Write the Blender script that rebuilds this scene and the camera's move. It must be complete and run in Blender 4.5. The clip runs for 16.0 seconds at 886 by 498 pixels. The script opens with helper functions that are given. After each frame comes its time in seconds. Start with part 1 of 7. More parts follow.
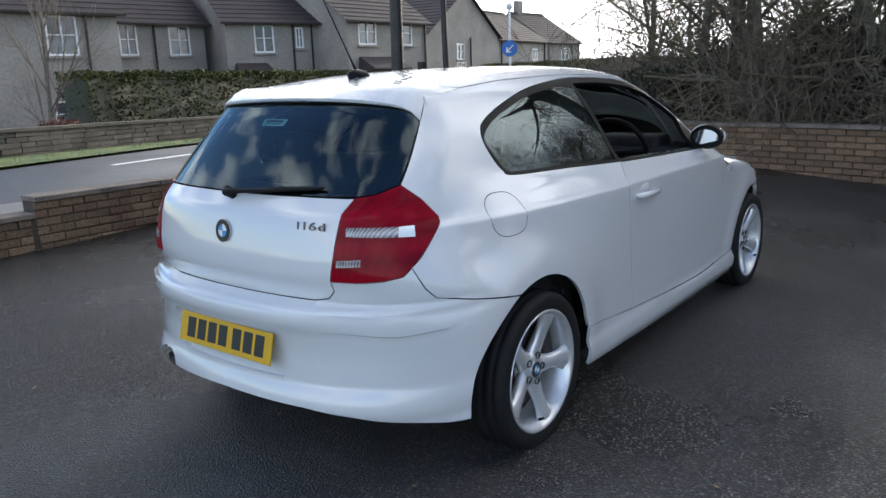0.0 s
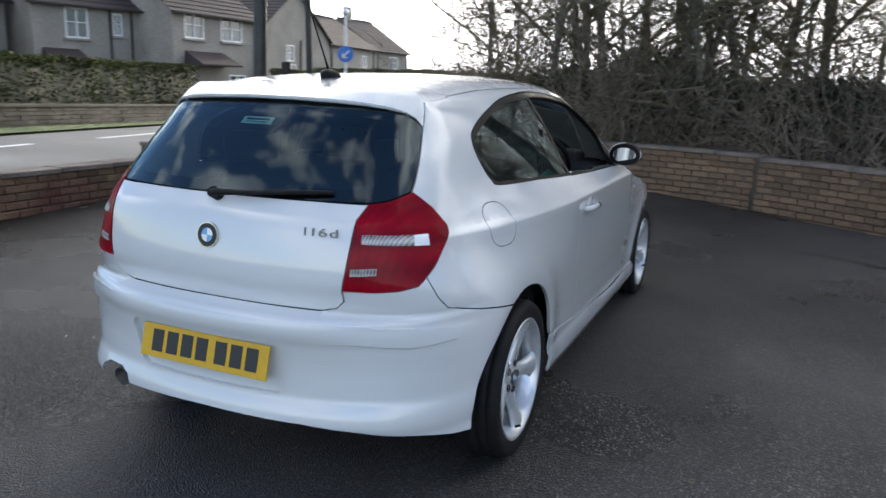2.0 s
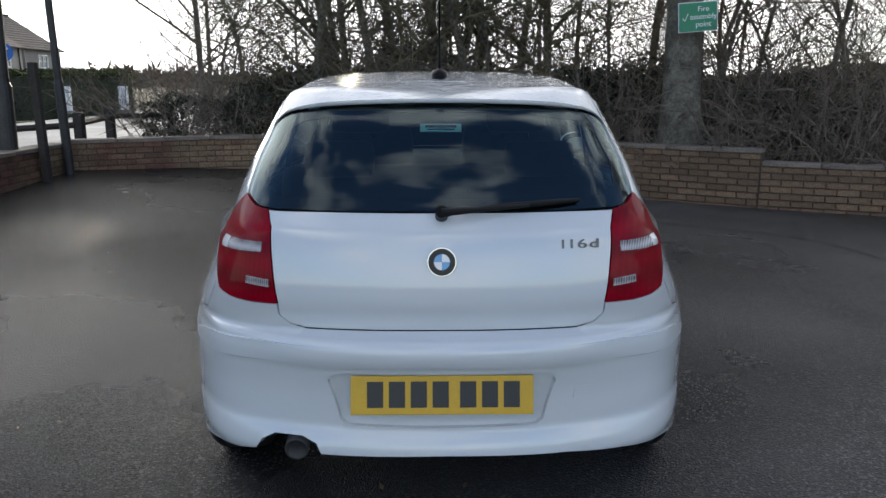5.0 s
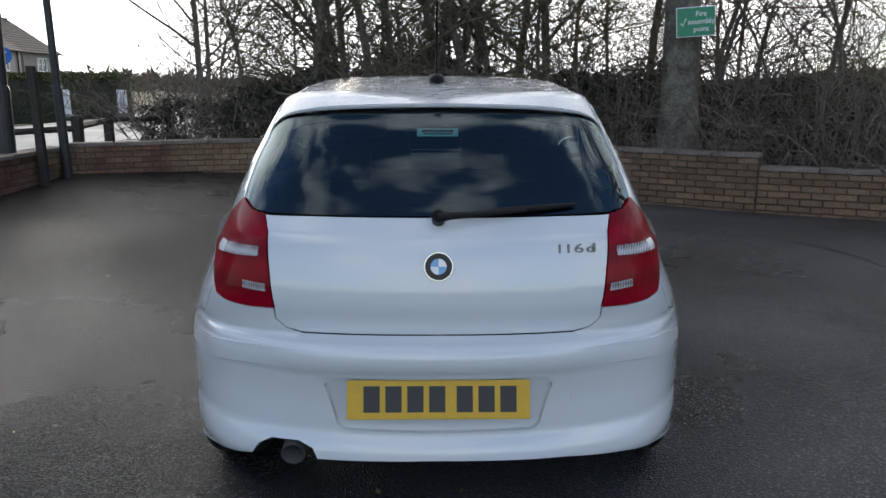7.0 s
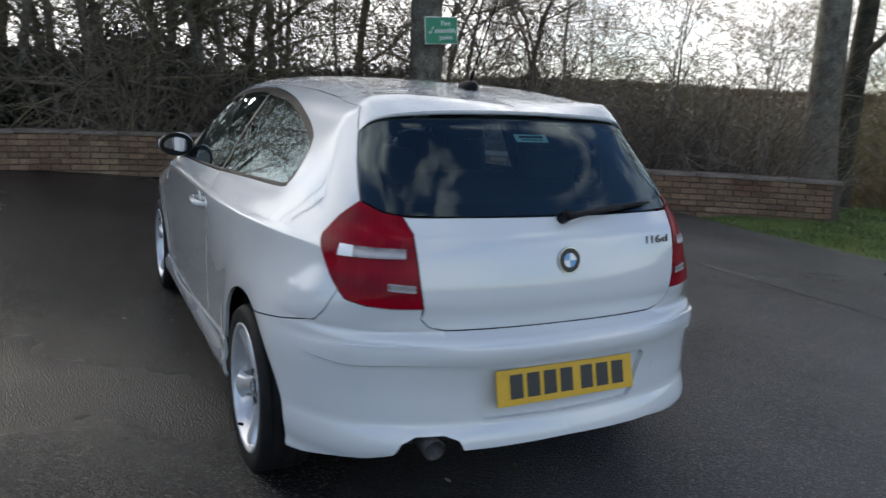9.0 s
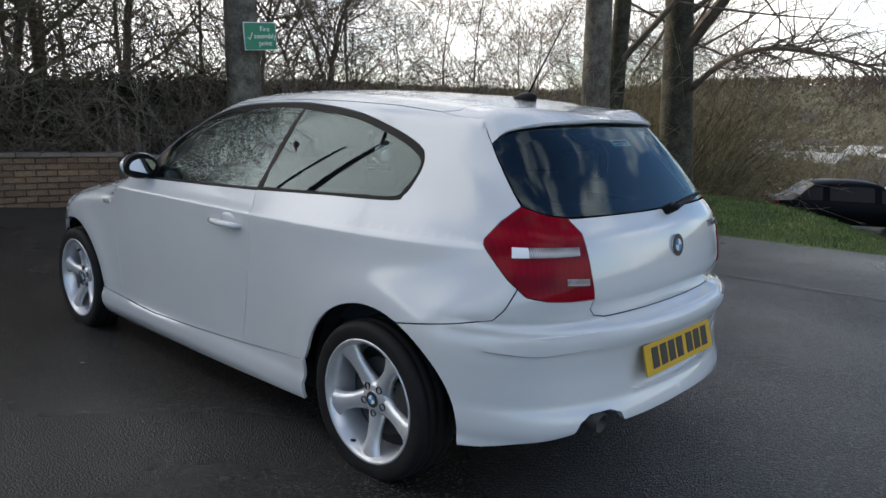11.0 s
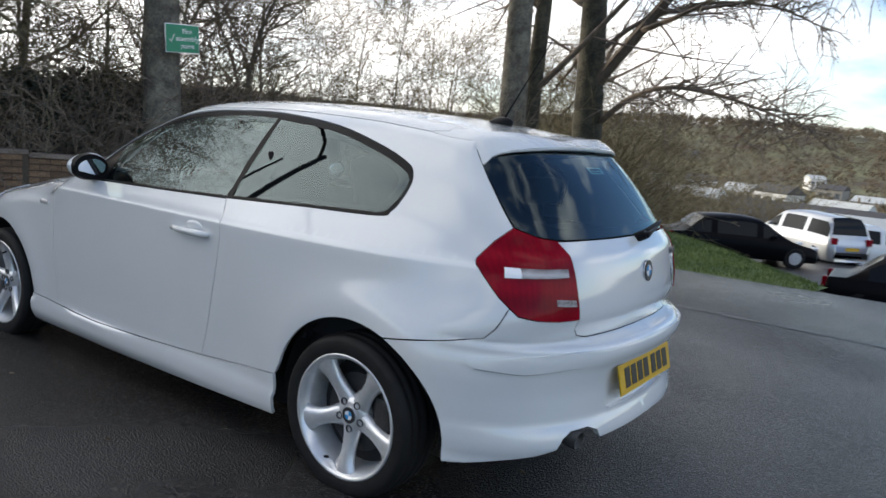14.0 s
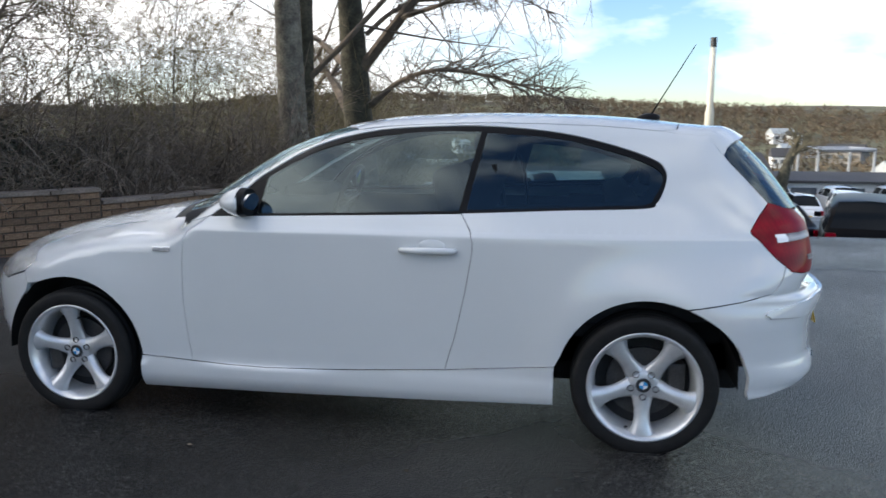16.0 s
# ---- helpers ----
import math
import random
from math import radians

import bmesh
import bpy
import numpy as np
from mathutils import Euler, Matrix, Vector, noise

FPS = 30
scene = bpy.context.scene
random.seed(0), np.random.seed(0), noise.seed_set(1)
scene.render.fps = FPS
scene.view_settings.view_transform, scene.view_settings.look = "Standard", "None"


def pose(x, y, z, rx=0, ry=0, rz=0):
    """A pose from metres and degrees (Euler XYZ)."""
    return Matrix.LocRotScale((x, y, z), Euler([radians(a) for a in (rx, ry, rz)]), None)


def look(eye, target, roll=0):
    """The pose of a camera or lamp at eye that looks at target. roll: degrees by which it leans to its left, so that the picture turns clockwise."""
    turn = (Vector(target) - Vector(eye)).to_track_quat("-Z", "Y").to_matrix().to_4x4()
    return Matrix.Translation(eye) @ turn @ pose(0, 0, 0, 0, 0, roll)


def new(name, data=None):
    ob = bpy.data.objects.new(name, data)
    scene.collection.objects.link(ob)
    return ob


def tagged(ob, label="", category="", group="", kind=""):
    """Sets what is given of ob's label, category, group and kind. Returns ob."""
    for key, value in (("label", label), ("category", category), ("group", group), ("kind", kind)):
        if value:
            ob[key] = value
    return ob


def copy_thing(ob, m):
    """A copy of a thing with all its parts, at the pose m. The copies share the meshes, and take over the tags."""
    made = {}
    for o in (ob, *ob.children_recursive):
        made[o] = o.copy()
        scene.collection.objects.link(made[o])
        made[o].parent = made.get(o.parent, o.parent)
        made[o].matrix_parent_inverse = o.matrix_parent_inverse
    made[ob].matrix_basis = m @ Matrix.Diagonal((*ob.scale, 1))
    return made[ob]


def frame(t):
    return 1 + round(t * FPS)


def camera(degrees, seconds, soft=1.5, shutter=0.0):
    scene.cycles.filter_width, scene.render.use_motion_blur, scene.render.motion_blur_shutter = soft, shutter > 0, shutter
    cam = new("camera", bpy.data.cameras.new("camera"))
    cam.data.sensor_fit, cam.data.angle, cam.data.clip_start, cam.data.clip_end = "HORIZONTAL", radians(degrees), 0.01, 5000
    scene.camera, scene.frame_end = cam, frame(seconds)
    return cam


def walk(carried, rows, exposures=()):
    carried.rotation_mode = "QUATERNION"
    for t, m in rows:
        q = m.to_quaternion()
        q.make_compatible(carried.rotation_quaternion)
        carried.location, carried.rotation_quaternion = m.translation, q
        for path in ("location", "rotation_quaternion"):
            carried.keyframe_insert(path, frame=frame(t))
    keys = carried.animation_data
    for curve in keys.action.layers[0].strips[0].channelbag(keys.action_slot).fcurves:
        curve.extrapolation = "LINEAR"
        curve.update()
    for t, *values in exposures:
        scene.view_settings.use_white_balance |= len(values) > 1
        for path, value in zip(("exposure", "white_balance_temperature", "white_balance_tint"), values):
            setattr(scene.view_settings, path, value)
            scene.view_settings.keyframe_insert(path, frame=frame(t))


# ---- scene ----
cam = camera(61.3, 16.0, shutter=0.4)
PATH = [
    (0, (2.187, -2.319, 1.397), (0.987, -0.782, 0.955), -2.0),
    (0.5, (2.19, -2.319, 1.399), (0.991, -0.779, 0.959), -2.0),
    (1, (2.183, -2.325, 1.399), (0.987, -0.783, 0.96), -2.2),
    (1.5, (2.044, -2.406, 1.401), (1.019, -0.751, 0.942), -0.1),
    (2, (1.641, -2.608, 1.399), (0.852, -0.82, 0.973), 1.9),
    (2.5, (1.156, -2.715, 1.415), (0.673, -0.825, 0.974), 2.2),
    (3, (0.586, -2.809, 1.387), (0.351, -0.874, 0.939), 0.5),
    (3.5, (0.167, -2.798, 1.353), (0.023, -0.853, 0.91), -0.1),
    (4, (-0.026, -2.785, 1.379), (-0.039, -0.833, 0.943), 0.2),
    (4.2, (-0.029, -2.786, 1.384), (-0.019, -0.834, 0.952), 0.0),
    (6.5, (-0.018, -2.796, 1.391), (0.017, -0.841, 0.969), 0.0),
    (7, (-0.021, -2.791, 1.391), (0.011, -0.835, 0.974), 0.1),
    (7.5, (-0.042, -2.787, 1.394), (0.018, -0.832, 0.976), 0.5),
    (8, (-0.288, -2.786, 1.385), (-0.005, -0.846, 0.986), 3.2),
    (8.2, (-0.488, -2.798, 1.404), (-0.062, -0.887, 0.995), 3.0),
    (10.3, (-2.461, -2.061, 1.386), (-1.084, -0.651, 1.049), 1.4),
    (10.5, (-2.517, -2.018, 1.391), (-1.094, -0.657, 1.043), 0.9),
    (11, (-2.554, -1.976, 1.391), (-1.12, -0.635, 1.012), 1.4),
    (11.5, (-2.559, -1.974, 1.391), (-1.119, -0.636, 1.019), 1.1),
    (12, (-2.558, -1.976, 1.392), (-1.114, -0.643, 1.021), 0.9),
    (12.5, (-2.555, -1.97, 1.391), (-1.107, -0.64, 1.025), 1.0),
    (13, (-2.553, -1.962, 1.391), (-1.103, -0.637, 1.016), 1.1),
    (13.5, (-2.565, -1.94, 1.394), (-1.081, -0.653, 1.018), 2.1),
    (14, (-2.786, -1.75, 1.38), (-1.171, -0.614, 1.062), 5.0),
    (14.5, (-3.107, -1.338, 1.385), (-1.406, -0.334, 1.071), 3.2),
    (15, (-3.448, -0.778, 1.39), (-1.655, 0.052, 1.077), 2.5),
    (15.5, (-3.717, -0.246, 1.39), (-1.821, 0.308, 1.076), 2.2),
    (16, (-3.926, 0.294, 1.385), (-1.984, 0.646, 1.06), 0.1),
]
walk(cam, [(t, look(eye, target, roll)) for t, eye, target, roll in PATH], [(0, 0.92, 6850, 10), (2.5, 0.98, 7000, 10), (4, 0.66, 7000, 10), (8.2, 0.52, 6950, 10), (10.5, 0.44, 7050, 10), (13.5, 0.60, 7100, 10), (16, 0.74, 6850, 10)])

# ---------------------------------------------------------------- world and sun
SUN_TURN, SUN_HEIGHT = -7.0, 11.0        # degrees from straight ahead, and above the horizon
world = bpy.data.worlds.new("sky")
scene.world = world
world.use_nodes = True
wn, wl = world.node_tree.nodes, world.node_tree.links
wn.clear()
sky = wn.new("ShaderNodeTexSky")
sky.sky_type, sky.sun_disc = "NISHITA", False
sky.sun_elevation, sky.sun_rotation = radians(SUN_HEIGHT), radians(SUN_TURN)
sky.air_density, sky.dust_density, sky.ozone_density = 1.0, 0.2, 3.0
coord = wn.new("ShaderNodeTexCoord")
stretch = wn.new("ShaderNodeMapping")
stretch.inputs["Scale"].default_value = (1.0, 1.0, 2.6)
stretch.inputs["Location"].default_value = (3.1, 0.4, 0.0)
wl.new(coord.outputs["Generated"], stretch.inputs["Vector"])
puffs = wn.new("ShaderNodeTexNoise")
puffs.inputs["Scale"].default_value, puffs.inputs["Detail"].default_value, puffs.inputs["Roughness"].default_value = 2.2, 7.0, 0.55
wl.new(stretch.outputs["Vector"], puffs.inputs["Vector"])
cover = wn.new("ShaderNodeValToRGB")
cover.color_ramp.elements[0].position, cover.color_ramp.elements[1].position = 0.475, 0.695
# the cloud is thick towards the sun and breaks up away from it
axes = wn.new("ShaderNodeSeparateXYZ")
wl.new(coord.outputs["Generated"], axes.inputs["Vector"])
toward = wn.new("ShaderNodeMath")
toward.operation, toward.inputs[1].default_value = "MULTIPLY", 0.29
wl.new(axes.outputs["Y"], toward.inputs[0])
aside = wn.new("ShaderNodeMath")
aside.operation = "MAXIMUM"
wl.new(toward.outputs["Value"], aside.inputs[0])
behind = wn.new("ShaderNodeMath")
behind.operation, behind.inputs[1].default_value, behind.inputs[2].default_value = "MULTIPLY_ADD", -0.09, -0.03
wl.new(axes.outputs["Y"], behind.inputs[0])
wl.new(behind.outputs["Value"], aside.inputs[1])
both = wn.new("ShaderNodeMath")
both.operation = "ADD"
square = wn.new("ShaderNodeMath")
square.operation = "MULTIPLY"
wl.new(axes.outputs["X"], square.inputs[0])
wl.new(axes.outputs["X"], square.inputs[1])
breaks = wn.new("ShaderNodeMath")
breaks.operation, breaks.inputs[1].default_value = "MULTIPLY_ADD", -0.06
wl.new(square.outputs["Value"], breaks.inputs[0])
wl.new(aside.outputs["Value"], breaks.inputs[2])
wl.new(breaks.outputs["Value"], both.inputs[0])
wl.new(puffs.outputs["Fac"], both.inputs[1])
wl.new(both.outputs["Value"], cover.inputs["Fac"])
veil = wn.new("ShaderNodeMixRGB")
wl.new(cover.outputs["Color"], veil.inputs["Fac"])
# thin cloud lets the sun's glow through round the sun
near_sun = wn.new("ShaderNodeVectorMath")
near_sun.operation = "DOT_PRODUCT"
near_sun.inputs[1].default_value = (math.sin(radians(SUN_TURN)) * math.cos(radians(SUN_HEIGHT)), math.cos(radians(SUN_TURN)) * math.cos(radians(SUN_HEIGHT)), math.sin(radians(SUN_HEIGHT)))
wl.new(coord.outputs["Generated"], near_sun.inputs[0])
ahead = wn.new("ShaderNodeMath")
ahead.operation, ahead.inputs[1].default_value = "MAXIMUM", 0.0
wl.new(near_sun.outputs["Value"], ahead.inputs[0])
fall = wn.new("ShaderNodeMath")
fall.operation, fall.inputs[1].default_value = "POWER", 5.0
wl.new(ahead.outputs["Value"], fall.inputs[0])
glow = wn.new("ShaderNodeMath")
glow.operation, glow.inputs[1].default_value, glow.inputs[2].default_value = "MULTIPLY_ADD", 0.9, 1.0
wl.new(fall.outputs["Value"], glow.inputs[0])
lit = wn.new("ShaderNodeVectorMath")
lit.operation = "SCALE"
lit.inputs[0].default_value = (8.9, 9.15, 9.55)
wl.new(glow.outputs["Value"], lit.inputs["Scale"])
wl.new(lit.outputs["Vector"], veil.inputs["Color2"])
blue = wn.new("ShaderNodeMixRGB")
blue.blend_type = "MULTIPLY"
blue.inputs["Fac"].default_value, blue.inputs["Color2"].default_value = 1.0, (1.1, 1.15, 1.35, 1)
wl.new(sky.outputs["Color"], blue.inputs["Color1"])
wl.new(blue.outputs["Color"], veil.inputs["Color1"])
back = wn.new("ShaderNodeBackground")
back.inputs["Strength"].default_value = 0.15
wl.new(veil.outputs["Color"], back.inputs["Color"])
wout = wn.new("ShaderNodeOutputWorld")
wl.new(back.outputs["Background"], wout.inputs["Surface"])

sun = new("sun", bpy.data.lights.new("sun", "SUN"))
sun.data.energy, sun.data.angle, sun.data.color = 2.2, radians(2.0), (1.0, 0.93, 0.82)
sun.matrix_world = look((0, 0, 0), (math.sin(radians(-SUN_TURN)) * math.cos(radians(SUN_HEIGHT)), -math.cos(radians(SUN_TURN)) * math.cos(radians(SUN_HEIGHT)), -math.sin(radians(SUN_HEIGHT))))

# ---------------------------------------------------------------- materials
def material(name, colour, rough=.5, metal=0.0, vary=.12, scale=8.0, fine=60.0, bump=0.0, tint=None, coat=0.0, spec=.5, island=0.0, rand=0.0, bump_scale=None, wet=None):
    """A surface with colour variation at two scales, fine relief and optional clear coat or damp patches."""
    m = bpy.data.materials.new(name)
    m.use_nodes = True
    n, l = m.node_tree.nodes, m.node_tree.links
    b = n["Principled BSDF"]
    b.inputs["Roughness"].default_value, b.inputs["Metallic"].default_value = rough, metal
    b.inputs["Coat Weight"].default_value, b.inputs["Coat Roughness"].default_value = coat, .04
    b.inputs["Specular IOR Level"].default_value = spec
    tc = n.new("ShaderNodeTexCoord")
    big, small = n.new("ShaderNodeTexNoise"), n.new("ShaderNodeTexNoise")
    for node, sc, det in ((big, scale, 4.0), (small, fine, 6.0)):
        node.inputs["Scale"].default_value, node.inputs["Detail"].default_value = sc, det
        l.new(tc.outputs["Object"], node.inputs["Vector"])
    dark, light = [c * (1 - vary) for c in colour], [min(1, c * (1 + vary)) for c in (tint or colour)]
    mix = n.new("ShaderNodeMixRGB")
    mix.inputs["Color1"].default_value, mix.inputs["Color2"].default_value = (*dark, 1), (*light, 1)
    stretch_it = n.new("ShaderNodeMapRange")
    stretch_it.inputs["From Min"].default_value, stretch_it.inputs["From Max"].default_value = .3, .7
    l.new(big.outputs["Fac"], stretch_it.inputs["Value"])
    l.new(stretch_it.outputs["Result"], mix.inputs["Fac"])
    grain = n.new("ShaderNodeMixRGB")
    grain.blend_type = "OVERLAY"
    grain.inputs["Fac"].default_value = min(1.0, vary * 2.2)
    l.new(mix.outputs["Color"], grain.inputs["Color1"])
    l.new(small.outputs["Fac"], grain.inputs["Color2"])
    last = grain.outputs["Color"]
    if island or rand:
        source = n.new("ShaderNodeNewGeometry").outputs["Random Per Island"] if island else n.new("ShaderNodeObjectInfo").outputs["Random"]
        shift = n.new("ShaderNodeHueSaturation")
        swing = n.new("ShaderNodeMapRange")
        swing.inputs["To Min"].default_value, swing.inputs["To Max"].default_value = 1 - (island or rand), 1 + (island or rand)
        l.new(source, swing.inputs["Value"])
        l.new(swing.outputs["Result"], shift.inputs["Value"])
        l.new(last, shift.inputs["Color"])
        last = shift.outputs["Color"]
    l.new(last, b.inputs["Base Color"])
    if bump:
        relief = n.new("ShaderNodeBump")
        relief.inputs["Strength"].default_value, relief.inputs["Distance"].default_value = bump, .01
        if bump_scale:
            extra = n.new("ShaderNodeTexNoise")
            extra.inputs["Scale"].default_value, extra.inputs["Detail"].default_value = bump_scale, 3.0
            l.new(tc.outputs["Object"], extra.inputs["Vector"])
            l.new(extra.outputs["Fac"], relief.inputs["Height"])
        else:
            l.new(small.outputs["Fac"], relief.inputs["Height"])
        l.new(relief.outputs["Normal"], b.inputs["Normal"])
    if wet:
        damp = n.new("ShaderNodeTexNoise")
        damp.inputs["Scale"].default_value, damp.inputs["Detail"].default_value = wet[0], 5.0
        l.new(tc.outputs["Object"], damp.inputs["Vector"])
        range_ = n.new("ShaderNodeMapRange")
        range_.inputs["From Min"].default_value, range_.inputs["From Max"].default_value = .28, .72
        range_.inputs["To Min"].default_value, range_.inputs["To Max"].default_value = wet[1], wet[2]
        l.new(damp.outputs["Fac"], range_.inputs["Value"])
        l.new(range_.outputs["Result"], b.inputs["Roughness"])
    return m


def glass(name, colour, rough=0.0, mixed=.25):
    """Thin tinted pane: a clear part that shows what is behind and a mirror-like part that follows the viewing angle."""
    m = bpy.data.materials.new(name)
    m.use_nodes = True
    n, l = m.node_tree.nodes, m.node_tree.links
    n.clear()
    clear, shine, out, add, fres = (n.new(k) for k in ("ShaderNodeBsdfTransparent", "ShaderNodeBsdfGlossy", "ShaderNodeOutputMaterial", "ShaderNodeMixShader", "ShaderNodeFresnel"))
    clear.inputs["Color"].default_value = (*colour, 1)
    shine.inputs["Roughness"].default_value = rough
    shine.inputs["Color"].default_value = (.80, .96, 1, 1)
    fres.inputs["IOR"].default_value = 1.0 + mixed * 2.4
    l.new(fres.outputs["Fac"], add.inputs["Fac"])
    l.new(clear.outputs["BSDF"], add.inputs[1])
    l.new(shine.outputs["BSDF"], add.inputs[2])
    l.new(add.outputs["Shader"], out.inputs["Surface"])
    return m


def beads(m):
    """Rain drops standing on a glossy coat."""
    n, l = m.node_tree.nodes, m.node_tree.links
    b = n["Principled BSDF"]
    tc, cells, ridge, relief, soft = (n.new(k) for k in ("ShaderNodeTexCoord", "ShaderNodeTexVoronoi", "ShaderNodeMapRange", "ShaderNodeBump", "ShaderNodeTexNoise"))
    cells.inputs["Scale"].default_value = 55
    soft.inputs["Scale"].default_value = 14
    for node in (cells, soft):
        l.new(tc.outputs["Object"], node.inputs["Vector"])
    ridge.inputs["From Min"].default_value, ridge.inputs["From Max"].default_value = .42, .10
    l.new(cells.outputs["Distance"], ridge.inputs["Value"])
    add = n.new("ShaderNodeMath")
    add.operation, add.inputs[1].default_value = "MULTIPLY_ADD", .35
    l.new(ridge.outputs["Result"], add.inputs[0])
    l.new(soft.outputs["Fac"], add.inputs[2])
    relief.inputs["Strength"].default_value, relief.inputs["Distance"].default_value = 1.0, .006
    l.new(add.outputs["Value"], relief.inputs["Height"])
    l.new(relief.outputs["Normal"], b.inputs["Coat Normal"])


def ribbed(name, pale, dark, dense_, ribs_show):
    """A lamp lens with fine upright ribs and a few broad horizontal steps behind a clear glossy face."""
    m = material(name, pale, .35, vary=.10, scale=20, fine=120, coat=.2, spec=.05)
    n, l = m.node_tree.nodes, m.node_tree.links
    b = n["Principled BSDF"]
    now = b.inputs["Base Color"].links[0].from_socket
    tc, turn, ribs, steps, big, mul, mix = (n.new(k) for k in ("ShaderNodeTexCoord", "ShaderNodeMapping", "ShaderNodeTexWave", "ShaderNodeTexWave", "ShaderNodeTexNoise", "ShaderNodeMath", "ShaderNodeMixRGB"))
    l.new(tc.outputs["Object"], turn.inputs["Vector"])
    turn.inputs["Rotation"].default_value = (0, 0, radians(20))
    ribs.bands_direction, steps.bands_direction = "X", "Z"
    ribs.inputs["Scale"].default_value, ribs.inputs["Distortion"].default_value = 22 * dense_, .6
    steps.inputs["Scale"].default_value, steps.inputs["Distortion"].default_value = 4 * dense_, 1.0
    big.inputs["Scale"].default_value = 14 * dense_
    for node in (ribs, steps, big):
        l.new(turn.outputs["Vector"], node.inputs["Vector"])
    mul.operation = "MULTIPLY"
    l.new(steps.outputs["Fac"], mul.inputs[0])
    l.new(big.outputs["Fac"], mul.inputs[1])
    add = n.new("ShaderNodeMath")
    add.operation, add.inputs[1].default_value = "MULTIPLY_ADD", ribs_show
    l.new(ribs.outputs["Fac"], add.inputs[0])
    l.new(mul.outputs["Value"], add.inputs[2])
    l.new(add.outputs["Value"], mix.inputs["Fac"])
    l.new(now, mix.inputs["Color1"])
    mix.inputs["Color2"].default_value = (*dark, 1)
    l.new(mix.outputs["Color"], b.inputs["Base Color"])
    return m


M = {}
M["paint"] = material("white car paint", (.63, .648, .662), .14, vary=.012, scale=3, fine=400, coat=1.0)
M["wet_paint"] = material("white car paint beaded with water", (.63, .648, .662), .20, vary=.02, scale=3, fine=400, coat=1.0, spec=.5)
beads(M["wet_paint"])
M["trim"] = material("black trim plastic", (.007, .007, .008), .38, vary=.1, fine=200, bump=.02, spec=.12)
# grey that stands in for the shade below the bumper's crease, no panel gap
M["seam"] = material("grey painted shade line", (.16, .165, .17), .5, vary=.05)
M["gloss_black"] = material("black glass border", (.005, .005, .006), .5, vary=.05, spec=.05)
M["rubber"] = material("tyre rubber", (.010, .010, .0105), .70, vary=.2, scale=20, fine=150, bump=.15, spec=.25)
M["alloy"] = material("silver alloy", (.66, .67, .69), .27, metal=.55, vary=.06, scale=30, fine=200)
M["alloy_dark"] = material("brake dust metal", (.045, .043, .043), .55, metal=.3, vary=.2, scale=30, fine=120)
M["chrome"] = material("chrome", (.50, .51, .53), .14, metal=1.0, vary=.02)
M["red_lens"] = ribbed("red lamp lens", (.27, .0006, .011), (.09, .0002, .004), .8, .16)
M["ribbed_lens"] = ribbed("clear ribbed lens", (.62, .60, .61), (.07, .05, .05), 2.2, .45)
M["white_lens"] = material("white lamp strip", (.85, .86, .88), .12, vary=.03, coat=1.0)
M["script"] = material("dark chrome script", (.14, .14, .15), .30, metal=1.0, vary=.02)
M["clear_lens"] = material("clear lamp lens", (.72, .73, .75), .14, metal=.55, vary=.15, scale=60, fine=220, coat=1.0, bump=.3, bump_scale=180)
M["plate"] = material("yellow plate", (.62, .36, .012), .35, vary=.05, scale=20, fine=150)
M["ink"] = material("black ink", (.015, .015, .016), .4, vary=.05)
M["badge_blue"] = material("badge blue", (.05, .30, .62), .2, vary=.03, coat=.8)
M["badge_white"] = material("badge white", (.78, .80, .82), .2, vary=.03, coat=.8)
M["glass_side"] = glass("tinted side glass", (.34, .47, .49), mixed=.32)
M["glass_rear"] = glass("tinted rear glass", (.42, .58, .61), mixed=.30)
M["glass_front"] = glass("windscreen glass", (.55, .62, .60), mixed=.2)
M["cloth"] = material("dark seat cloth", (.018, .019, .022), .85, vary=.2, scale=30, fine=300, bump=.1)
M["headliner"] = material("grey headliner cloth", (.12, .12, .125), .9, vary=.06, fine=300)
M["mirror"] = material("mirror", (.85, .86, .88), .02, metal=1.0, vary=.01)
M["under"] = material("dusty black underside", (.012, .012, .012), .8, vary=.2)
M["asphalt"] = material("damp asphalt", (.008, .008, .0083), .5, vary=.35, scale=.55, fine=90, bump=.85, bump_scale=230, wet=(.45, .17, .46), tint=(.030, .0295, .029), spec=.36)
def chippings(m, pale, amount, scale):
    """Small pale stones in the surface of an asphalt material."""
    n, l = m.node_tree.nodes, m.node_tree.links
    b = n["Principled BSDF"]
    now = b.inputs["Base Color"].links[0].from_socket
    tc, cells, pick, mix = (n.new(k) for k in ("ShaderNodeTexCoord", "ShaderNodeTexVoronoi", "ShaderNodeValToRGB", "ShaderNodeMixRGB"))
    cells.inputs["Scale"].default_value = scale
    l.new(tc.outputs["Object"], cells.inputs["Vector"])
    sep = n.new("ShaderNodeSeparateColor")
    l.new(cells.outputs["Color"], sep.inputs["Color"])
    pick.color_ramp.elements[0].position, pick.color_ramp.elements[1].position = 1 - amount, min(1, 1 - amount + .25)
    l.new(sep.outputs["Red"], pick.inputs["Fac"])
    l.new(pick.outputs["Color"], mix.inputs["Fac"])
    l.new(now, mix.inputs["Color1"])
    mix.inputs["Color2"].default_value = (*pale, 1)
    l.new(mix.outputs["Color"], b.inputs["Base Color"])
    relief = b.inputs["Normal"].links[0].from_node
    l.new(cells.outputs["Distance"], relief.inputs["Height"])
    return m


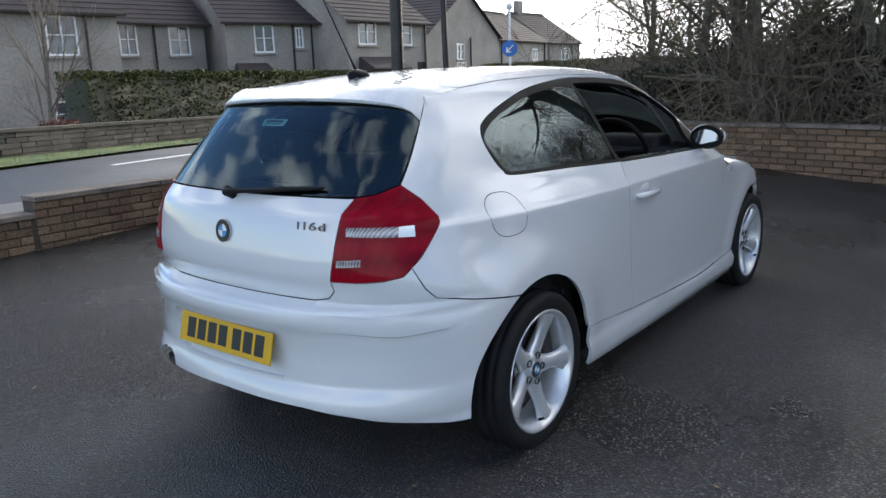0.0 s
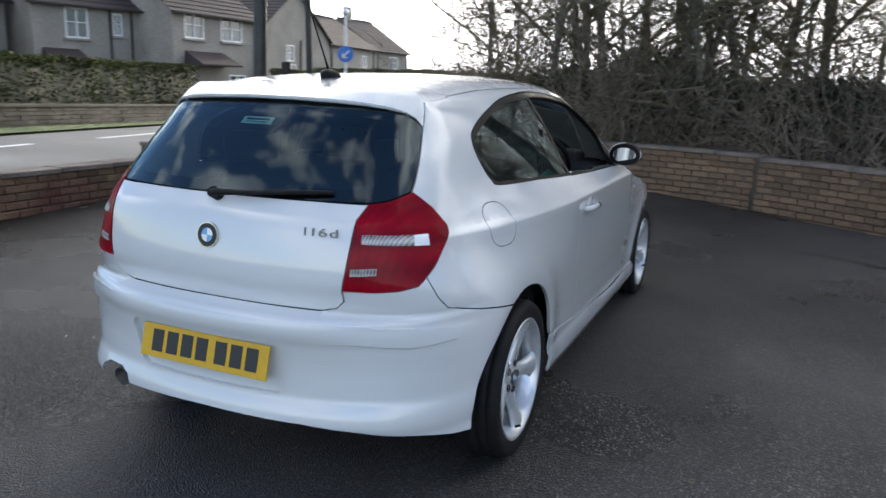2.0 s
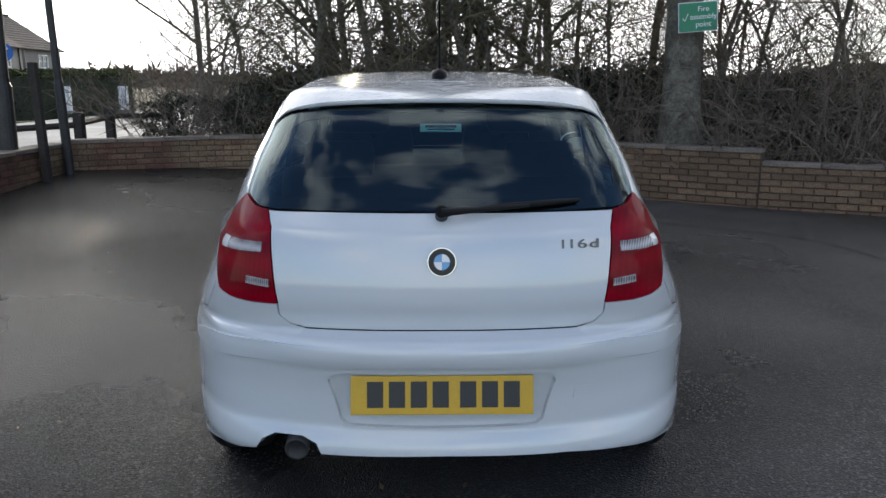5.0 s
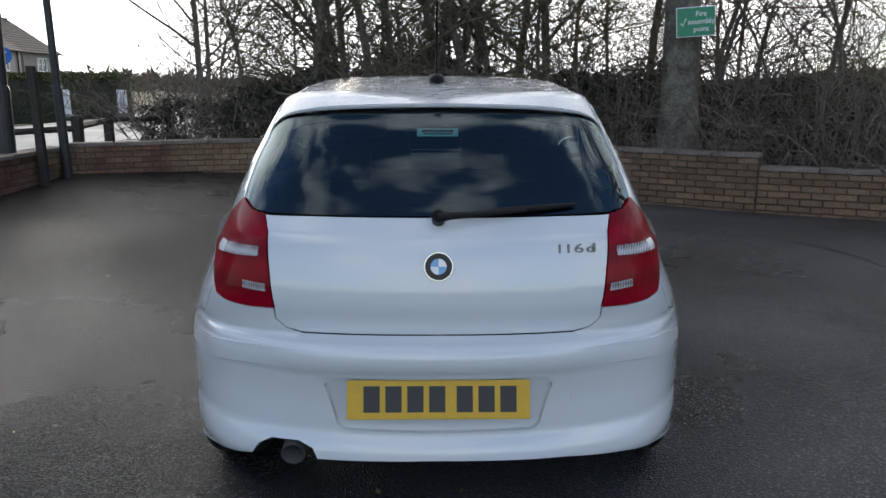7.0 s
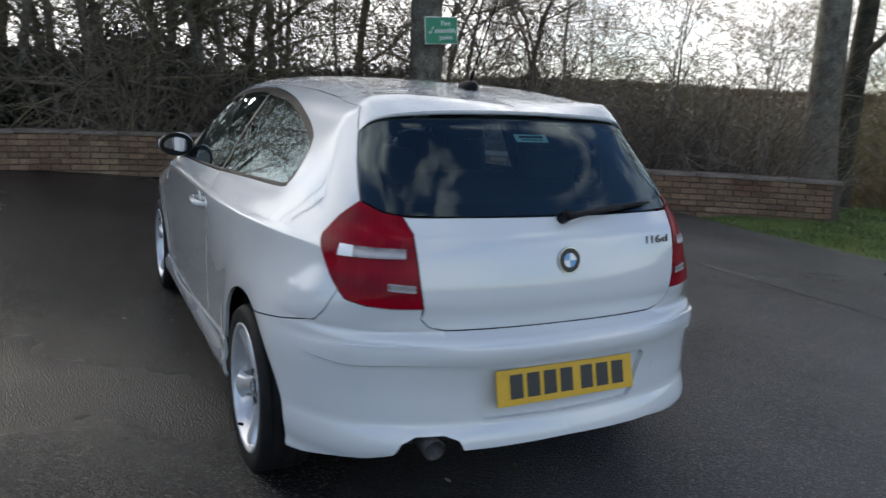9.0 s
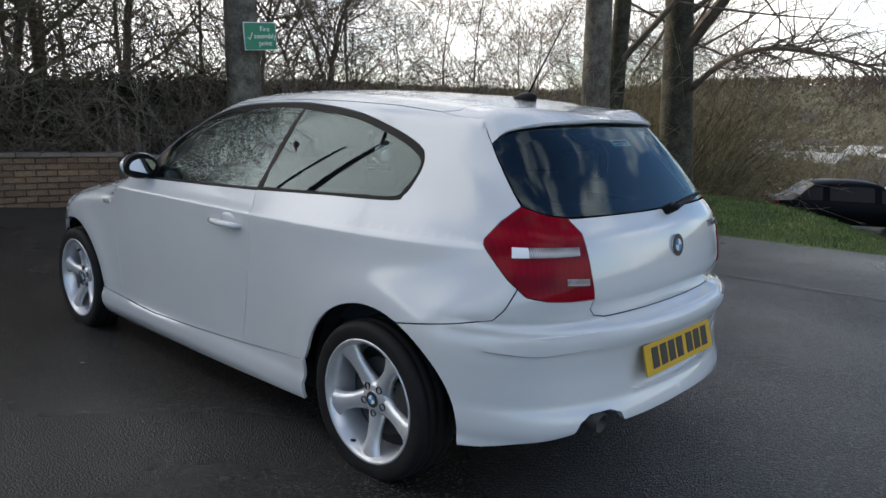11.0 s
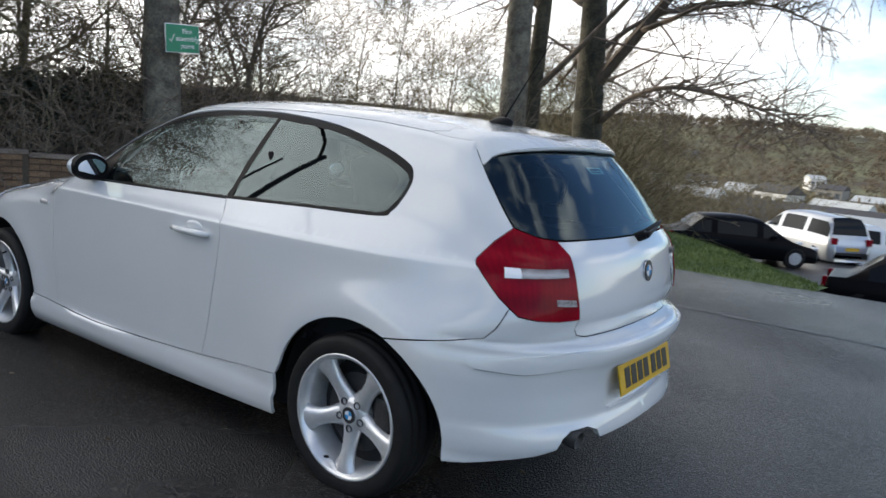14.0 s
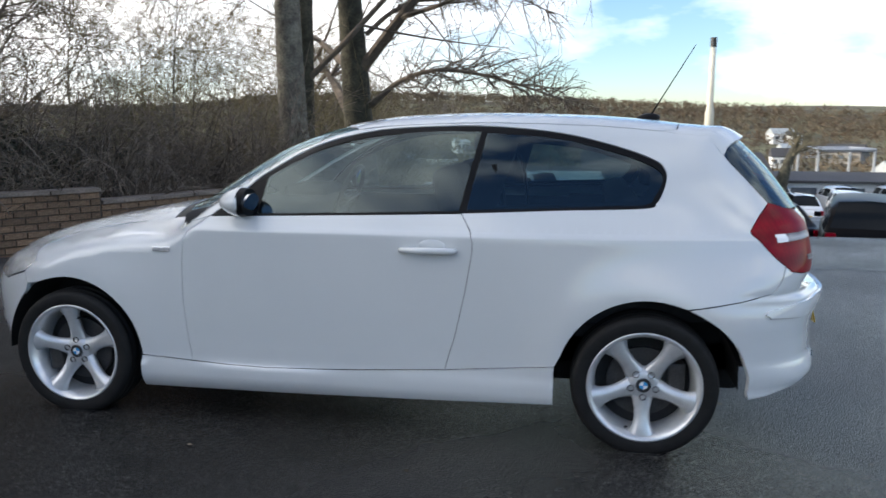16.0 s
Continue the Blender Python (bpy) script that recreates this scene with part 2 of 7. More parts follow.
chippings(M["asphalt"], (.115, .113, .109), .22, 135)
M["asphalt"].node_tree.nodes["Principled BSDF"].inputs["Normal"].links[0].from_node.inputs["Distance"].default_value = .008
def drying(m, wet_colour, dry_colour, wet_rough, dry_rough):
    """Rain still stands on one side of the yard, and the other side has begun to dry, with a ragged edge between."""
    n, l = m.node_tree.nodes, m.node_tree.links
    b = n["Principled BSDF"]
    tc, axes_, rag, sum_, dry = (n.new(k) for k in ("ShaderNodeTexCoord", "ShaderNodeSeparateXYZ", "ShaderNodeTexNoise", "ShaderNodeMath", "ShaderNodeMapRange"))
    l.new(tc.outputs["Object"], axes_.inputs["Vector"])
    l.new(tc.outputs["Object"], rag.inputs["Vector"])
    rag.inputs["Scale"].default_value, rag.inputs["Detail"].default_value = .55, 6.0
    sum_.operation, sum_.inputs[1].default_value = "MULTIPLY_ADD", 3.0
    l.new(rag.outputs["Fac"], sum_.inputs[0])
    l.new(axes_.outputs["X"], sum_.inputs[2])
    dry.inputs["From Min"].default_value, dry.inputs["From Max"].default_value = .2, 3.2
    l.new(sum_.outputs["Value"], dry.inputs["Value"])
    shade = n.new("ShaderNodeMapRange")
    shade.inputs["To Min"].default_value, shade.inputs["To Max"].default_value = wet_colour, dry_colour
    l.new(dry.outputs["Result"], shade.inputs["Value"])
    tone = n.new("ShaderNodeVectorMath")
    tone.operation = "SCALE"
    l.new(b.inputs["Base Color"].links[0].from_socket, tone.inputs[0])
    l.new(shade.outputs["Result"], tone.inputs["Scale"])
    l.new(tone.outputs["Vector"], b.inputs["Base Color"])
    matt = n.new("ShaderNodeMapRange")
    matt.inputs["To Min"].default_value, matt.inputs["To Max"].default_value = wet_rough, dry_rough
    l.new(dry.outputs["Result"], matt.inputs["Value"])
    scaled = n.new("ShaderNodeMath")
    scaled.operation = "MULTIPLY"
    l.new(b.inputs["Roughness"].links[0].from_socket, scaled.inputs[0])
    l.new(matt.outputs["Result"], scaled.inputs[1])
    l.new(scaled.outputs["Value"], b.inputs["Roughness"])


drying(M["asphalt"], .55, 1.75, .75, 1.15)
M["road"] = material("wet road asphalt", (.038, .038, .040), .4, vary=.22, scale=.6, fine=60, bump=.25, bump_scale=160, wet=(.35, .30, .55), spec=.4)
M["kerb"] = material("concrete kerb", (.20, .195, .185), .8, vary=.15, scale=3, fine=60, bump=.2)
M["grass"] = material("winter grass", (.055, .11, .018), .8, vary=.35, scale=1.2, fine=40, bump=.6, tint=(.10, .13, .03))
M["blade"] = material("grass blades", (.06, .125, .02), .6, vary=.3, scale=1.5, fine=40, tint=(.12, .15, .035), island=.3)
M["earth"] = material("leafy earth", (.055, .045, .030), .95, vary=.4, scale=1.5, fine=30, bump=.7)
M["brick"] = material("weathered brick", (.200, .078, .054), .85, vary=.5, scale=1.6, fine=50, bump=.5, tint=(.150, .106, .062), rand=.28)
M["mortar"] = material("mortar", (.075, .060, .046), .95, vary=.25, scale=3, fine=60, bump=.4)
M["coping"] = material("stained concrete coping", (.16, .128, .105), .85, vary=.32, scale=2.5, fine=60, bump=.35, rand=.1)
M["bark"] = material("grey bark", (.115, .098, .080), .9, vary=.40, scale=5, fine=26, bump=1.0, bump_scale=30, tint=(.15, .14, .11))
M["bark_dark"] = material("dark mossy bark", (.040, .038, .024), .95, vary=.45, scale=4, fine=24, bump=1.0, bump_scale=30, tint=(.060, .055, .038))
M["twig"] = material("bare twigs", (.155, .122, .095), .9, vary=.3, scale=1.0, fine=10, island=.25)
M["twig_green"] = material("mossy twigs", (.145, .120, .066), .9, vary=.35, scale=1.0, fine=10, island=.3)
M["twig_dark"] = material("dark hanging twigs", (.125, .108, .068), .9, vary=.35, scale=1.0, fine=10, island=.3)
M["ever"] = material("evergreen leaves", (.035, .040, .022), .6, vary=.4, scale=.8, fine=10, island=.4)
M["hedge"] = material("clipped hedge leaves", (.022, .038, .009), .65, vary=.4, scale=.8, fine=10, island=.4, spec=.15, tint=(.06, .07, .02))
M["wood_dark"] = material("dark stained wood", (.035, .028, .024), .8, vary=.3, scale=4, fine=40, bump=.3)
M["sign_green"] = material("green sign", (.01, .22, .11), .4, vary=.06, scale=6)
M["white"] = material("white sign paint", (.78, .78, .78), .45, vary=.04)
M["stone_far"] = material("reconstituted stone wall", (.285, .265, .235), .9, vary=.18, scale=.7, fine=9, bump=.2)
M["tiles"] = material("brown concrete roof tiles", (.036, .027, .027), .8, vary=.2, scale=1.0, fine=12, bump=.3, island=.12)
M["upvc"] = material("white window plastic", (.78, .78, .76), .4, vary=.03)
M["pane"] = material("house window pane", (.10, .115, .13), .06, vary=.3, scale=.7, fine=3, coat=.5)
M["steel"] = material("dull painted steel", (.045, .043, .042), .5, metal=.4, vary=.2, scale=5, fine=40)
M["galv"] = material("galvanised steel", (.42, .43, .44), .45, metal=.6, vary=.12, scale=5, fine=40)
M["blue_sign"] = material("blue sign", (.02, .14, .48), .35, vary=.05)
M["hill"] = material("wooded hillside", (.115, .078, .05), .95, vary=.5, scale=.03, fine=.25, bump=0.0, tint=(.10, .10, .05))
M["hill_tree"] = material("far bare woods", (.165, .104, .066), .95, vary=.40, scale=.020, fine=.10, island=.22, tint=(.11, .092, .060))
M["shed"] = material("green-grey metal cladding", (.105, .125, .12), .5, vary=.1, scale=.6, fine=6)
M["shed_roof"] = material("pale sheet roof", (.40, .42, .42), .5, vary=.12, scale=.5, fine=6)
M["render_white"] = material("white rendered wall", (.74, .74, .72), .8, vary=.06, scale=.8, fine=8)
M["pale_chimney"] = material("pale concrete chimney", (.62, .58, .48), .8, vary=.08, scale=.4, fine=4)
M["black_paint"] = material("black car paint", (.004, .004, .005), .30, vary=.03, spec=.06)
M["silver_paint"] = material("silver car paint", (.42, .44, .46), .28, metal=.6, vary=.03, coat=1.0)
M["car_glass"] = material("dark car glass", (.010, .012, .014), .14, vary=.05, coat=.0, spec=.12)
M["shed_dark"] = material("dark slate roof", (.05, .048, .05), .7, vary=.15, scale=.5, fine=6)
# ---------------------------------------------------------------- car body surface
def curve(pairs):
    """A smooth curve through (position, value) pairs, as a function of arrays."""
    p = np.array(sorted(pairs), float)
    xs, ys = p[:, 0], p[:, 1]
    d = np.diff(ys) / np.diff(xs)
    m = np.r_[d[0], np.where(d[:-1] * d[1:] > 0, 2 * d[:-1] * d[1:] / (d[:-1] + d[1:] + 1e-12 * (d[:-1] + d[1:] == 0)), 0), d[-1]]

    def value(x):
        x = np.clip(np.asarray(x, float), xs[0], xs[-1])
        i = np.clip(np.searchsorted(xs, x) - 1, 0, len(xs) - 2)
        h = xs[i + 1] - xs[i]
        t = (x - xs[i]) / h
        return ys[i] * (1 + 2 * t) * (1 - t) ** 2 + m[i] * h * t * (1 - t) ** 2 + ys[i + 1] * t * t * (3 - 2 * t) + m[i + 1] * h * t * t * (t - 1)
    return value


def ramp(a, b, v):
    t = np.clip((np.asarray(v, float) - a) / (b - a), 0, 1)
    return t * t * (3 - 2 * t)


def smax(a, b, r):
    h = np.maximum(r - np.abs(a - b), 0)
    return np.maximum(a, b) + h * h / (4 * r)


SECTION = curve([(.15, .785), (.19, .820), (.24, .840), (.275, .842), (.300, .828), (.325, .826), (.37, .829), (.43, .832), (.5, .837), (.65, .845), (.80, .849), (.918, .851), (.928, .847), (.940, .833),
                 (.98, .806), (1.03, .776), (1.1, .742), (1.2, .690), (1.3, .628), (1.36, .585), (1.45, .50)])
LOW_TAPER = curve([(-.9, .90), (-.6, .955), (-.3, .983), (.1, .995), (.5, 1), (2.2, 1), (2.66, .985), (2.95, .945), (3.15, .885), (3.5, .75)])
MID_TAPER = curve([(-.9, .68), (-.6, .765), (-.35, .855), (-.1, .92), (.3, .975), (.7, 1), (1.9, 1), (2.3, .975), (2.66, .95), (3.0, .895), (3.5, .74)])
TOP_TAPER = curve([(-.9, .77), (-.5, .835), (-.2, .882), (0, .908), (.3, .945), (.8, .983), (1.2, .988), (1.6, .965), (1.9, .945), (2.3, .93), (3.5, .8)])
TAIL = curve([(.15, -.66), (.22, -.74), (.30, -.800), (.345, -.822), (.37, -.818), (.42, -.795), (.5, -.795), (.60, -.812), (.65, -.828), (.672, -.826),
              (.69, -.800), (.70, -.748), (.782, -.773), (.795, -.774), (.91, -.757), (.975, -.7405), (.985, -.7365), (.994, -.730), (1.035, -.698), (1.1, -.652), (1.2, -.572),
              (1.3, -.474), (1.34, -.430), (1.40, -.36), (1.5, -.25)])
SWEEP = curve([(.9, 0), (1.0, .4), (1.05, 1.0), (1.15, 2.3), (1.26, 4.0), (1.4, 4.2)])
ROOF = curve([(-.45, 1.358), (-.3, 1.383), (-.15, 1.405), (0, 1.422), (.25, 1.440), (.7, 1.452), (1.05, 1.442), (1.3, 1.420), (1.55, 1.368), (1.75, 1.300), (1.95, 1.195),
              (2.15, 1.075), (2.27, 1.0), (2.33, .982), (2.5, .956), (2.8, .901), (3.05, .842), (3.25, .77), (3.38, .68), (3.45, .6)])
LEDGE = curve([(.4, 0), (.52, .004), (.60, .012), (.65, .026), (.672, .028), (.69, .020), (.70, .0), (1.5, 0)])
CORNER = curve([(.4, 0), (.55, .0), (.60, .012), (.65, .030), (.672, .033), (.69, .026), (.70, .004), (.72, 0), (1.5, 0)])
NOSE = curve([(.15, 3.25), (.25, 3.33), (.4, 3.39), (.55, 3.40), (.7, 3.37), (.85, 3.17)])


def body(x, y, z):
    """Negative inside the car's body, zero on its skin."""
    ax = np.abs(x)
    mid, top = ramp(.60, .95, z), ramp(.95, 1.1, z)
    taper = (LOW_TAPER(y) * (1 - mid) + MID_TAPER(y) * mid) * (1 - top) + TOP_TAPER(y) * top
    arch = .012 * np.exp(-((np.hypot(y, z - .31) - .40) / .09) ** 2) + .010 * np.exp(-((np.hypot(y - 2.66, z - .31) - .40) / .09) ** 2)
    side = ax - SECTION(z) * taper - arch * ramp(.20, .40, z)
    back = (.50 - .36 * ramp(2.2, 2.5, y)) * ramp(1.1, 1.6, y)
    roof = z - ROOF(y + back * np.minimum(ax, .56) ** 2) + (.06 + .06 * ramp(.3, .6, ax)) * ax ** 2 + .20 * np.maximum(ax - .45, 0) ** 2
    corner = ramp(.66, .72, z)
    rear = TAIL(z) + (.20 * ax ** 2 + (.36 - .10 * corner) * ax ** 4 + SWEEP(z) * ramp(.88, 1.0, z) * ax ** 6) - y
    rear = rear + LEDGE(z) * ramp(.33, .60, ax) + CORNER(z) * ramp(.66, .78, ax)
    nose = y - NOSE(z) + .18 * ax ** 2 + .75 * ax ** 4
    f = smax(side, roof, .05)
    f = smax(f, rear, .20 - .06 * ramp(.7, 1.0, z) - .06 * ramp(1.0, 1.2, z) - .05 * ramp(1.31, 1.34, z))
    return smax(f, nose, .16)


def cast(o, d, far=2.2):
    """The points where rays from inside the body meet its skin."""
    a, b = np.zeros(len(o)), np.full(len(o), far)
    for _ in range(34):
        m = (a + b) / 2
        inside = body(*(o + d * m[:, None]).T) < 0
        a, b = np.where(inside, m, a), np.where(inside, b, m)
    return o + d * a[:, None]


def skin_normal(p):
    e = 4e-3
    g = np.stack([body(*(p + e * v).T) - body(*(p - e * v).T) for v in np.eye(3)], 1)
    return g / np.linalg.norm(g, axis=1, keepdims=True)


XC, YC, RC = .30, -.05, .50        # the corner about which the wrap coordinate turns
S_REAR = YC - RC * math.pi / 2     # where the rear begins
S_MID = S_REAR - XC                # the middle of the rear


YF, RF = 2.72, .45                 # the same at the front


def wrap_ray(s, z):
    """Ray for the wrap coordinate: along the left side s is y; it turns round the corners; then it runs along the rear or the front."""
    s, z = np.asarray(s, float), np.asarray(z, float)
    phi = np.clip((YC - s) / RC, 0, math.pi / 2) - np.clip((s - YF) / RF, 0, math.pi / 2)
    x = np.where(s < S_REAR, -XC + (S_REAR - s), -XC)
    x = np.where(s > YF + RF * math.pi / 2, -XC + s - YF - RF * math.pi / 2, x)
    x = np.where((s > YC + .3) & (s < YF), -.05, np.where((s > YC) & (s <= YC + .3), -XC + (XC - .05) * (s - YC) / .3, x))
    o = np.stack([x, np.clip(s, YC, YF), z], 1)
    d = np.stack([-np.cos(phi), -np.sin(phi), 0 * s], 1)
    return o, d


def wrap(s, z):
    return cast(*wrap_ray(s, z))


def unwrap(p):
    x, y, z = p
    if y > YF:
        return (YF + RF * math.atan2(y - YF, -XC - x) if x < -XC else YF + RF * math.pi / 2 + x + XC), z
    if y >= YC:
        return y, z
    if x > -XC:
        return S_REAR - (x + XC), z
    return YC - RC * math.atan2(YC - y, -XC - x), z

# ---------------------------------------------------------------- mesh helpers
def thing(name, label, category, m=None, group="", kind=""):
    """A top-level thing: an Empty at its base that parents its parts."""
    ob = new(name)
    ob.matrix_world = m or Matrix()
    ob.empty_display_size = .1
    return tagged(ob, label, category, group, kind)


def from_arrays(name, verts, faces, mat, parent=None, label="", smooth=False):
    me = bpy.data.meshes.new(name)
    me.from_pydata([tuple(v) for v in np.asarray(verts, float).tolist()], [], [tuple(int(i) for i in f) for f in faces])
    me.materials.append(mat)
    if smooth:
        me.polygons.foreach_set("use_smooth", [True] * len(me.polygons))
    ob = new(name, me)
    if parent is not None:
        ob.parent = parent
    if label:
        tagged(ob, label)
    return ob


def part(name, bm, mat, parent=None, label="", smooth=False):
    me = bpy.data.meshes.new(name)
    bmesh.ops.recalc_face_normals(bm, faces=bm.faces)
    bm.to_mesh(me)
    bm.free()
    me.materials.append(mat)
    if smooth:
        me.polygons.foreach_set("use_smooth", [True] * len(me.polygons))
    ob = new(name, me)
    if parent is not None:
        ob.parent = parent
    if label:
        tagged(ob, label)
    return ob


def box(bm, size, at=(0, 0, 0), turn=None, bevel=0.0, segments=2):
    m = Matrix.Translation(at) @ (turn or Matrix()) @ Matrix.Diagonal((*size, 1))
    geom = bmesh.ops.create_cube(bm, size=1.0, matrix=m)["verts"]
    if bevel:
        edges = list({e for v in geom for e in v.link_edges})
        bmesh.ops.bevel(bm, geom=edges, offset=bevel, segments=segments, affect="EDGES", profile=.6)
    return bm


def boxed(name, size, at, mat, parent=None, label="", bevel=0.0, turn=None, smooth=False):
    return part(name, box(bmesh.new(), size, at, turn, bevel), mat, parent, label, smooth)


def lathe(profile, steps=48, axis="x"):
    """Vertices and faces of (radius, along) pairs turned about an axis."""
    v, f = [], []
    n = len(profile)
    for k in range(steps):
        a = 2 * math.pi * k / steps
        for r, h in profile:
            c, s = r * math.cos(a), r * math.sin(a)
            v.append((h, c, s) if axis == "x" else (c, s, h))
    for k in range(steps):
        for i in range(n - 1):
            a, b = k * n + i, (k + 1) % steps * n + i
            f.append((a, a + 1, b + 1, b))
    return v, f


def tube(points, radii, sides=8, cap=True):
    """Vertices and faces of a tube along points."""
    p = np.asarray(points, float)
    r = np.broadcast_to(np.asarray(radii, float), (len(p),))
    t = np.gradient(p, axis=0)
    t /= np.linalg.norm(t, axis=1, keepdims=True) + 1e-9
    ref = np.where(np.abs(t[:, 2:3]) > .9, np.array([[1.0, 0, 0]]), np.array([[0, 0, 1.0]]))
    u = np.cross(t, ref)
    u /= np.linalg.norm(u, axis=1, keepdims=True) + 1e-9
    w = np.cross(t, u)
    a = np.linspace(0, 2 * math.pi, sides, endpoint=False)
    ring = np.cos(a)[None, :, None] * u[:, None] + np.sin(a)[None, :, None] * w[:, None]
    v = (p[:, None] + ring * r[:, None, None]).reshape(-1, 3)
    f = [(i * sides + k, i * sides + (k + 1) % sides, (i + 1) * sides + (k + 1) % sides, (i + 1) * sides + k) for i in range(len(p) - 1) for k in range(sides)]
    if cap:
        f += [tuple(range(sides))[::-1], tuple((len(p) - 1) * sides + k for k in range(sides))]
    return v, f


def gather(pieces):
    """Several (vertices, faces) as one."""
    vs, fs, n = [], [], 0
    for v, f in pieces:
        vs.append(np.asarray(v, float))
        fs += [tuple(i + n for i in face) for face in f]
        n += len(v)
    return np.concatenate(vs), fs


def lettering(name, text, size, m, mat, parent, thick=.002, label=""):
    """Raised letters as one mesh."""
    cu = bpy.data.curves.new(name, "FONT")
    cu.body, cu.size, cu.extrude, cu.align_x, cu.align_y = text, size, thick, "CENTER", "CENTER"
    tmp = bpy.data.objects.new(name, cu)
    scene.collection.objects.link(tmp)
    bpy.context.view_layer.update()
    me = bpy.data.meshes.new_from_object(tmp.evaluated_get(bpy.context.evaluated_depsgraph_get()))
    bpy.data.objects.remove(tmp)
    bpy.data.curves.remove(cu)
    me.materials.clear()
    me.materials.append(mat)
    ob = new(name, me)
    ob.parent = parent
    ob.matrix_basis = m
    return tagged(ob, label) if label else ob


# ---------------------------------------------------------------- body panels
from mathutils.geometry import delaunay_2d_cdt


def dense(outline, step=.02, closed=True):
    p = np.array(outline, float)
    q = np.r_[p, p[:1]] if closed else p
    out = []
    for a, b in zip(q[:-1], q[1:]):
        n = max(1, int(math.ceil(np.linalg.norm(b - a) / step)))
        out += [a + (b - a) * k / n for k in range(n)]
    return np.array(out if closed else out + [q[-1]])


def soft_line(points, per=8, closed=False):
    """A smooth line through points (Catmull-Rom)."""
    p = np.array(points, float)
    ext = np.r_[p[-1:], p, p[:2]] if closed else np.r_[2 * p[:1] - p[1:2], p, 2 * p[-1:] - p[-2:-1]]
    out = []
    for i in range(1, len(ext) - 2):
        a, b, c, d = ext[i - 1:i + 3]
        for k in range(per):
            t = k / per
            out.append(.5 * (2 * b + (c - a) * t + (2 * a - 5 * b + 4 * c - d) * t * t + (3 * b - a - 3 * c + d) * t ** 3))
    return np.array(out if closed else out + [p[-1]])


def inside(poly, q):
    """Which points of q lie inside the polygon."""
    a, b = poly, np.roll(poly, -1, 0)
    x, y = q[:, 0][:, None], q[:, 1][:, None]
    cross = (a[:, 1] > y) != (b[:, 1] > y)
    xi = a[:, 0] + (y - a[:, 1]) * (b[:, 0] - a[:, 0]) / (b[:, 1] - a[:, 1] + 1e-15)
    return ((x < xi) & cross).sum(1) % 2 == 1


def shrink(poly, d):
    """The outline drawn in by d."""
    n = np.roll(poly, -1, 0) - np.roll(poly, 1, 0)
    n = np.stack([-n[:, 1], n[:, 0]], 1)
    n /= np.linalg.norm(n, axis=1, keepdims=True) + 1e-12
    area = (poly[:, 0] * np.roll(poly[:, 1], -1) - np.roll(poly[:, 0], -1) * poly[:, 1]).sum()
    return poly + n * (d if area > 0 else -d)


def fill(outline, holes=(), step=.03, rows=()):
    """Triangles that fill an outline in the plane, with points inside: points, triangles, and how many points form the edges."""
    loops = [np.asarray(outline)] + [np.asarray(h) for h in holes]
    pts = np.concatenate(loops)
    edges, n = [], 0
    for loop in loops:
        edges += [(n + i, n + (i + 1) % len(loop)) for i in range(len(loop))]
        n += len(loop)
    lo, hi = loops[0].min(0), loops[0].max(0)
    gx, gy = np.meshgrid(np.arange(lo[0] + step / 2, hi[0], step), np.arange(lo[1] + step / 2, hi[1], step))
    grid = np.stack([gx.ravel() + step * .25 * (np.arange(gx.size) // gx.shape[1] % 2), gy.ravel()], 1)
    for level in rows:
        grid = grid[np.abs(grid[:, 1] - level) > .006]
    for level in rows:
        grid = np.concatenate([grid, np.stack([np.arange(lo[0], hi[0], .02), np.full(len(np.arange(lo[0], hi[0], .02)), level)], 1)])
    keep = inside(shrink(loops[0], min(step * .4, .006) if rows else step * .4), grid)
    for h in loops[1:]:
        keep &= ~inside(shrink(h, -step * .4), grid)
    allp = np.concatenate([pts, grid[keep]])
    v, e, f, *_ = delaunay_2d_cdt([Vector(p) for p in allp], edges, [], 0, 1e-6)
    v = np.array([tuple(p) for p in v])
    f = np.array([tuple(t) for t in f if len(t) == 3])
    c = v[f].mean(1)
    ok = inside(loops[0], c)
    for h in loops[1:]:
        ok &= ~inside(h, c)
    return v, f[ok]



# ---------------------------------------------------------------- lie of the land
def lie(x, y):
    """Height of the ground: level under the car, rising to the road, falling to the lower car park and the valley."""
    x, y = np.asarray(x, float), np.asarray(y, float)
    d = -.75 * x + .66 * y - 3.6
    up = np.minimum(.074 * np.log1p(np.exp(np.clip(d * 3, -30, 30))) / 3, .36) * ramp(-30, 0, 14 - y + 0 * x) 
    left = ramp(-4.9, -6.5, x)
    up = up * (1 - left) + .36 * left
    up = up - .76 * ramp(-8.5, -24, x)
    dist = np.hypot(x, y)
    bank = -1.5 * ramp(6.1, 9.2, x - 3.2 * ramp(-1.0, 2.6, y)) - .40 * ramp(10, 18, x) - 1.7 * ramp(24, 38, x)
    valley = -9 * ramp(45, 120, x + .35 * y) - 6 * ramp(60, 160, y - .3 * np.abs(x)) * ramp(-40, 10, x)
    hill = 31 * ramp(230, 640, x * .9 + y * .35) + 3 * ramp(180, 600, y - .2 * x) * ramp(-400, 0, x)
    rough = 5 * np.sin(x * .011 + 1.3) * np.sin(y * .009 + .4) * ramp(200, 500, dist)
    return up + bank + valley + hill + rough


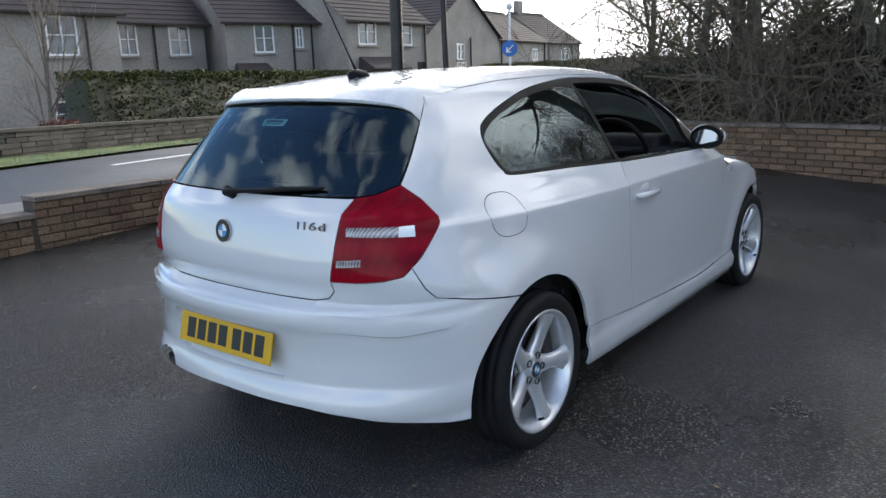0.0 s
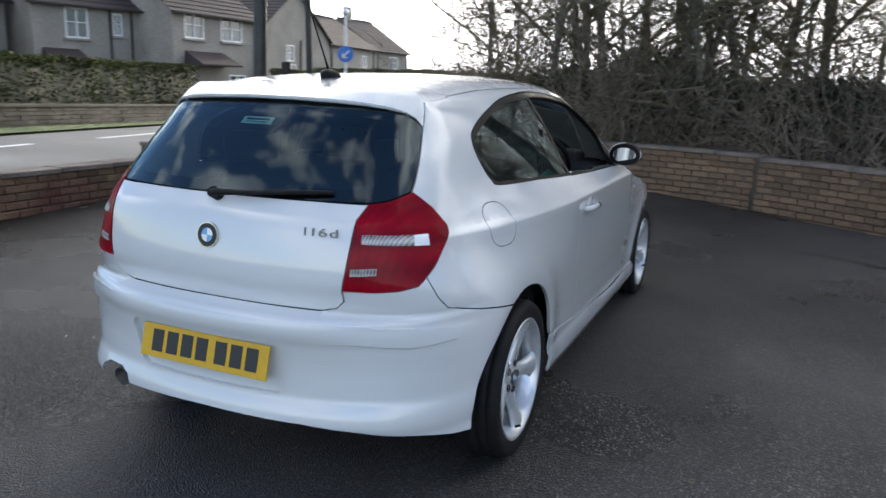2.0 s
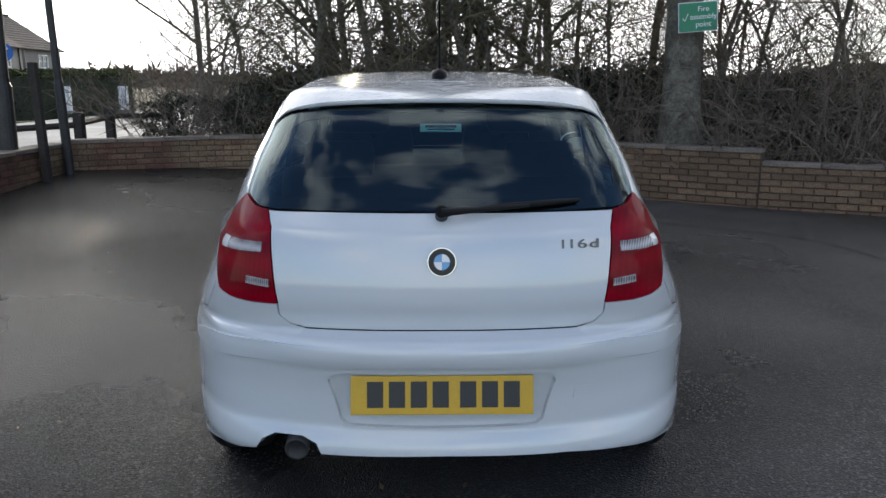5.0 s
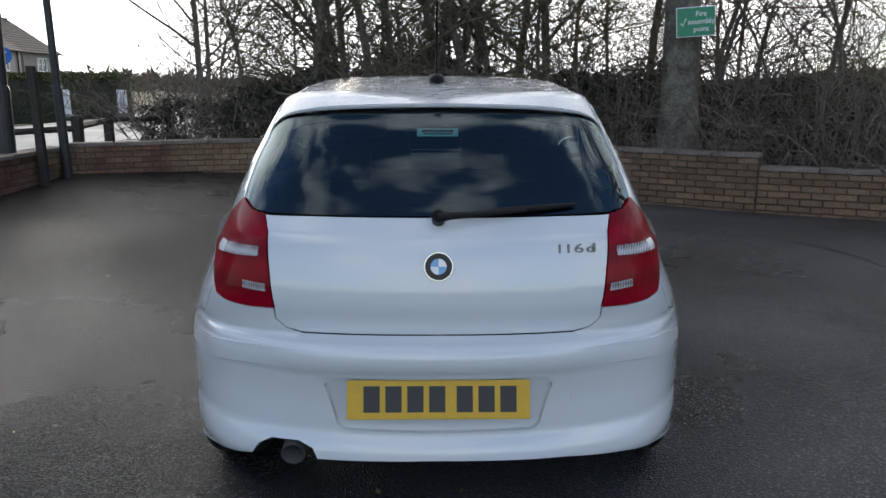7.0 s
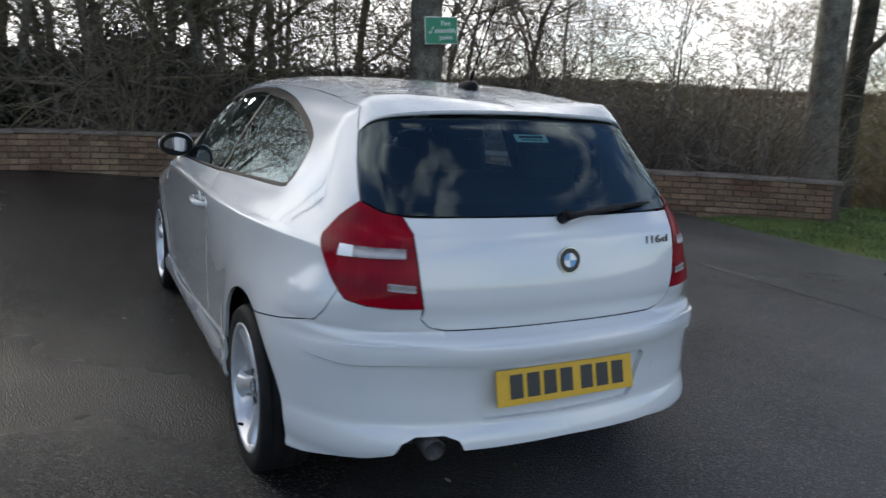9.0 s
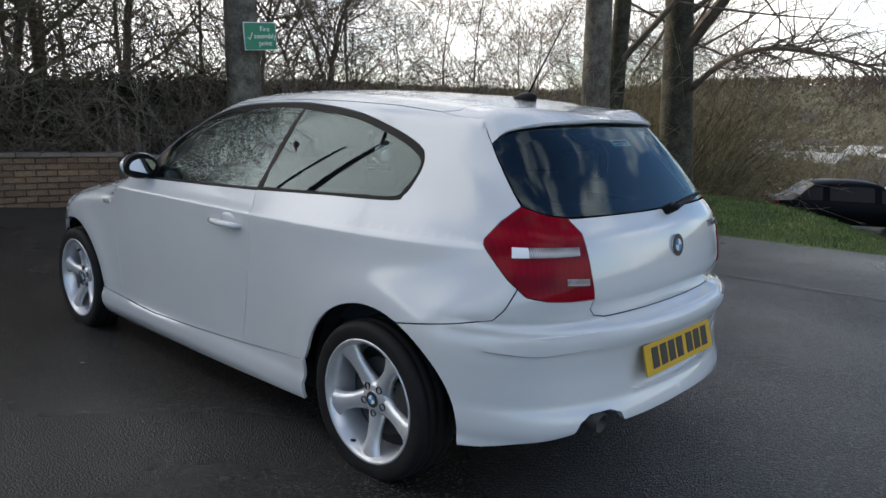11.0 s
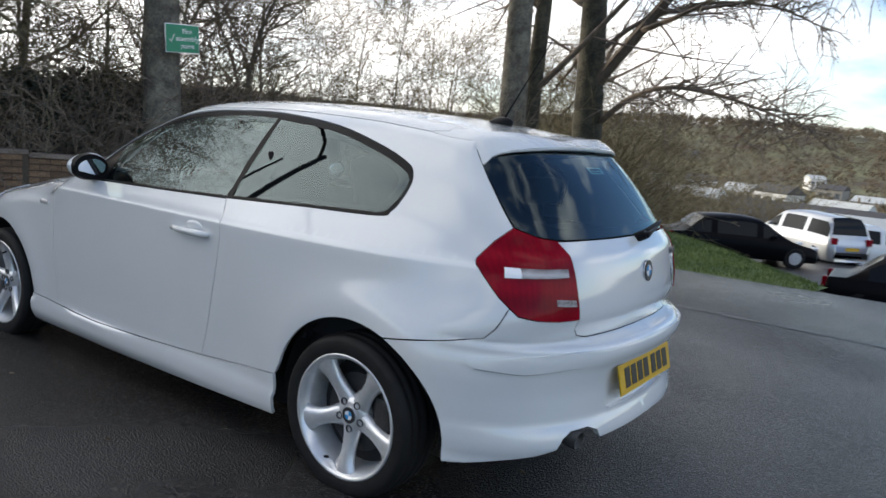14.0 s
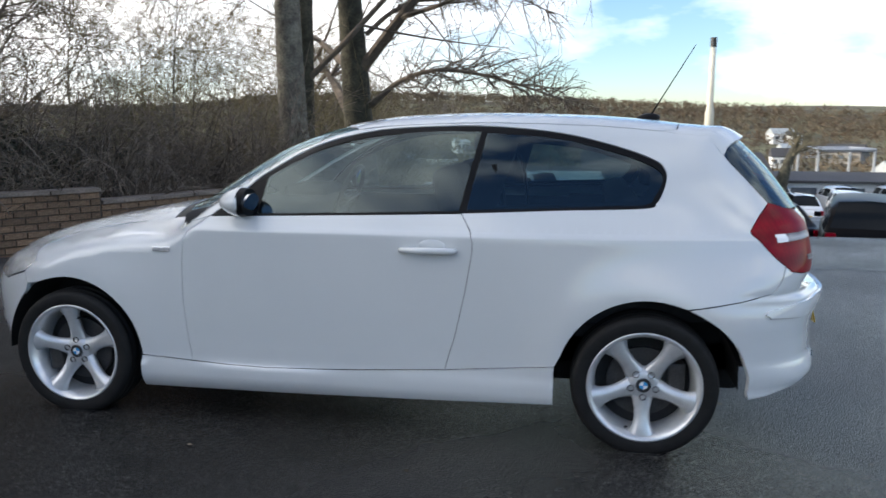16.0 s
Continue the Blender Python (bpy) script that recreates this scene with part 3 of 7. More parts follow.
ax = np.r_[-1600, -1100, -800, -600, -450, -330, -240, -170, -120, -85, -60, -45, -36, np.arange(-30, 32, .6), np.arange(32, 60, 3), np.arange(60, 120, 8), np.arange(120, 320, 16), np.arange(320, 900, 28), 1000, 1200, 1600]
ay = np.r_[-1600, -900, -500, np.arange(-400, -60, 20), np.arange(-60, -14, 4), np.arange(-14, 26, .6), np.arange(26, 60, 3), np.arange(60, 200, 10), np.arange(200, 800, 28), 1000, 1300, 1600]
gx, gy = np.meshgrid(ax, ay, indexing="ij")
gz = lie(gx, gy)
near = (np.abs(gx) < 120) & (np.abs(gy) < 120)
gz = gz + np.where(near, .012 * np.sin(gx * 2.1) * np.sin(gy * 1.7), 0) - .03
ny = len(ay)
verts = np.stack([gx, gy, gz], -1).reshape(-1, 3)
faces = [(i * ny + j, (i + 1) * ny + j, (i + 1) * ny + j + 1, i * ny + j + 1) for i in range(len(ax) - 1) for j in range(ny - 1)]
ground = from_arrays("ground", verts, faces, M["earth"], smooth=True)
ground.data.materials.append(M["hill"])
mid = np.array([verts[list(f)].mean(0) for f in faces])
ground.data.polygons.foreach_set("material_index", (np.hypot(mid[:, 0], mid[:, 1]) > 95).astype(np.int32))
tagged(ground, "leafy earth falling to a wooded valley", "ground", kind="structure")


def laid(name, outline, mat, height, step=.5, label="", category="", kind="structure"):
    """A thin sheet laid on the land within an outline."""
    flat, tri = fill(dense(outline, step), (), step)
    z = lie(flat[:, 0], flat[:, 1]) + height
    v = np.c_[flat, z]
    t0 = tri[0]
    if np.cross(v[t0[1]] - v[t0[0]], v[t0[2]] - v[t0[0]])[2] < 0:
        tri = tri[:, ::-1]
    return tagged(from_arrays(name, v, tri, mat, smooth=True), label, category, kind=kind)


WALL_LINE = soft_line([(-4.62, 6.75), (-3.6, 7.25), (-2.6, 7.60), (-1.4, 7.78), (-.3, 7.66), (.9, 7.36), (1.45, 7.13), (2.4, 6.50), (3.7, 5.62), (4.85, 5.06), (5.7, 4.62), (6.6, 4.10), (7.4, 3.55)], 10)
front = [tuple(p) for p in WALL_LINE[::4]]
drive_edge = [(5.75, 4.6), (5.62, 3.2), (5.62, 1.6), (5.72, .3), (5.86, -.6), (5.95, -1.4), (6.02, -2.6), (6.1, -5), (6.3, -14)]
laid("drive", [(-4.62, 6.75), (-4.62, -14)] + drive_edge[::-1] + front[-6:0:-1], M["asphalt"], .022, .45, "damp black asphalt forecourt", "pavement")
laid("road", [(-6.3, -14), (-5.9, 2), (-5.95, 7.6), (-5.4, 11.5), (-2, 14), (12, 15.5), (12, 22), (-6, 21), (-10.2, 33), (-16, 50), (-23, 50), (-14.6, 26), (-11.6, 12), (-10.0, 5.0), (-8.9, 1.4), (-10, -14)], M["road"], .010, 1.2, "wet grey asphalt road", "road")
laid("verge", [(-8.95, 1.4), (-10.05, 5.0), (-11.7, 12), (-14.7, 26), (-17.2, 26), (-14.6, 12.0), (-12.4, 4.8), (-11.6, .5), (-11.5, -14), (-10.05, -14)], M["grass"], .05, .8, "mown grass verge beside the road", "grass")
laid("lower_car_park", [(8.4, -2.3), (10.5, 1.5), (13, 6), (24, 12), (40, 12), (55, -5), (50, -40), (20, -40), (6.6, -20), (6.6, -5)], M["road"], .012, 1.2, "wet asphalt of the lower car park", "car park")
laid("grass_bank", [(5.64, 4.3), (5.64, 1.6), (5.74, .3), (5.84, -.5), (6.4, -.55), (7.6, .2), (9.6, 2.2), (11.5, 5.0), (7.6, 4.2)], M["grass"], .015, .3, "short green grass bank beside the forecourt", "grass")
# pavement strip and kerb between the forecourt wall and the road
laid("roadside_pavement", [(-4.85, -14), (-4.85, 6.9), (-5.35, 9.6), (-5.90, 7.6), (-5.85, 2), (-6.25, -14)], M["kerb"], .05, .8, "pale concrete pavement beside the road", "pavement")

# road markings
for k, (x, y) in enumerate([(-8.0, 3.2), (-8.6, 6.4), (-9.4, 9.8)]):
    p, q = Vector((x, y, 0)), Vector((x - .35, y + 1.8, 0))
    n = Vector((.07, .015, 0))
    c = [p - n, p + n, q + n, q - n]
    mark = from_arrays("road_marking", [(v.x, v.y, float(lie(v.x, v.y)) + .016) for v in c], [(0, 1, 2, 3)], M["white"])
    tagged(mark, "worn white dash painted on the wet road", "road marking", "road markings", kind="structure")

# a wet joint in the asphalt
track = soft_line([(3.78, -3.5), (3.74, -2.0), (3.72, -.73), (3.65, .42), (3.62, 2.2), (3.45, 3.7), (2.6, 4.45), (1.7, 5.0)], 8)
way = np.gradient(track, axis=0)
across = np.stack([-way[:, 1], way[:, 0]], 1) / np.linalg.norm(way, axis=1, keepdims=True) * (.022 + .010 * np.sin(np.arange(len(track)) * 1.7))[:, None]
v = np.concatenate([np.c_[track - across, lie(*track.T) + .0262], np.c_[track + across, lie(*track.T) + .0262]])
n = len(track)
tagged(from_arrays("asphalt_joint", v, [(i + 1, i, n + i, n + i + 1) for i in range(n - 1)], material("wet tar joint", (.032, .032, .032), .38, vary=.3, scale=6, fine=60)), "wet smooth joint running through the asphalt", "pavement joint", kind="structure")

# grass tufts on the bank and the verge
rng = np.random.default_rng(5)


def tufts(name, outline, count, size, label, avoid=None):
    poly = np.array(outline)
    lo, hi = poly.min(0), poly.max(0)
    p = rng.uniform(lo, hi, (count * 3, 2))
    p = p[inside(poly, p)][:count]
    n = len(p)
    z = lie(p[:, 0], p[:, 1]) + .005
    a, h, w = rng.uniform(0, 6.28, n), rng.uniform(.5, 1.2, n) * size, rng.uniform(.004, .008, n)
    lean = rng.normal(0, .4, (n, 2)) * h[:, None]
    base = np.c_[p, z]
    dx = np.stack([np.cos(a) * w, np.sin(a) * w, 0 * a], 1)
    tip = base + np.c_[lean, h]
    v = np.stack([base - dx, base + dx, tip], 1).reshape(-1, 3)
    return tagged(from_arrays(name, v, np.arange(3 * n).reshape(-1, 3), M["blade"]), label, "grass", kind="stuff")


tufts("bank_grass", [(5.66, 4.2), (5.70, 1.6), (5.78, .3), (5.88, -.5), (6.4, -.5), (7.5, .2), (9.3, 2.2), (10.5, 4.5)], 26000, .055, "short green grass blades")
tufts("verge_grass", [(-9.05, 1.4), (-10.1, 5.0), (-11.75, 12), (-14.6, 12.0), (-12.4, 4.8), (-11.6, .5)], 14000, .07, "mown roadside grass blades")

# leaves and grit scattered on the forecourt
n = 240
p = rng.uniform((-4.4, -6), (5.5, 7.0), (n, 2))
a = rng.uniform(0, 6.28, n)
s = rng.uniform(.006, .020, n)
z = lie(p[:, 0], p[:, 1]) + .026
u, w = np.stack([np.cos(a), np.sin(a)], 1) * s[:, None], np.stack([-np.sin(a), np.cos(a)], 1) * s[:, None] * .6
v = np.stack([np.c_[p - u, z], np.c_[p - w, z + .004], np.c_[p + u, z + .006], np.c_[p + w, z]], 1).reshape(-1, 3)
tagged(from_arrays("fallen_leaves", v, np.arange(4 * n).reshape(-1, 4), material("dry leaf", (.16, .12, .07), .8, vary=.3, scale=2, island=.5)), "dry leaf scraps scattered on the asphalt", "leaves", kind="stuff")
# ---------------------------------------------------------------- car panels
def sheet(outline, lift, holes=(), step=.03, offset=0.0, depth=.014, gap=.0015, mirror=0, centre=None, rows=()):
    """Arrays of one panel: the outline filled, laid on the skin by lift(), with its edges turned in by depth.
    rows: heights of creases that get points of their own. mirror: 0 as drawn on the left, 1 on the right, 2 both halves. centre: the first coordinate of the car's middle line."""
    raw = dense(outline, .018)
    out = shrink(raw, gap)
    if centre is not None:
        out[:, 0] = np.where(np.abs(raw[:, 0] - centre) < 1e-6, centre, out[:, 0])
    flat, tri = fill(out, [shrink(dense(h, .018), -gap) for h in holes], step, rows)
    p = lift(flat)
    nrm = skin_normal(p)
    p = p + nrm * offset
    if centre is not None:
        p[np.abs(flat[:, 0] - centre) < 1e-6, 0] = 0
    edge = set()
    for a, b, c in tri:
        edge |= {(a, b), (b, c), (c, a)}
    border = [(i, j) for (i, j) in edge if (j, i) not in edge]
    if centre is not None:
        mid = np.abs(flat[:, 0] - centre) < 1e-6
        border = [(i, j) for i, j in border if not (mid[i] and mid[j])]
    t0 = tri[len(tri) // 2]
    if np.dot(np.cross(p[t0[1]] - p[t0[0]], p[t0[2]] - p[t0[0]]), nrm[t0[0]]) < 0:
        tri = tri[:, ::-1]
        border = [(j, i) for i, j in border]
    verts, faces, normals = list(p), [tuple(t) for t in tri], list(nrm)
    if depth:
        ring = {}
        for i in sorted({k for e in border for k in e}):
            ring[i] = len(verts)
            verts += [p[i] - nrm[i] * .0001, p[i] - nrm[i] * depth]
            normals += [np.zeros(3), np.zeros(3)]
        for i, j in border:
            way = np.cross(p[j] - p[i], nrm[i])
            way /= np.linalg.norm(way) + 1e-12
            for k in (ring[i], ring[i] + 1, ring[j], ring[j] + 1):
                normals[k] = normals[k] + way
            faces.append((ring[j], ring[i], ring[i] + 1, ring[j] + 1))
    verts, normals = np.array(verts), np.array(normals)
    normals /= np.linalg.norm(normals, axis=1, keepdims=True) + 1e-12
    both = [(verts, faces, normals)] if mirror != 1 else []
    if mirror:
        both.append((verts * (-1, 1, 1), [f[::-1] for f in faces], normals * (-1, 1, 1)))
    return both


def skin(name, sheets, mat, parent, label=""):
    v, f = gather([(a, b) for a, b, _ in sheets])
    ob = from_arrays(name, v, f, mat, parent, label, smooth=True)
    ob.data.normals_split_custom_set_from_vertices([tuple(n) for n in np.concatenate([c for _, _, c in sheets]).tolist()])
    return ob


def flat_pane(ob):
    """Lays a side pane on one gently curved sheet, as drawn glass has."""
    me = ob.data
    p = np.array([tuple(v.co) for v in me.vertices])
    y, z = p[:, 1], p[:, 2] - 1.15
    terms = np.stack([np.ones(len(p)), y, z, z * z, y * y], 1)
    k = np.linalg.lstsq(terms, p[:, 0], rcond=None)[0]
    p[:, 0] = terms @ k
    me.vertices.foreach_set("co", p.ravel())
    nrm = np.stack([np.ones(len(p)), -(k[1] + 2 * k[4] * y), -(k[2] + 2 * k[3] * z)], 1) * np.sign(p[:, :1])
    nrm /= np.linalg.norm(nrm, axis=1, keepdims=True)
    me.normals_split_custom_set_from_vertices([tuple(q) for q in nrm.tolist()])
    ob.visible_shadow = False


def wrapped(flat):
    return wrap(flat[:, 0], flat[:, 1])


def from_top(flat):
    o = np.stack([flat[:, 0], flat[:, 1], np.where(flat[:, 1] > 2.0, .62, np.where(flat[:, 1] > 1.5, .9, 1.15))], 1)
    return cast(o, np.broadcast_to((0.0, 0.0, 1.0), o.shape).copy(), 1.0)


# ---------------------------------------------------------------- the white hatchback
car = thing("hatchback", "white three-door hatchback parked on damp black asphalt", "car")

corner_a = (1.935, .981)
belt = [corner_a, (1.68, .988), (1.236, 1.000), (.785, 1.014)]
door_front = [corner_a, (2.030, .910), (2.050, .87), (2.062, .75), (2.066, .589), (2.058, .452), (2.042, .304)]
door_rear = [(.848, .331), (.802, .486), (.756, .69), (.728, .86), (.727, .90), (.739, .945), (.785, 1.014)]
door_low = [(2.042, .304), (1.88, .295), (1.68, .2915), (1.46, .297), (1.255, .306), (1.05, .318), (.848, .331)]
band_top = [tuple(p) for p in soft_line([(1.727, 1.163), (1.503, 1.290), (1.236, 1.360), (.978, 1.382), (.697, 1.385), (.375, 1.355), (.128, 1.297), (-.020, 1.244),
                                         (-.076, 1.200), (-.080, 1.158), (-.053, 1.102), (-.029, 1.066), (.018, 1.045), (.364, 1.034)], 5)]
band = [corner_a] + band_top + [(.785, 1.016), (1.236, 1.002), (1.68, .990)]
door_pane = [(1.715, .998), (1.692, 1.148)] + [tuple(p) for p in soft_line([(1.685, 1.158), (1.60, 1.210), (1.48, 1.268), (1.36, 1.308), (1.228, 1.336), (.972, 1.359), (.728, 1.362)], 4)] + [(.798, 1.027), (1.236, 1.012)]
rear_pane = [(.765, 1.031)] + [tuple(p) for p in soft_line([(.700, 1.356), (.377, 1.330), (.132, 1.272), (-.004, 1.222), (-.055, 1.184), (-.056, 1.153), (-.027, 1.102), (-.004, 1.070), (.04, 1.058)], 5)]
rear_clear = [(.640, 1.050)] + [tuple(p) for p in soft_line([(.560, 1.325), (.300, 1.300), (.100, 1.245), (.002, 1.197), (-.004, 1.142), (.045, 1.075)], 5)]


def arch(y0, a, b, r=.366, n=16):
    return [(y0 + r * math.cos(math.radians(a + (b - a) * k / n)), .312 + r * math.sin(math.radians(a + (b - a) * k / n))) for k in range(n + 1)]


rear_arch_side = arch(0, 11.5, 112)          # from the sill over the top to the bumper
rear_arch_bump = arch(0, 115, 187)
front_arch = arch(2.66, 58, 176)             # from the front bumper over the top to the sill
roof_edge = [(y, float(ROOF(y)) - .052) for y in (-.05, .2, .45, .7, .95, 1.15, 1.3)]
pillar = [(1.45, 1.330), (1.62, 1.262), (1.80, 1.165), (1.95, 1.075), (2.06, 1.005), (2.12, .962)]
lamp = [(-.541, 1.067), (-.480, 1.018), (-.428, .958), (-.426, .940), (-.488, .842), (-.533, .790), (-.58, .779), (-.64, .775), (-.709, .776), (-.700, .85), (-.690, .94), (-.684, .990), (-.661, 1.035), (-.61, 1.041)]
glass_edge = [(-.430, 1.345), (-.434, 1.325), (-.446, 1.295), (-.464, 1.262), (-.494, 1.19), (-.522, 1.115), (-.541, 1.067)]
bump_line = [(-.150, .648), (-.338, .683), (-.452, .710), (-.480, .745), (-.512, .814)]
strip_top, strip_low = [(-.425, .640), (-.55, .662), (-.68, .671), (S_MID, .674)], [(S_MID, .624), (-.68, .616), (-.55, .603), (-.43, .610), (-.412, .625)]

side = roof_edge + pillar + [(2.06, .945), corner_a] + band_top + [(.785, 1.016)] + door_rear[::-1][1:] + [(.60, .353), (.373, .376)] + rear_arch_side[1:] + bump_line + \
    [(-.488, .842), (-.426, .940), (-.428, .958), (-.480, 1.018)] + glass_edge[::-1] + [(-.25, 1.352)]
fender = [(2.06, .945), (2.12, .952), (2.40, .918), (2.62, .885), (2.80, .845), (2.88, .80), (2.835, .745), (2.90, .690), (2.885, .63)] + front_arch[1:] + \
    [(2.295, .320), (2.042, .304)] + door_front[::-1][1:-1] + [corner_a]
door_skin = belt + door_rear[::-1][1:] + door_low[::-1][1:] + door_front[::-1][1:-1]
sill_line = [(2.293, .3185), (2.042, .3025), (1.88, .2935), (1.68, .290), (1.46, .2955), (1.255, .3045), (1.05, .3165), (.848, .3295), (.60, .3515), (.375, .3745), (.376, .208), (.84, .192), (1.63, .172), (2.303, .165)]
bumper_top = [(-.154, .646)] + [(a, b - .001) for a, b in bump_line[1:]] + [(-.533, .789), (-.58, .778), (-.64, .774), (-.707, .775), (-.706, .740), (-.726, .712), (-.765, .7008), (S_MID, .7028)]
recess = [(S_MID, .594), (-.855, .592), (-.828, .586), (-.818, .565), (-.842, .445), (-.862, .428), (S_MID, .425)]
pipe_cut = [(-.800, .342), (-.790, .372), (-.760, .388), (-.700, .386), (-.672, .366), (-.655, .330)]
bumper_low = [(-.60, .312), (-.52, .297), (-.43, .276), (-.368, .268)]
head_lamp = [(2.80, .845), (2.88, .80), (2.835, .745), (2.90, .690), (3.05, .640), (3.22, .665), (3.20, .735), (3.05, .800)]
nose_line = [(2.90, .686), (3.05, .634), (3.22, .660), (3.427, .655), (3.727, .66)]
front_bump = [(3.727, .66), (3.427, .655), (3.22, .660), (3.05, .634), (2.90, .686), (2.885, .626)] + arch(2.66, 58, -6, n=8)[1:] + [(3.10, .215), (3.427, .205), (3.727, .205)]

for m in (0, 1):
    sx = 1 if m else -1
    skin("side_panel", sheet(side, wrapped, mirror=m, rows=(.300, .325, .918, .928, .940)), M["paint"], car)
    skin("front_fender", sheet(fender, wrapped, mirror=m, rows=(.300, .325, .918, .928, .940)), M["paint"], car)
    door = skin("door", sheet(door_skin, wrapped, mirror=m, rows=(.300, .325, .918, .928, .940)), M["paint"], car)
    skin("sill", sheet(sill_line, wrapped, mirror=m, offset=.007), M["paint"], car)
    skin("window_trim", sheet(band, wrapped, holes=[door_pane, rear_pane], mirror=m, offset=-.003, depth=.02, gap=.0008, step=.04), M["trim"], car, "black window surround")
    if m == 0:
        flat_pane(skin("door_window", sheet(door_pane, wrapped, mirror=m, offset=-.006, depth=0, gap=-.004), M["glass_side"], car, "tinted door glass"))
    else:
        skin("door_window", sheet([(1.715, .990), (1.712, 1.004), (1.236, 1.019), (.797, 1.034), (.799, 1.012), (1.236, .998)], wrapped, mirror=m, offset=-.010, depth=.003, gap=0), M["glass_side"], car, "top edge of the wound-down door glass").visible_shadow = False
    flat_pane(skin("quarter_window", sheet(rear_pane, wrapped, mirror=m, offset=-.0045, depth=0, gap=-.002), M["glass_side"], car, "tinted quarter glass"))
    skin("window_border", sheet(rear_pane, wrapped, holes=[rear_clear], mirror=m, offset=-.010, depth=.004, gap=-.003), M["gloss_black"], car, "black border behind the glass")
    tail = skin("tail_lamp", sheet(lamp, wrapped, mirror=m, offset=.003, depth=.03, step=.02), M["red_lens"], car, "red tail lamp lens")
    skin("reversing_lens", sheet([(-.545, .912), (-.668, .921), (-.668, .948), (-.545, .941)], wrapped, mirror=m, offset=.0055, depth=.003, gap=0, step=.012), M["ribbed_lens"], tail, "clear ribbed strip")
    skin("indicator_lens", sheet([(-.502, .909), (-.5445, .912), (-.5445, .941), (-.504, .940)], wrapped, mirror=m, offset=.0055, depth=.003, gap=0, step=.012), M["white_lens"], tail, "white lamp strip")
    skin("reflector", sheet([(-.632, .828), (-.691, .824), (-.690, .845), (-.632, .849)], wrapped, mirror=m, offset=.0055, depth=.003, gap=0, step=.012), M["ribbed_lens"], tail, "grey reflector")
    skin("headlamp", sheet(head_lamp, wrapped, mirror=m, offset=.003, depth=.03, step=.02), M["clear_lens"], car, "clear headlamp")
    o = wrap(np.array([.915]), np.array([.862]))[0]
    v, f = tube([(abs(o[0]) + d, .915 + y, .862 + h) for y, d, h in ((.130, -.010, -.002), (.115, .012, 0), (.07, .024, .001), (0, .028, .002), (-.07, .025, .002), (-.105, .016, .001), (-.118, -.010, 0))],
                [.009, .0125, .014, .015, .015, .014, .009], 10)
    v[:, 0] *= sx
    from_arrays("door_handle", v, f if sx > 0 else [q[::-1] for q in f], M["paint"], door, smooth=True)
    bm = bmesh.new()
    bmesh.ops.create_uvsphere(bm, u_segments=24, v_segments=12, radius=1, matrix=Matrix.Translation((sx * (abs(o[0]) - .002), .900, .884)) @ Matrix.Diagonal((.008, .060, .028, 1)))
    part("handle_bowl", bm, M["paint"], door, smooth=True)
    o = wrap(np.array([2.16]), np.array([.828]))[0]
    part("side_indicator", box(bmesh.new(), (.012, .088, .024), (sx * (abs(o[0]) + .001), 2.16, .828), bevel=.0055), M["clear_lens"], car, "clear side indicator")
    # door mirror: shell, black back, glass and foot
    shell = bmesh.new()
    bmesh.ops.create_uvsphere(shell, u_segments=32, v_segments=18, radius=1)
    for v in shell.verts:
        x, y, z = v.co
        v.co = Vector((sx * (.838 + .092 * x * (1 - .10 * y)), 1.765 + .095 * max(y, -.22), 1.050 + .066 * z * (1 - .12 * x) * (1 - .18 * max(y, 0))))
    mirror = part("door_mirror", shell, M["paint"], car, smooth=True)
    turned = Matrix.Rotation(math.pi / 2, 4, "X")
    rim = bmesh.new()
    bmesh.ops.create_cone(rim, cap_ends=True, segments=40, radius1=1, radius2=.93, depth=1.0, matrix=Matrix.Translation((sx * .838, 1.738, 1.050)) @ Matrix.Diagonal((.0905, .030, .0655, 1)) @ turned)
    part("mirror_rim", rim, M["trim"], mirror, "black mirror surround")
    pane = bmesh.new()
    bmesh.ops.create_cone(pane, cap_ends=True, segments=32, radius1=1, radius2=1, depth=.2, matrix=Matrix.Translation((sx * .838, 1.720, 1.050)) @ Matrix.Rotation(sx * .06, 4, "Z") @ Matrix.Rotation(radians(14), 4, "X") @ Matrix.Diagonal((.066, .05, .043, 1)) @ turned)
    part("mirror_glass", pane, M["mirror"], mirror, "mirror glass")
    part("mirror_foot", box(bmesh.new(), (.09, .06, .034), (sx * .768, 1.775, 1.008), bevel=.012), M["trim"], mirror, "black mirror foot")

left_half = bumper_top + recess + [(S_MID, .348)] + pipe_cut + bumper_low + rear_arch_bump[::-1][1:]
right_half = bumper_top + recess + [(S_MID, .348), (-.79, .343), (-.66, .326)] + bumper_low + rear_arch_bump[::-1][1:]
bumper = skin("rear_bumper", sheet(left_half, wrapped, centre=S_MID, depth=.022, rows=(.345, .37, .650, .672, .690)) + sheet(right_half, wrapped, centre=S_MID, depth=.022, mirror=1, rows=(.345, .37, .650, .672, .690)), M["paint"], car)
skin("plate_recess", sheet(recess, wrapped, centre=S_MID, offset=-.018, depth=0, gap=-.004, mirror=2), M["paint"], bumper)
skin("bumper_strip", sheet(strip_top + strip_low, wrapped, centre=S_MID, offset=.010, depth=.014, gap=0, mirror=2, step=.02), M["paint"], bumper)
# thin grey strip: the shade under the moulded crease, put in as colour
skin("bumper_groove", sheet([(S_MID, .6255), (-.68, .6175), (-.55, .6045), (-.43, .6115), (-.43, .6070), (-.55, .599), (-.68, .612), (S_MID, .620)], wrapped, centre=S_MID, offset=.0045, depth=.006, gap=0, mirror=2, step=.012), M["seam"], bumper, "grey line painted as the shade under the bumper strip")
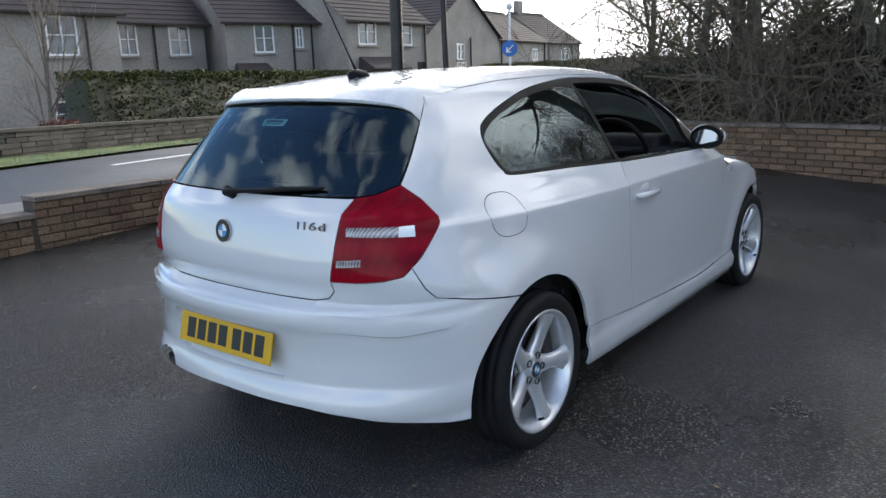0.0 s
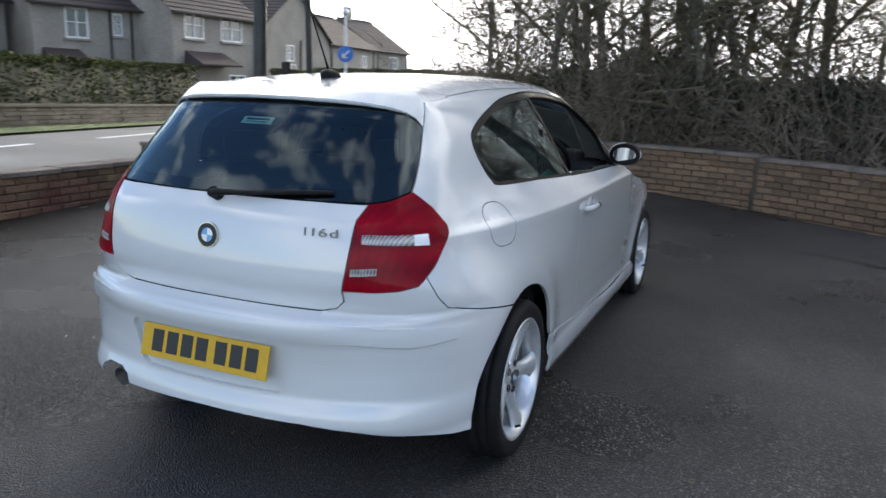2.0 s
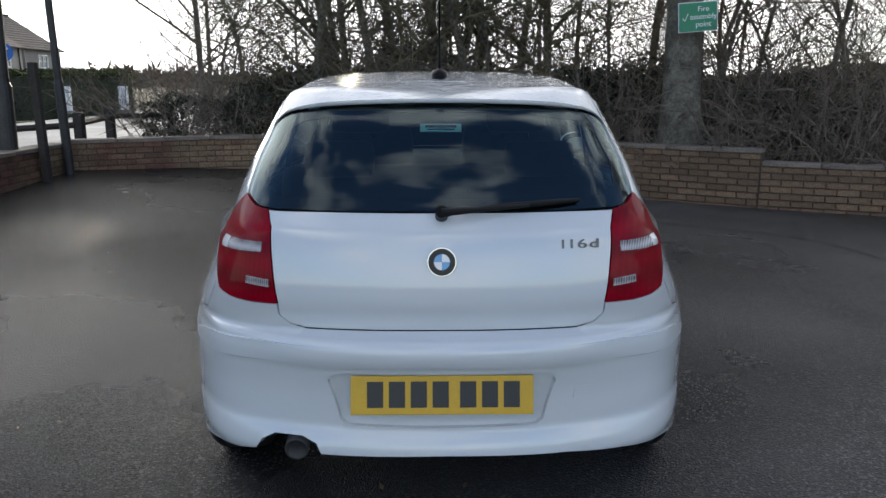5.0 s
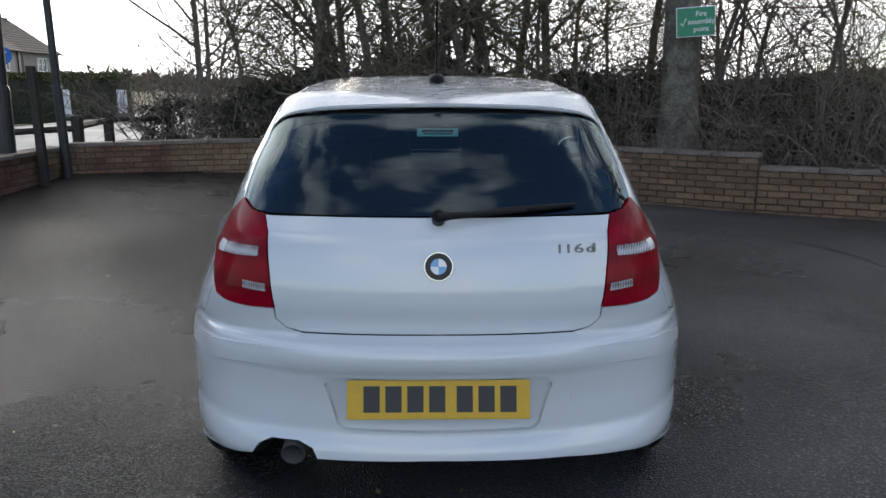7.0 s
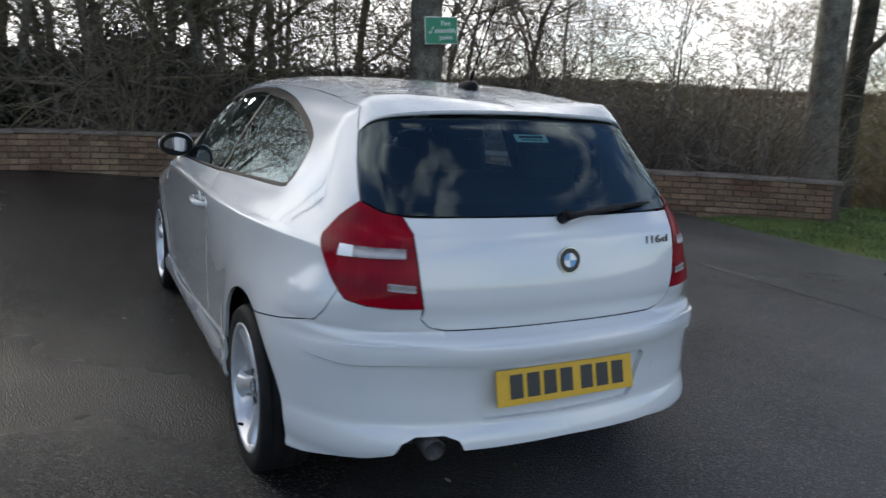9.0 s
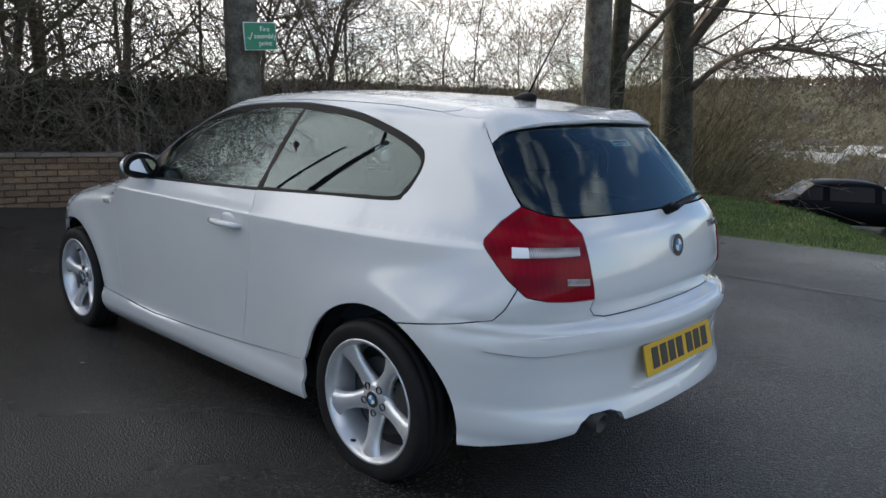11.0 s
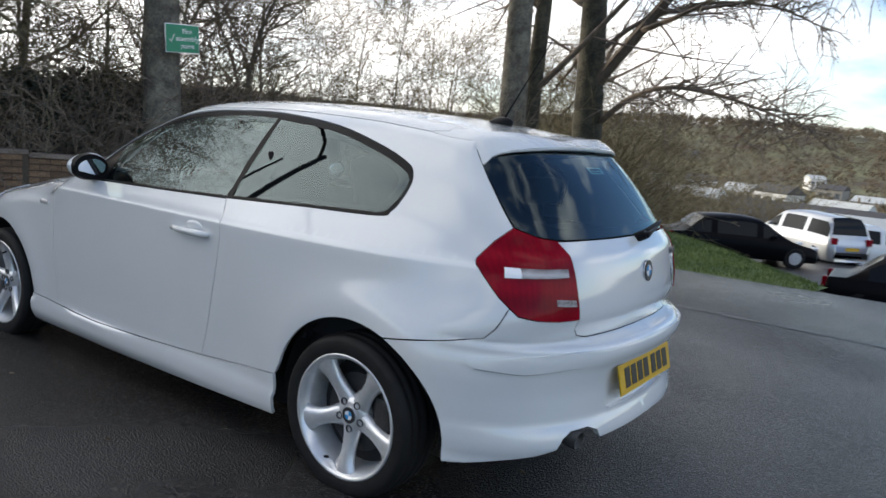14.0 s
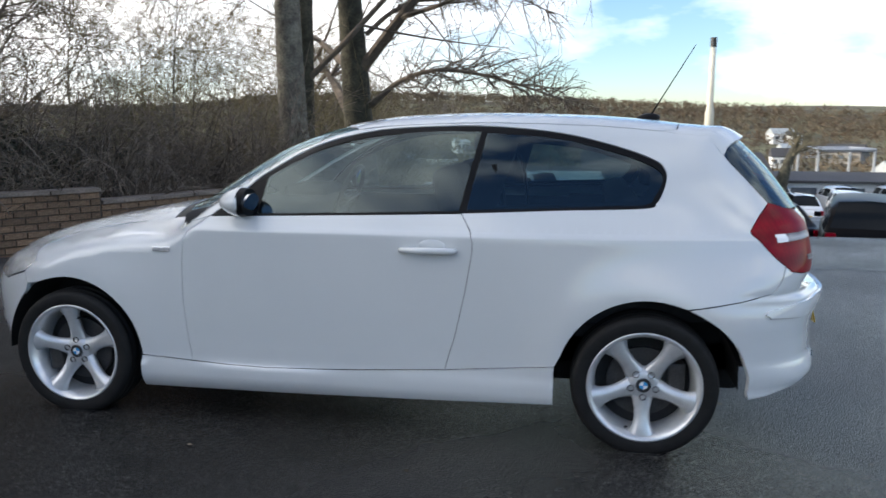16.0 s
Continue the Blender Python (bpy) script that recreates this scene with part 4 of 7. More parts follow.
skin("tow_cover", sheet([(-.735, .535), (-.775, .537), (-.777, .500), (-.737, .498)], wrapped, mirror=1, offset=.0012, depth=.003, gap=0, step=.02), M["paint"], bumper)
skin("front_bumper", sheet(front_bump, wrapped, centre=3.727, mirror=2, depth=.02), M["paint"], car)
for sx in (-1, 1):
    skin("kidney_grille", sheet([(3.46, .60), (3.70, .60), (3.70, .50), (3.50, .49)], wrapped, mirror=0 if sx < 0 else 1, offset=.004, depth=.006, gap=0), M["trim"], car, "black grille")

lid = [(-.661, 1.033), (-.684, .990), (-.690, .94), (-.700, .85), (-.709, .776), (-.706, .740), (-.726, .713), (-.765, .702), (S_MID, .704), (S_MID, 1.036), (-.80, 1.036)]
lid_ob = skin("tailgate", sheet(lid, wrapped, centre=S_MID, mirror=2, rows=(.782, .795, .985, .998)), M["paint"], car)
glass_line = [(S_MID, 1.337), (-1.03, 1.3365), (-.88, 1.331), (-.73, 1.324), (-.61, 1.314), (-.54, 1.303), (-.495, 1.287), (-.468, 1.262), (-.499, 1.19), (-.527, 1.115), (-.546, 1.069), (-.61, 1.045), (-.661, 1.039), (S_MID, 1.040)]
clear_line = [(S_MID, 1.318), (-.86, 1.308), (-.66, 1.286), (-.585, 1.25), (-.585, 1.16), (-.615, 1.105), (-.67, 1.078), (S_MID, 1.075)]
rear_ring = glass_line + clear_line[::-1]
skin("rear_window_border", sheet(rear_ring, wrapped, centre=S_MID, mirror=2, offset=-.008, depth=.004, gap=.001), M["gloss_black"], lid_ob, "black border behind the glass")
skin("rear_window", sheet(glass_line, wrapped, centre=S_MID, mirror=2, offset=-.002, depth=0, gap=.001), M["glass_rear"], lid_ob, "tinted rear window glass").visible_shadow = False

# roof, spoiler, windscreen and bonnet, seen from above
edge_xy = [tuple(wrap(np.array([a]), np.array([b]))[0][:2]) for a, b in roof_edge]
pillar_xy = [tuple(wrap(np.array([a]), np.array([b]))[0][:2]) for a, b in pillar]
hood_xy = [tuple(wrap(np.array([a]), np.array([b]))[0][:2]) for a, b in ((2.12, .952), (2.40, .918), (2.62, .885), (2.80, .845))]
screen_top = [(0, 1.455), (-.25, 1.435), (-.45, 1.375), edge_xy[-1]]
tail_xy = [tuple(wrap(np.array([a]), np.array([b]))[0][:2]) for a, b in ((-.25, 1.352), (-.430, 1.345))]
seam = [(0, -.165), (-.30, -.155), (-.50, -.12), (edge_xy[0][0], -.05)]
skin("roof", sheet(seam + edge_xy[1:] + screen_top[::-1][1:], from_top, centre=0, mirror=2, step=.04), M["wet_paint"], car)
screen = screen_top + pillar_xy + [(-.60, 2.175), (-.35, 2.245), (0, 2.275)]
skin("windscreen", sheet(screen, from_top, centre=0, mirror=2, offset=-.002, depth=0, step=.05), M["glass_front"], car, "windscreen glass").visible_shadow = False
skin("scuttle", sheet([(0, 2.275), (-.35, 2.245), (-.60, 2.175), pillar_xy[-1], hood_xy[0], (-.55, 2.25), (-.3, 2.30), (0, 2.325)], from_top, centre=0, mirror=2, offset=-.004), M["trim"], car, "black plastic scuttle")
skin("bonnet", sheet([(0, 2.325), (-.3, 2.30), (-.55, 2.25)] + hood_xy + [(-.62, 3.02), (-.45, 3.17), (-.2, 3.25), (0, 3.27)], from_top, centre=0, mirror=2, step=.04), M["wet_paint"], car)


def roof_spoiler():
    """The tail of the roof: a patch between the roof seam, the side panels and a thin rounded lip, then back to the top edge of the rear glass."""
    n, k = 33, 9
    u, w = np.linspace(0, 1, n), np.linspace(0, 1, k)
    rim_line = np.array([(-.05, roof_edge[0][1]), (-.25, 1.351), (-.428, 1.344), (-.433, 1.325), (-.445, 1.295), (-.463, 1.264)])
    d = np.r_[0, np.cumsum(np.hypot(*np.diff(rim_line, axis=0).T))]
    rim = wrap(np.interp(w * d[-1], d, rim_line[:, 0]), np.interp(w * d[-1], d, rim_line[:, 1]))
    rim = np.c_[np.abs(rim[:, 0]) - .002, rim[:, 1:]]
    wide = rim[0, 0]
    front = from_top(np.stack([wide * u, np.interp(wide * u, [-p[0] for p in seam], [p[1] for p in seam]) - .003], 1))
    front[-1] = rim[0]
    line = np.array([(S_MID, 1.338), (-1.03, 1.3375), (-.88, 1.333), (-.73, 1.326), (-.61, 1.316), (-.54, 1.305), (-.495, 1.289), (-.466, 1.264)])
    d = np.r_[0, np.cumsum(np.hypot(*np.diff(line, axis=0).T))]
    g = wrap(np.interp(u * d[-1], d, line[:, 0]), np.interp(u * d[-1], d, line[:, 1]))
    g = np.c_[np.abs(g[:, 0]), g[:, 1] - .003, g[:, 2]]
    taper = (1 - u ** 4)[:, None]
    edge = g + taper * (0, -.013, .012)
    edge[-1] = rim[-1]
    spine = np.stack([0 * w, front[0, 1] + (edge[0, 1] - front[0, 1]) * w, 0 * w], 1)
    spine[:, 2] = front[0, 2] + (edge[0, 2] - front[0, 2]) * w + .010 * w * (1 - w)
    a, b = u[None, :, None], w[:, None, None]
    top = (1 - b) * front[None] + b * edge[None] + (1 - a) * spine[:, None] + a * rim[:, None] \
        - ((1 - a) * (1 - b) * front[0] + a * (1 - b) * front[-1] + (1 - a) * b * edge[0] + a * b * edge[-1])
    thin = .011 * taper + .002
    under = edge - thin * (0, 0, 1) + thin * (0, .35, 0)
    rows = [edge + (0, -.001, -.001), edge - thin * (0, .12, .5), under] + [under + (g - under) * q for q in (.35, .7, 1.0)]
    out = []
    for grid in (top, np.array(rows)):
        grid = grid.copy()
        grid[:, 0, 0] = 0
        m = len(grid)
        f = [(r_ * n + c, r_ * n + c + 1, (r_ + 1) * n + c + 1, (r_ + 1) * n + c) for r_ in range(m - 1) for c in range(n - 1)]
        out += [(grid.reshape(-1, 3), [q[::-1] for q in f]), (grid.reshape(-1, 3) * (-1, 1, 1), f)]
    return gather(out)


v, f = roof_spoiler()
spoiler = from_arrays("roof_spoiler", v, f, M["wet_paint"], car, smooth=True)

# plate with plain bars, badge, script, wiper, aerial, exhaust
plate_at = Vector((0, -.804, .530))
lean = Matrix.Translation(plate_at) @ Matrix.Rotation(radians(-14), 4, "X")
plate = part("number_plate", box(bmesh.new(), (.520, .006, .111), bevel=.002), M["plate"], car, "yellow number plate with plain dark bars")
plate.matrix_basis = lean
for k, (x, w) in enumerate(((-.190, .046), (-.128, .046), (-.066, .046), (-.004, .046), (.074, .046), (.136, .046), (.198, .046))):
    bar = part("plate_bar", box(bmesh.new(), (w, .002, .074), (x, -.0038, .002)), M["ink"], plate)


def disc(bm, r, depth, m, n=40):
    bmesh.ops.create_cone(bm, cap_ends=True, segments=n, radius1=r, radius2=r, depth=depth, matrix=m)
    return bm


def roundel(parent, m, r):
    """A round emblem of plain shapes: a chrome edge, a black ring and four quarters in blue and white. It faces +z of m."""
    base = part("emblem", disc(bmesh.new(), r, .010, Matrix()), M["chrome"], parent, "round chrome-edged emblem", smooth=False)
    base.matrix_basis = m
    part("emblem_ring", disc(bmesh.new(), r * .92, .004, Matrix.Translation((0, 0, .0045))), M["ink"], base)
    for k in range(4):
        pts = [(0, 0)] + [(r * .55 * math.cos(a), r * .55 * math.sin(a)) for a in np.linspace(k * math.pi / 2, (k + 1) * math.pi / 2, 9)]
        v = [(x, y, .0068) for x, y in pts] + [(x, y, .0055) for x, y in pts]
        n = len(pts)
        f = [tuple(range(n)), tuple(range(2 * n - 1, n - 1, -1))] + [(i, i + n, (i + 1) % n + n, (i + 1) % n) for i in range(n)]
        from_arrays("emblem_quarter", v, f, M["badge_blue" if k % 2 else "badge_white"], base)
    return base


o = wrap(np.array([S_MID]), np.array([.908]))[0]
rear_turn = Matrix.Rotation(math.pi / 2, 4, "X")
roundel(lid_ob, Matrix.Translation(o + np.array((0, -.003, 0))) @ Matrix.Rotation(radians(-8), 4, "X") @ rear_turn, .041)
o = cast(np.array([[.400, -.2, .948]]), np.array([[0, -1.0, 0]]))[0]
for letter, dx in (("1", -.054), ("1", -.029), ("6", .001), ("d", .036)):
    lettering("model_letter", letter, .060, Matrix.Translation(o + np.array((0, -.002, 0))) @ Matrix.Rotation(radians(9), 4, "Z") @ Matrix.Rotation(radians(-8), 4, "X") @ rear_turn @ Matrix.Diagonal((1.05, .62, 1, 1)) @ Matrix.Translation((dx, 0, 0)), M["script"], lid_ob, .003)

# wiper
bm = bmesh.new()
disc(bm, .019, .05, Matrix.Translation((0, -.715, 1.035)) @ Matrix.Rotation(math.pi / 2 - .5, 4, "X"), 20)
wiper = part("rear_wiper", bm, M["trim"], car, "black rear wiper", smooth=False)
pts = []
for x, z, d in ((0.0, 1.034, .040), (.03, 1.038, .042), (.10, 1.043, .032), (.18, 1.048, .026), (.25, 1.053, .020)):
    q = cast(np.array([[x, -.2, z]]), np.array([[0, -1.0, 0]]))[0]
    pts.append(q + np.array((0, -d, .2 * d)))
v, f = tube(pts, [.014, .011, .008, .007, .005], 8)
from_arrays("wiper_arm", v, f, M["rubber"], wiper, smooth=True)
pts = []
for x, z in ((.06, 1.042), (.13, 1.047), (.20, 1.052), (.27, 1.056), (.34, 1.060), (.40, 1.063)):
    q = cast(np.array([[x, -.2, z]]), np.array([[0, -1.0, 0]]))[0]
    pts.append(q + np.array((0, -.012, .003)))
v, f = tube(pts, [.006, .008, .010, .009, .008, .005], 6)
from_arrays("wiper_blade", v, f, M["rubber"], wiper, smooth=True)

# aerial on the roof
foot = bmesh.new()
bmesh.ops.create_uvsphere(foot, u_segments=24, v_segments=12, radius=1, matrix=Matrix.Translation((0, -.035, 1.420)) @ Matrix.Diagonal((.032, .060, .030, 1)))
for v in foot.verts:
    if v.co.z > 1.42:
        v.co.y -= (v.co.z - 1.42) * .5
aerial = part("aerial", foot, M["trim"], car, "black roof aerial", smooth=True)
v, f = tube([(0, -.050, 1.44), (0, -.085, 1.50), (0, -.25, 1.78)], [.006, .0035, .002], 6)
from_arrays("aerial_rod", v, f, M["trim"], aerial)

# exhaust
v, f = lathe([(.030, -.10), (.034, -.10), (.036, .06), (.030, .06), (.028, -.02), (.0, -.02)], 24, "z")
pipe = from_arrays("exhaust_pipe", v, f, M["alloy_dark"], car, "sooty exhaust tailpipe", smooth=True)
pipe.matrix_basis = Matrix.Translation((-.430, -.690, .345)) @ Matrix.Rotation(radians(98), 4, "X")

# dealer sticker inside the rear window, with plain bars for its words
o = cast(np.array([[.0, -.1, 1.268]]), np.array([[0, -1.0, 0]]))[0]
slope = Matrix.Translation(o + np.array((0, .010, -.004))) @ Matrix.Rotation(radians(-50), 4, "X")
sticker = part("window_sticker", box(bmesh.new(), (.125, .002, .034)), material("mint sticker", (.42, .72, .66), .5, vary=.04), lid_ob, "pale green sticker with plain bars")
sticker.matrix_basis = slope
part("sticker_bar", box(bmesh.new(), (.095, .002, .010), (0, -.001, .005)), M["ink"], sticker)
part("sticker_bar", box(bmesh.new(), (.085, .002, .004), (0, -.001, -.008)), M["ink"], sticker)

# fuel flap, on the right side alone
def from_side(flat):
    o = np.stack([np.full(len(flat), -.05), flat[:, 0], flat[:, 1]], 1)
    return cast(o, np.broadcast_to((-1.0, 0.0, 0.0), o.shape).copy())


def rounded(y, z, a, b):
    """A soft rounded rectangle in side view."""
    t = np.linspace(0, 2 * math.pi, 48, endpoint=False)
    c, d = np.cos(t), np.sin(t)
    return list(zip(y + a * np.sign(c) * np.abs(c) ** .75, z + b * np.sign(d) * np.abs(d) ** .75))


flap_y = float(wrap(np.array([-.128]), np.array([.925]))[0][1])
flap_ring, flap_hole = rounded(flap_y, .925, .092, .076), rounded(flap_y, .925, .0895, .0735)
skin("fuel_flap_gap", sheet(flap_ring, from_side, holes=[flap_hole], mirror=1, offset=.0006, depth=0, gap=0, step=.05), M["trim"], car, "dark gap round the fuel flap")

# ---------------------------------------------------------------- wheels
tyre_line = [(.232, .085), (.250, .092), (.280, .094), (.292, .090), (.301, .076), (.305, .060), (.300, .056), (.300, .050), (.306, .046), (.307, .02), (.300, .016), (.300, .008), (.307, .004),
             (.307, -.03), (.300, -.034), (.300, -.042), (.306, -.046), (.302, -.078), (.295, -.092), (.280, -.104), (.25, -.098), (.232, -.085)]
rim_line = [(.226, -.088), (.236, -.088), (.236, -.080), (.222, -.070), (.214, -.02), (.210, .03), (.216, .068), (.226, .076), (.236, .084), (.238, .090), (.232, .092), (.222, .084), (.206, .050), (.198, -.02), (.2, -.07)]


def wheel():
    """A wheel about the x axis, its outer face to +x."""
    w = new("wheel")
    v, f = lathe(tyre_line, 64)
    from_arrays("tyre", v, f, M["rubber"], w, "black tyre", smooth=True)
    v, f = lathe(rim_line, 64)
    rim = from_arrays("rim", v, f, M["alloy"], w, "silver five-spoke alloy rim", smooth=True)
    v, f = lathe([(.0, .050), (.030, .052), (.046, .050), (.062, .044), (.070, .034), (.070, -.02)], 40)
    from_arrays("hub", v, f, M["alloy"], rim, smooth=True)
    for k in range(5):
        a = math.pi / 2 + math.pi + 2 * math.pi * k / 5
        rows = []
        # spoke: narrow waist, wide at the rim
        for r, half, face, thick in ((.040, .050, .046, .030), (.075, .040, .049, .030), (.110, .033, .055, .030), (.145, .033, .062, .028), (.175, .039, .069, .026), (.200, .054, .075, .022), (.224, .072, .078, .016)):
            core = min(half * .62, .024)
            rows.append([(face - .016, -half), (face - .001, -core), (face + .001, 0), (face - .001, core), (face - .016, half), (face - thick - .006, half * .8), (face - thick - .006, -half * .8)])
        vs, fs = [], []
        for (r, *_), row in zip(((.040,), (.075,), (.110,), (.145,), (.175,), (.200,), (.222,)), rows):
            for h, t in row:
                vs.append((h, r * math.cos(a) - t * math.sin(a), r * math.sin(a) + t * math.cos(a)))
        for i in range(6):
            for j in range(7):
                fs.append((i * 7 + j, i * 7 + (j + 1) % 7, (i + 1) * 7 + (j + 1) % 7, (i + 1) * 7 + j))
        sp = from_arrays("spoke", vs, fs, M["alloy"], rim, smooth=True)
        b = a
        v, f = lathe([(0.0, .046), (.0065, .046), (.0075, .041), (.0105, .041), (.0115, .053), (.0140, .054), (.0150, .040)], 12)
        v = [(x, y + .054 * math.cos(b), z + .054 * math.sin(b)) for x, y, z in v]
        from_arrays("wheel_bolt", v, f, M["alloy_dark"], rim, smooth=False)
    roundel(rim, Matrix.Translation((.052, 0, 0)) @ Matrix.Rotation(math.pi / 2, 4, "Y"), .031)
    v, f = lathe([(.06, .0), (.150, .0), (.150, -.022), (.06, -.022)], 48)
    from_arrays("brake_disc", v, f, M["alloy_dark"], w, "rusty dark brake disc", smooth=False)
    v, f = lathe([(0, -.03), (.205, -.03)], 32)
    from_arrays("brake_shield", v, f, M["under"], w)
    part("brake_caliper", box(bmesh.new(), (.07, .07, .15), (.0, .135, .02), bevel=.012), M["alloy_dark"], w)
    v, f = tube([(.080, .175 * math.cos(4.3), .195 * math.sin(4.3)), (.100, .165 * math.cos(4.3), .185 * math.sin(4.3))], [.006, .005], 8)
    from_arrays("tyre_valve", v, f, M["trim"], w)
    return w


first = wheel()
first.parent = car
TRACK = .752
first.matrix_basis = Matrix.Translation((TRACK, 0, .307)) @ Matrix.Rotation(.25, 4, "X")
for x, y, a, b in ((TRACK, 2.66, 0, 1.2), (-TRACK, 0, math.pi, .0), (-TRACK, 2.66, math.pi, 3.22)):
    copy_thing(first, Matrix.Translation((x, y, .307)) @ Matrix.Rotation(a, 4, "Z") @ Matrix.Rotation(b, 4, "X"))

# wheel wells and underside
for sx in (-1, 1):
    for y0 in (0, 2.66):
        n = 24
        vs, fs = [], []
        for k in range(n + 1):
            a = math.radians(-2 + 184 * k / n)
            for x in (.50, .775):
                vs.append((sx * x, y0 + .385 * math.cos(a), .312 + .385 * math.sin(a)))
        fs = [(2 * k, 2 * k + 1, 2 * k + 3, 2 * k + 2) for k in range(n)]
        c = len(vs)
        vs.append((sx * .50, y0, .30))
        fs += [(2 * k, 2 * k + 2, c) for k in range(n)]
        from_arrays("wheel_well", vs, fs, M["under"], car, "black wheel arch liner")
bm = box(bmesh.new(), (1.0, 3.5, .26), (0, 1.30, .33), bevel=.04)
box(bm, (1.50, 1.86, .12), (0, 1.33, .27), bevel=.02)
box(bm, (.95, .20, .12), (0, -.52, .36), bevel=.03)
part("underbody", bm, M["under"], car, "black underside")

# ---------------------------------------------------------------- cabin
part("cabin_floor", box(bmesh.new(), (1.36, 2.5, .06), (0, 1.05, .50)), M["cloth"], car, "dark cabin floor")
for sx in (-1, 1):
    part("door_card", box(bmesh.new(), (.04, 1.70, .44), (sx * .735, 1.15, .74)), M["cloth"], car, "dark door lining")
    part("side_lining", box(bmesh.new(), (.04, .75, .44), (sx * .63, -.02, .76), Matrix.Rotation(sx * -.20, 4, "Z")), M["cloth"], car, "dark boot lining")
part("boot_lining", box(bmesh.new(), (1.10, .04, .40), (0, -.55, .72)), M["cloth"], car, "dark boot lining")
part("parcel_shelf", box(bmesh.new(), (1.15, .42, .03), (0, -.36, .965), bevel=.01), M["cloth"], car, "black parcel shelf")
skin("headliner", sheet([(0, -.15), (-.45, -.10), (-.50, .3), (-.50, 1.0), (-.46, 1.30), (0, 1.38)], from_top, centre=0, mirror=2, offset=-.035, depth=0, step=.08), M["headliner"], car, "grey headliner")


def seat(x, y, back, name):
    s = new(name)
    s.parent = car
    part("seat_cushion", box(bmesh.new(), (.50, .50, .20), (x, y + .05, .62), bevel=.06), M["cloth"], s, smooth=True)
    part("seat_back", box(bmesh.new(), (.48, .14, .62), (x, y - .22, .90), Matrix.Rotation(radians(-14), 4, "X"), bevel=.06), M["cloth"], s, smooth=True)
    part("headrest", box(bmesh.new(), (.27, .10, .18), (x, y - .33, 1.265), Matrix.Rotation(radians(-8), 4, "X"), bevel=.04), M["cloth"], s, smooth=True)
    for d in (-.06, .06):
        v, f = tube([(x + d, y - .31, 1.15), (x + d, y - .33, 1.22)], .007, 8)
        from_arrays("headrest_post", v, f, M["chrome"], s)
    return s


seat(-.36, 1.05, 0, "front_seat")
seat(.36, 1.05, 0, "front_seat")
rear_seat = new("rear_seat")
rear_seat.parent = car
part("seat_cushion", box(bmesh.new(), (1.20, .48, .18), (0, .32, .58), bevel=.06), M["cloth"], rear_seat, smooth=True)
part("seat_back", box(bmesh.new(), (1.20, .14, .56), (0, .02, .82), Matrix.Rotation(radians(-18), 4, "X"), bevel=.05), M["cloth"], rear_seat, smooth=True)
for x in (-.36, .36):
    part("headrest", box(bmesh.new(), (.25, .09, .13), (x, -.08, 1.13), bevel=.035), M["cloth"], rear_seat, smooth=True)
dash = bmesh.new()
box(dash, (1.36, .46, .22), (0, 1.92, .88), bevel=.06)
box(dash, (.40, .24, .10), (.36, 1.86, 1.0), bevel=.04)
part("dashboard", dash, M["cloth"], car, "dark dashboard", smooth=True)
v, f = gather([tube([(.36 + .185 * math.cos(a), 1.64 + .185 * math.sin(a) * -.38, .975 + .185 * math.sin(a) * .92) for a in np.linspace(0, 2 * math.pi, 33)], .015, 8, False),
               tube([(.36 - .18, 1.64, .975), (.36, 1.66, .955), (.36 + .18, 1.64, .975)], .018, 6), tube([(.36, 1.66, .955), (.36, 1.78, .91)], .035, 8)])
from_arrays("steering_wheel", v, f, M["trim"], car, "black steering wheel", smooth=True)
inner = part("rear_view_mirror", box(bmesh.new(), (.24, .035, .065), (0, 1.545, 1.30), bevel=.014), M["trim"], car, "rear-view mirror")
part("mirror_glass", box(bmesh.new(), (.215, .004, .048), (0, 1.526, 1.30)), M["mirror"], inner)
for sx in (-1, 1):
    v, f = tube([(sx * .66, .66, 1.22), (sx * .67, .62, 1.10), (sx * .70, .60, .9), (sx * .70, .60, .6)], .012, 6)
    from_arrays("seat_belt", v, f, M["trim"], car)
car.location.x = .0

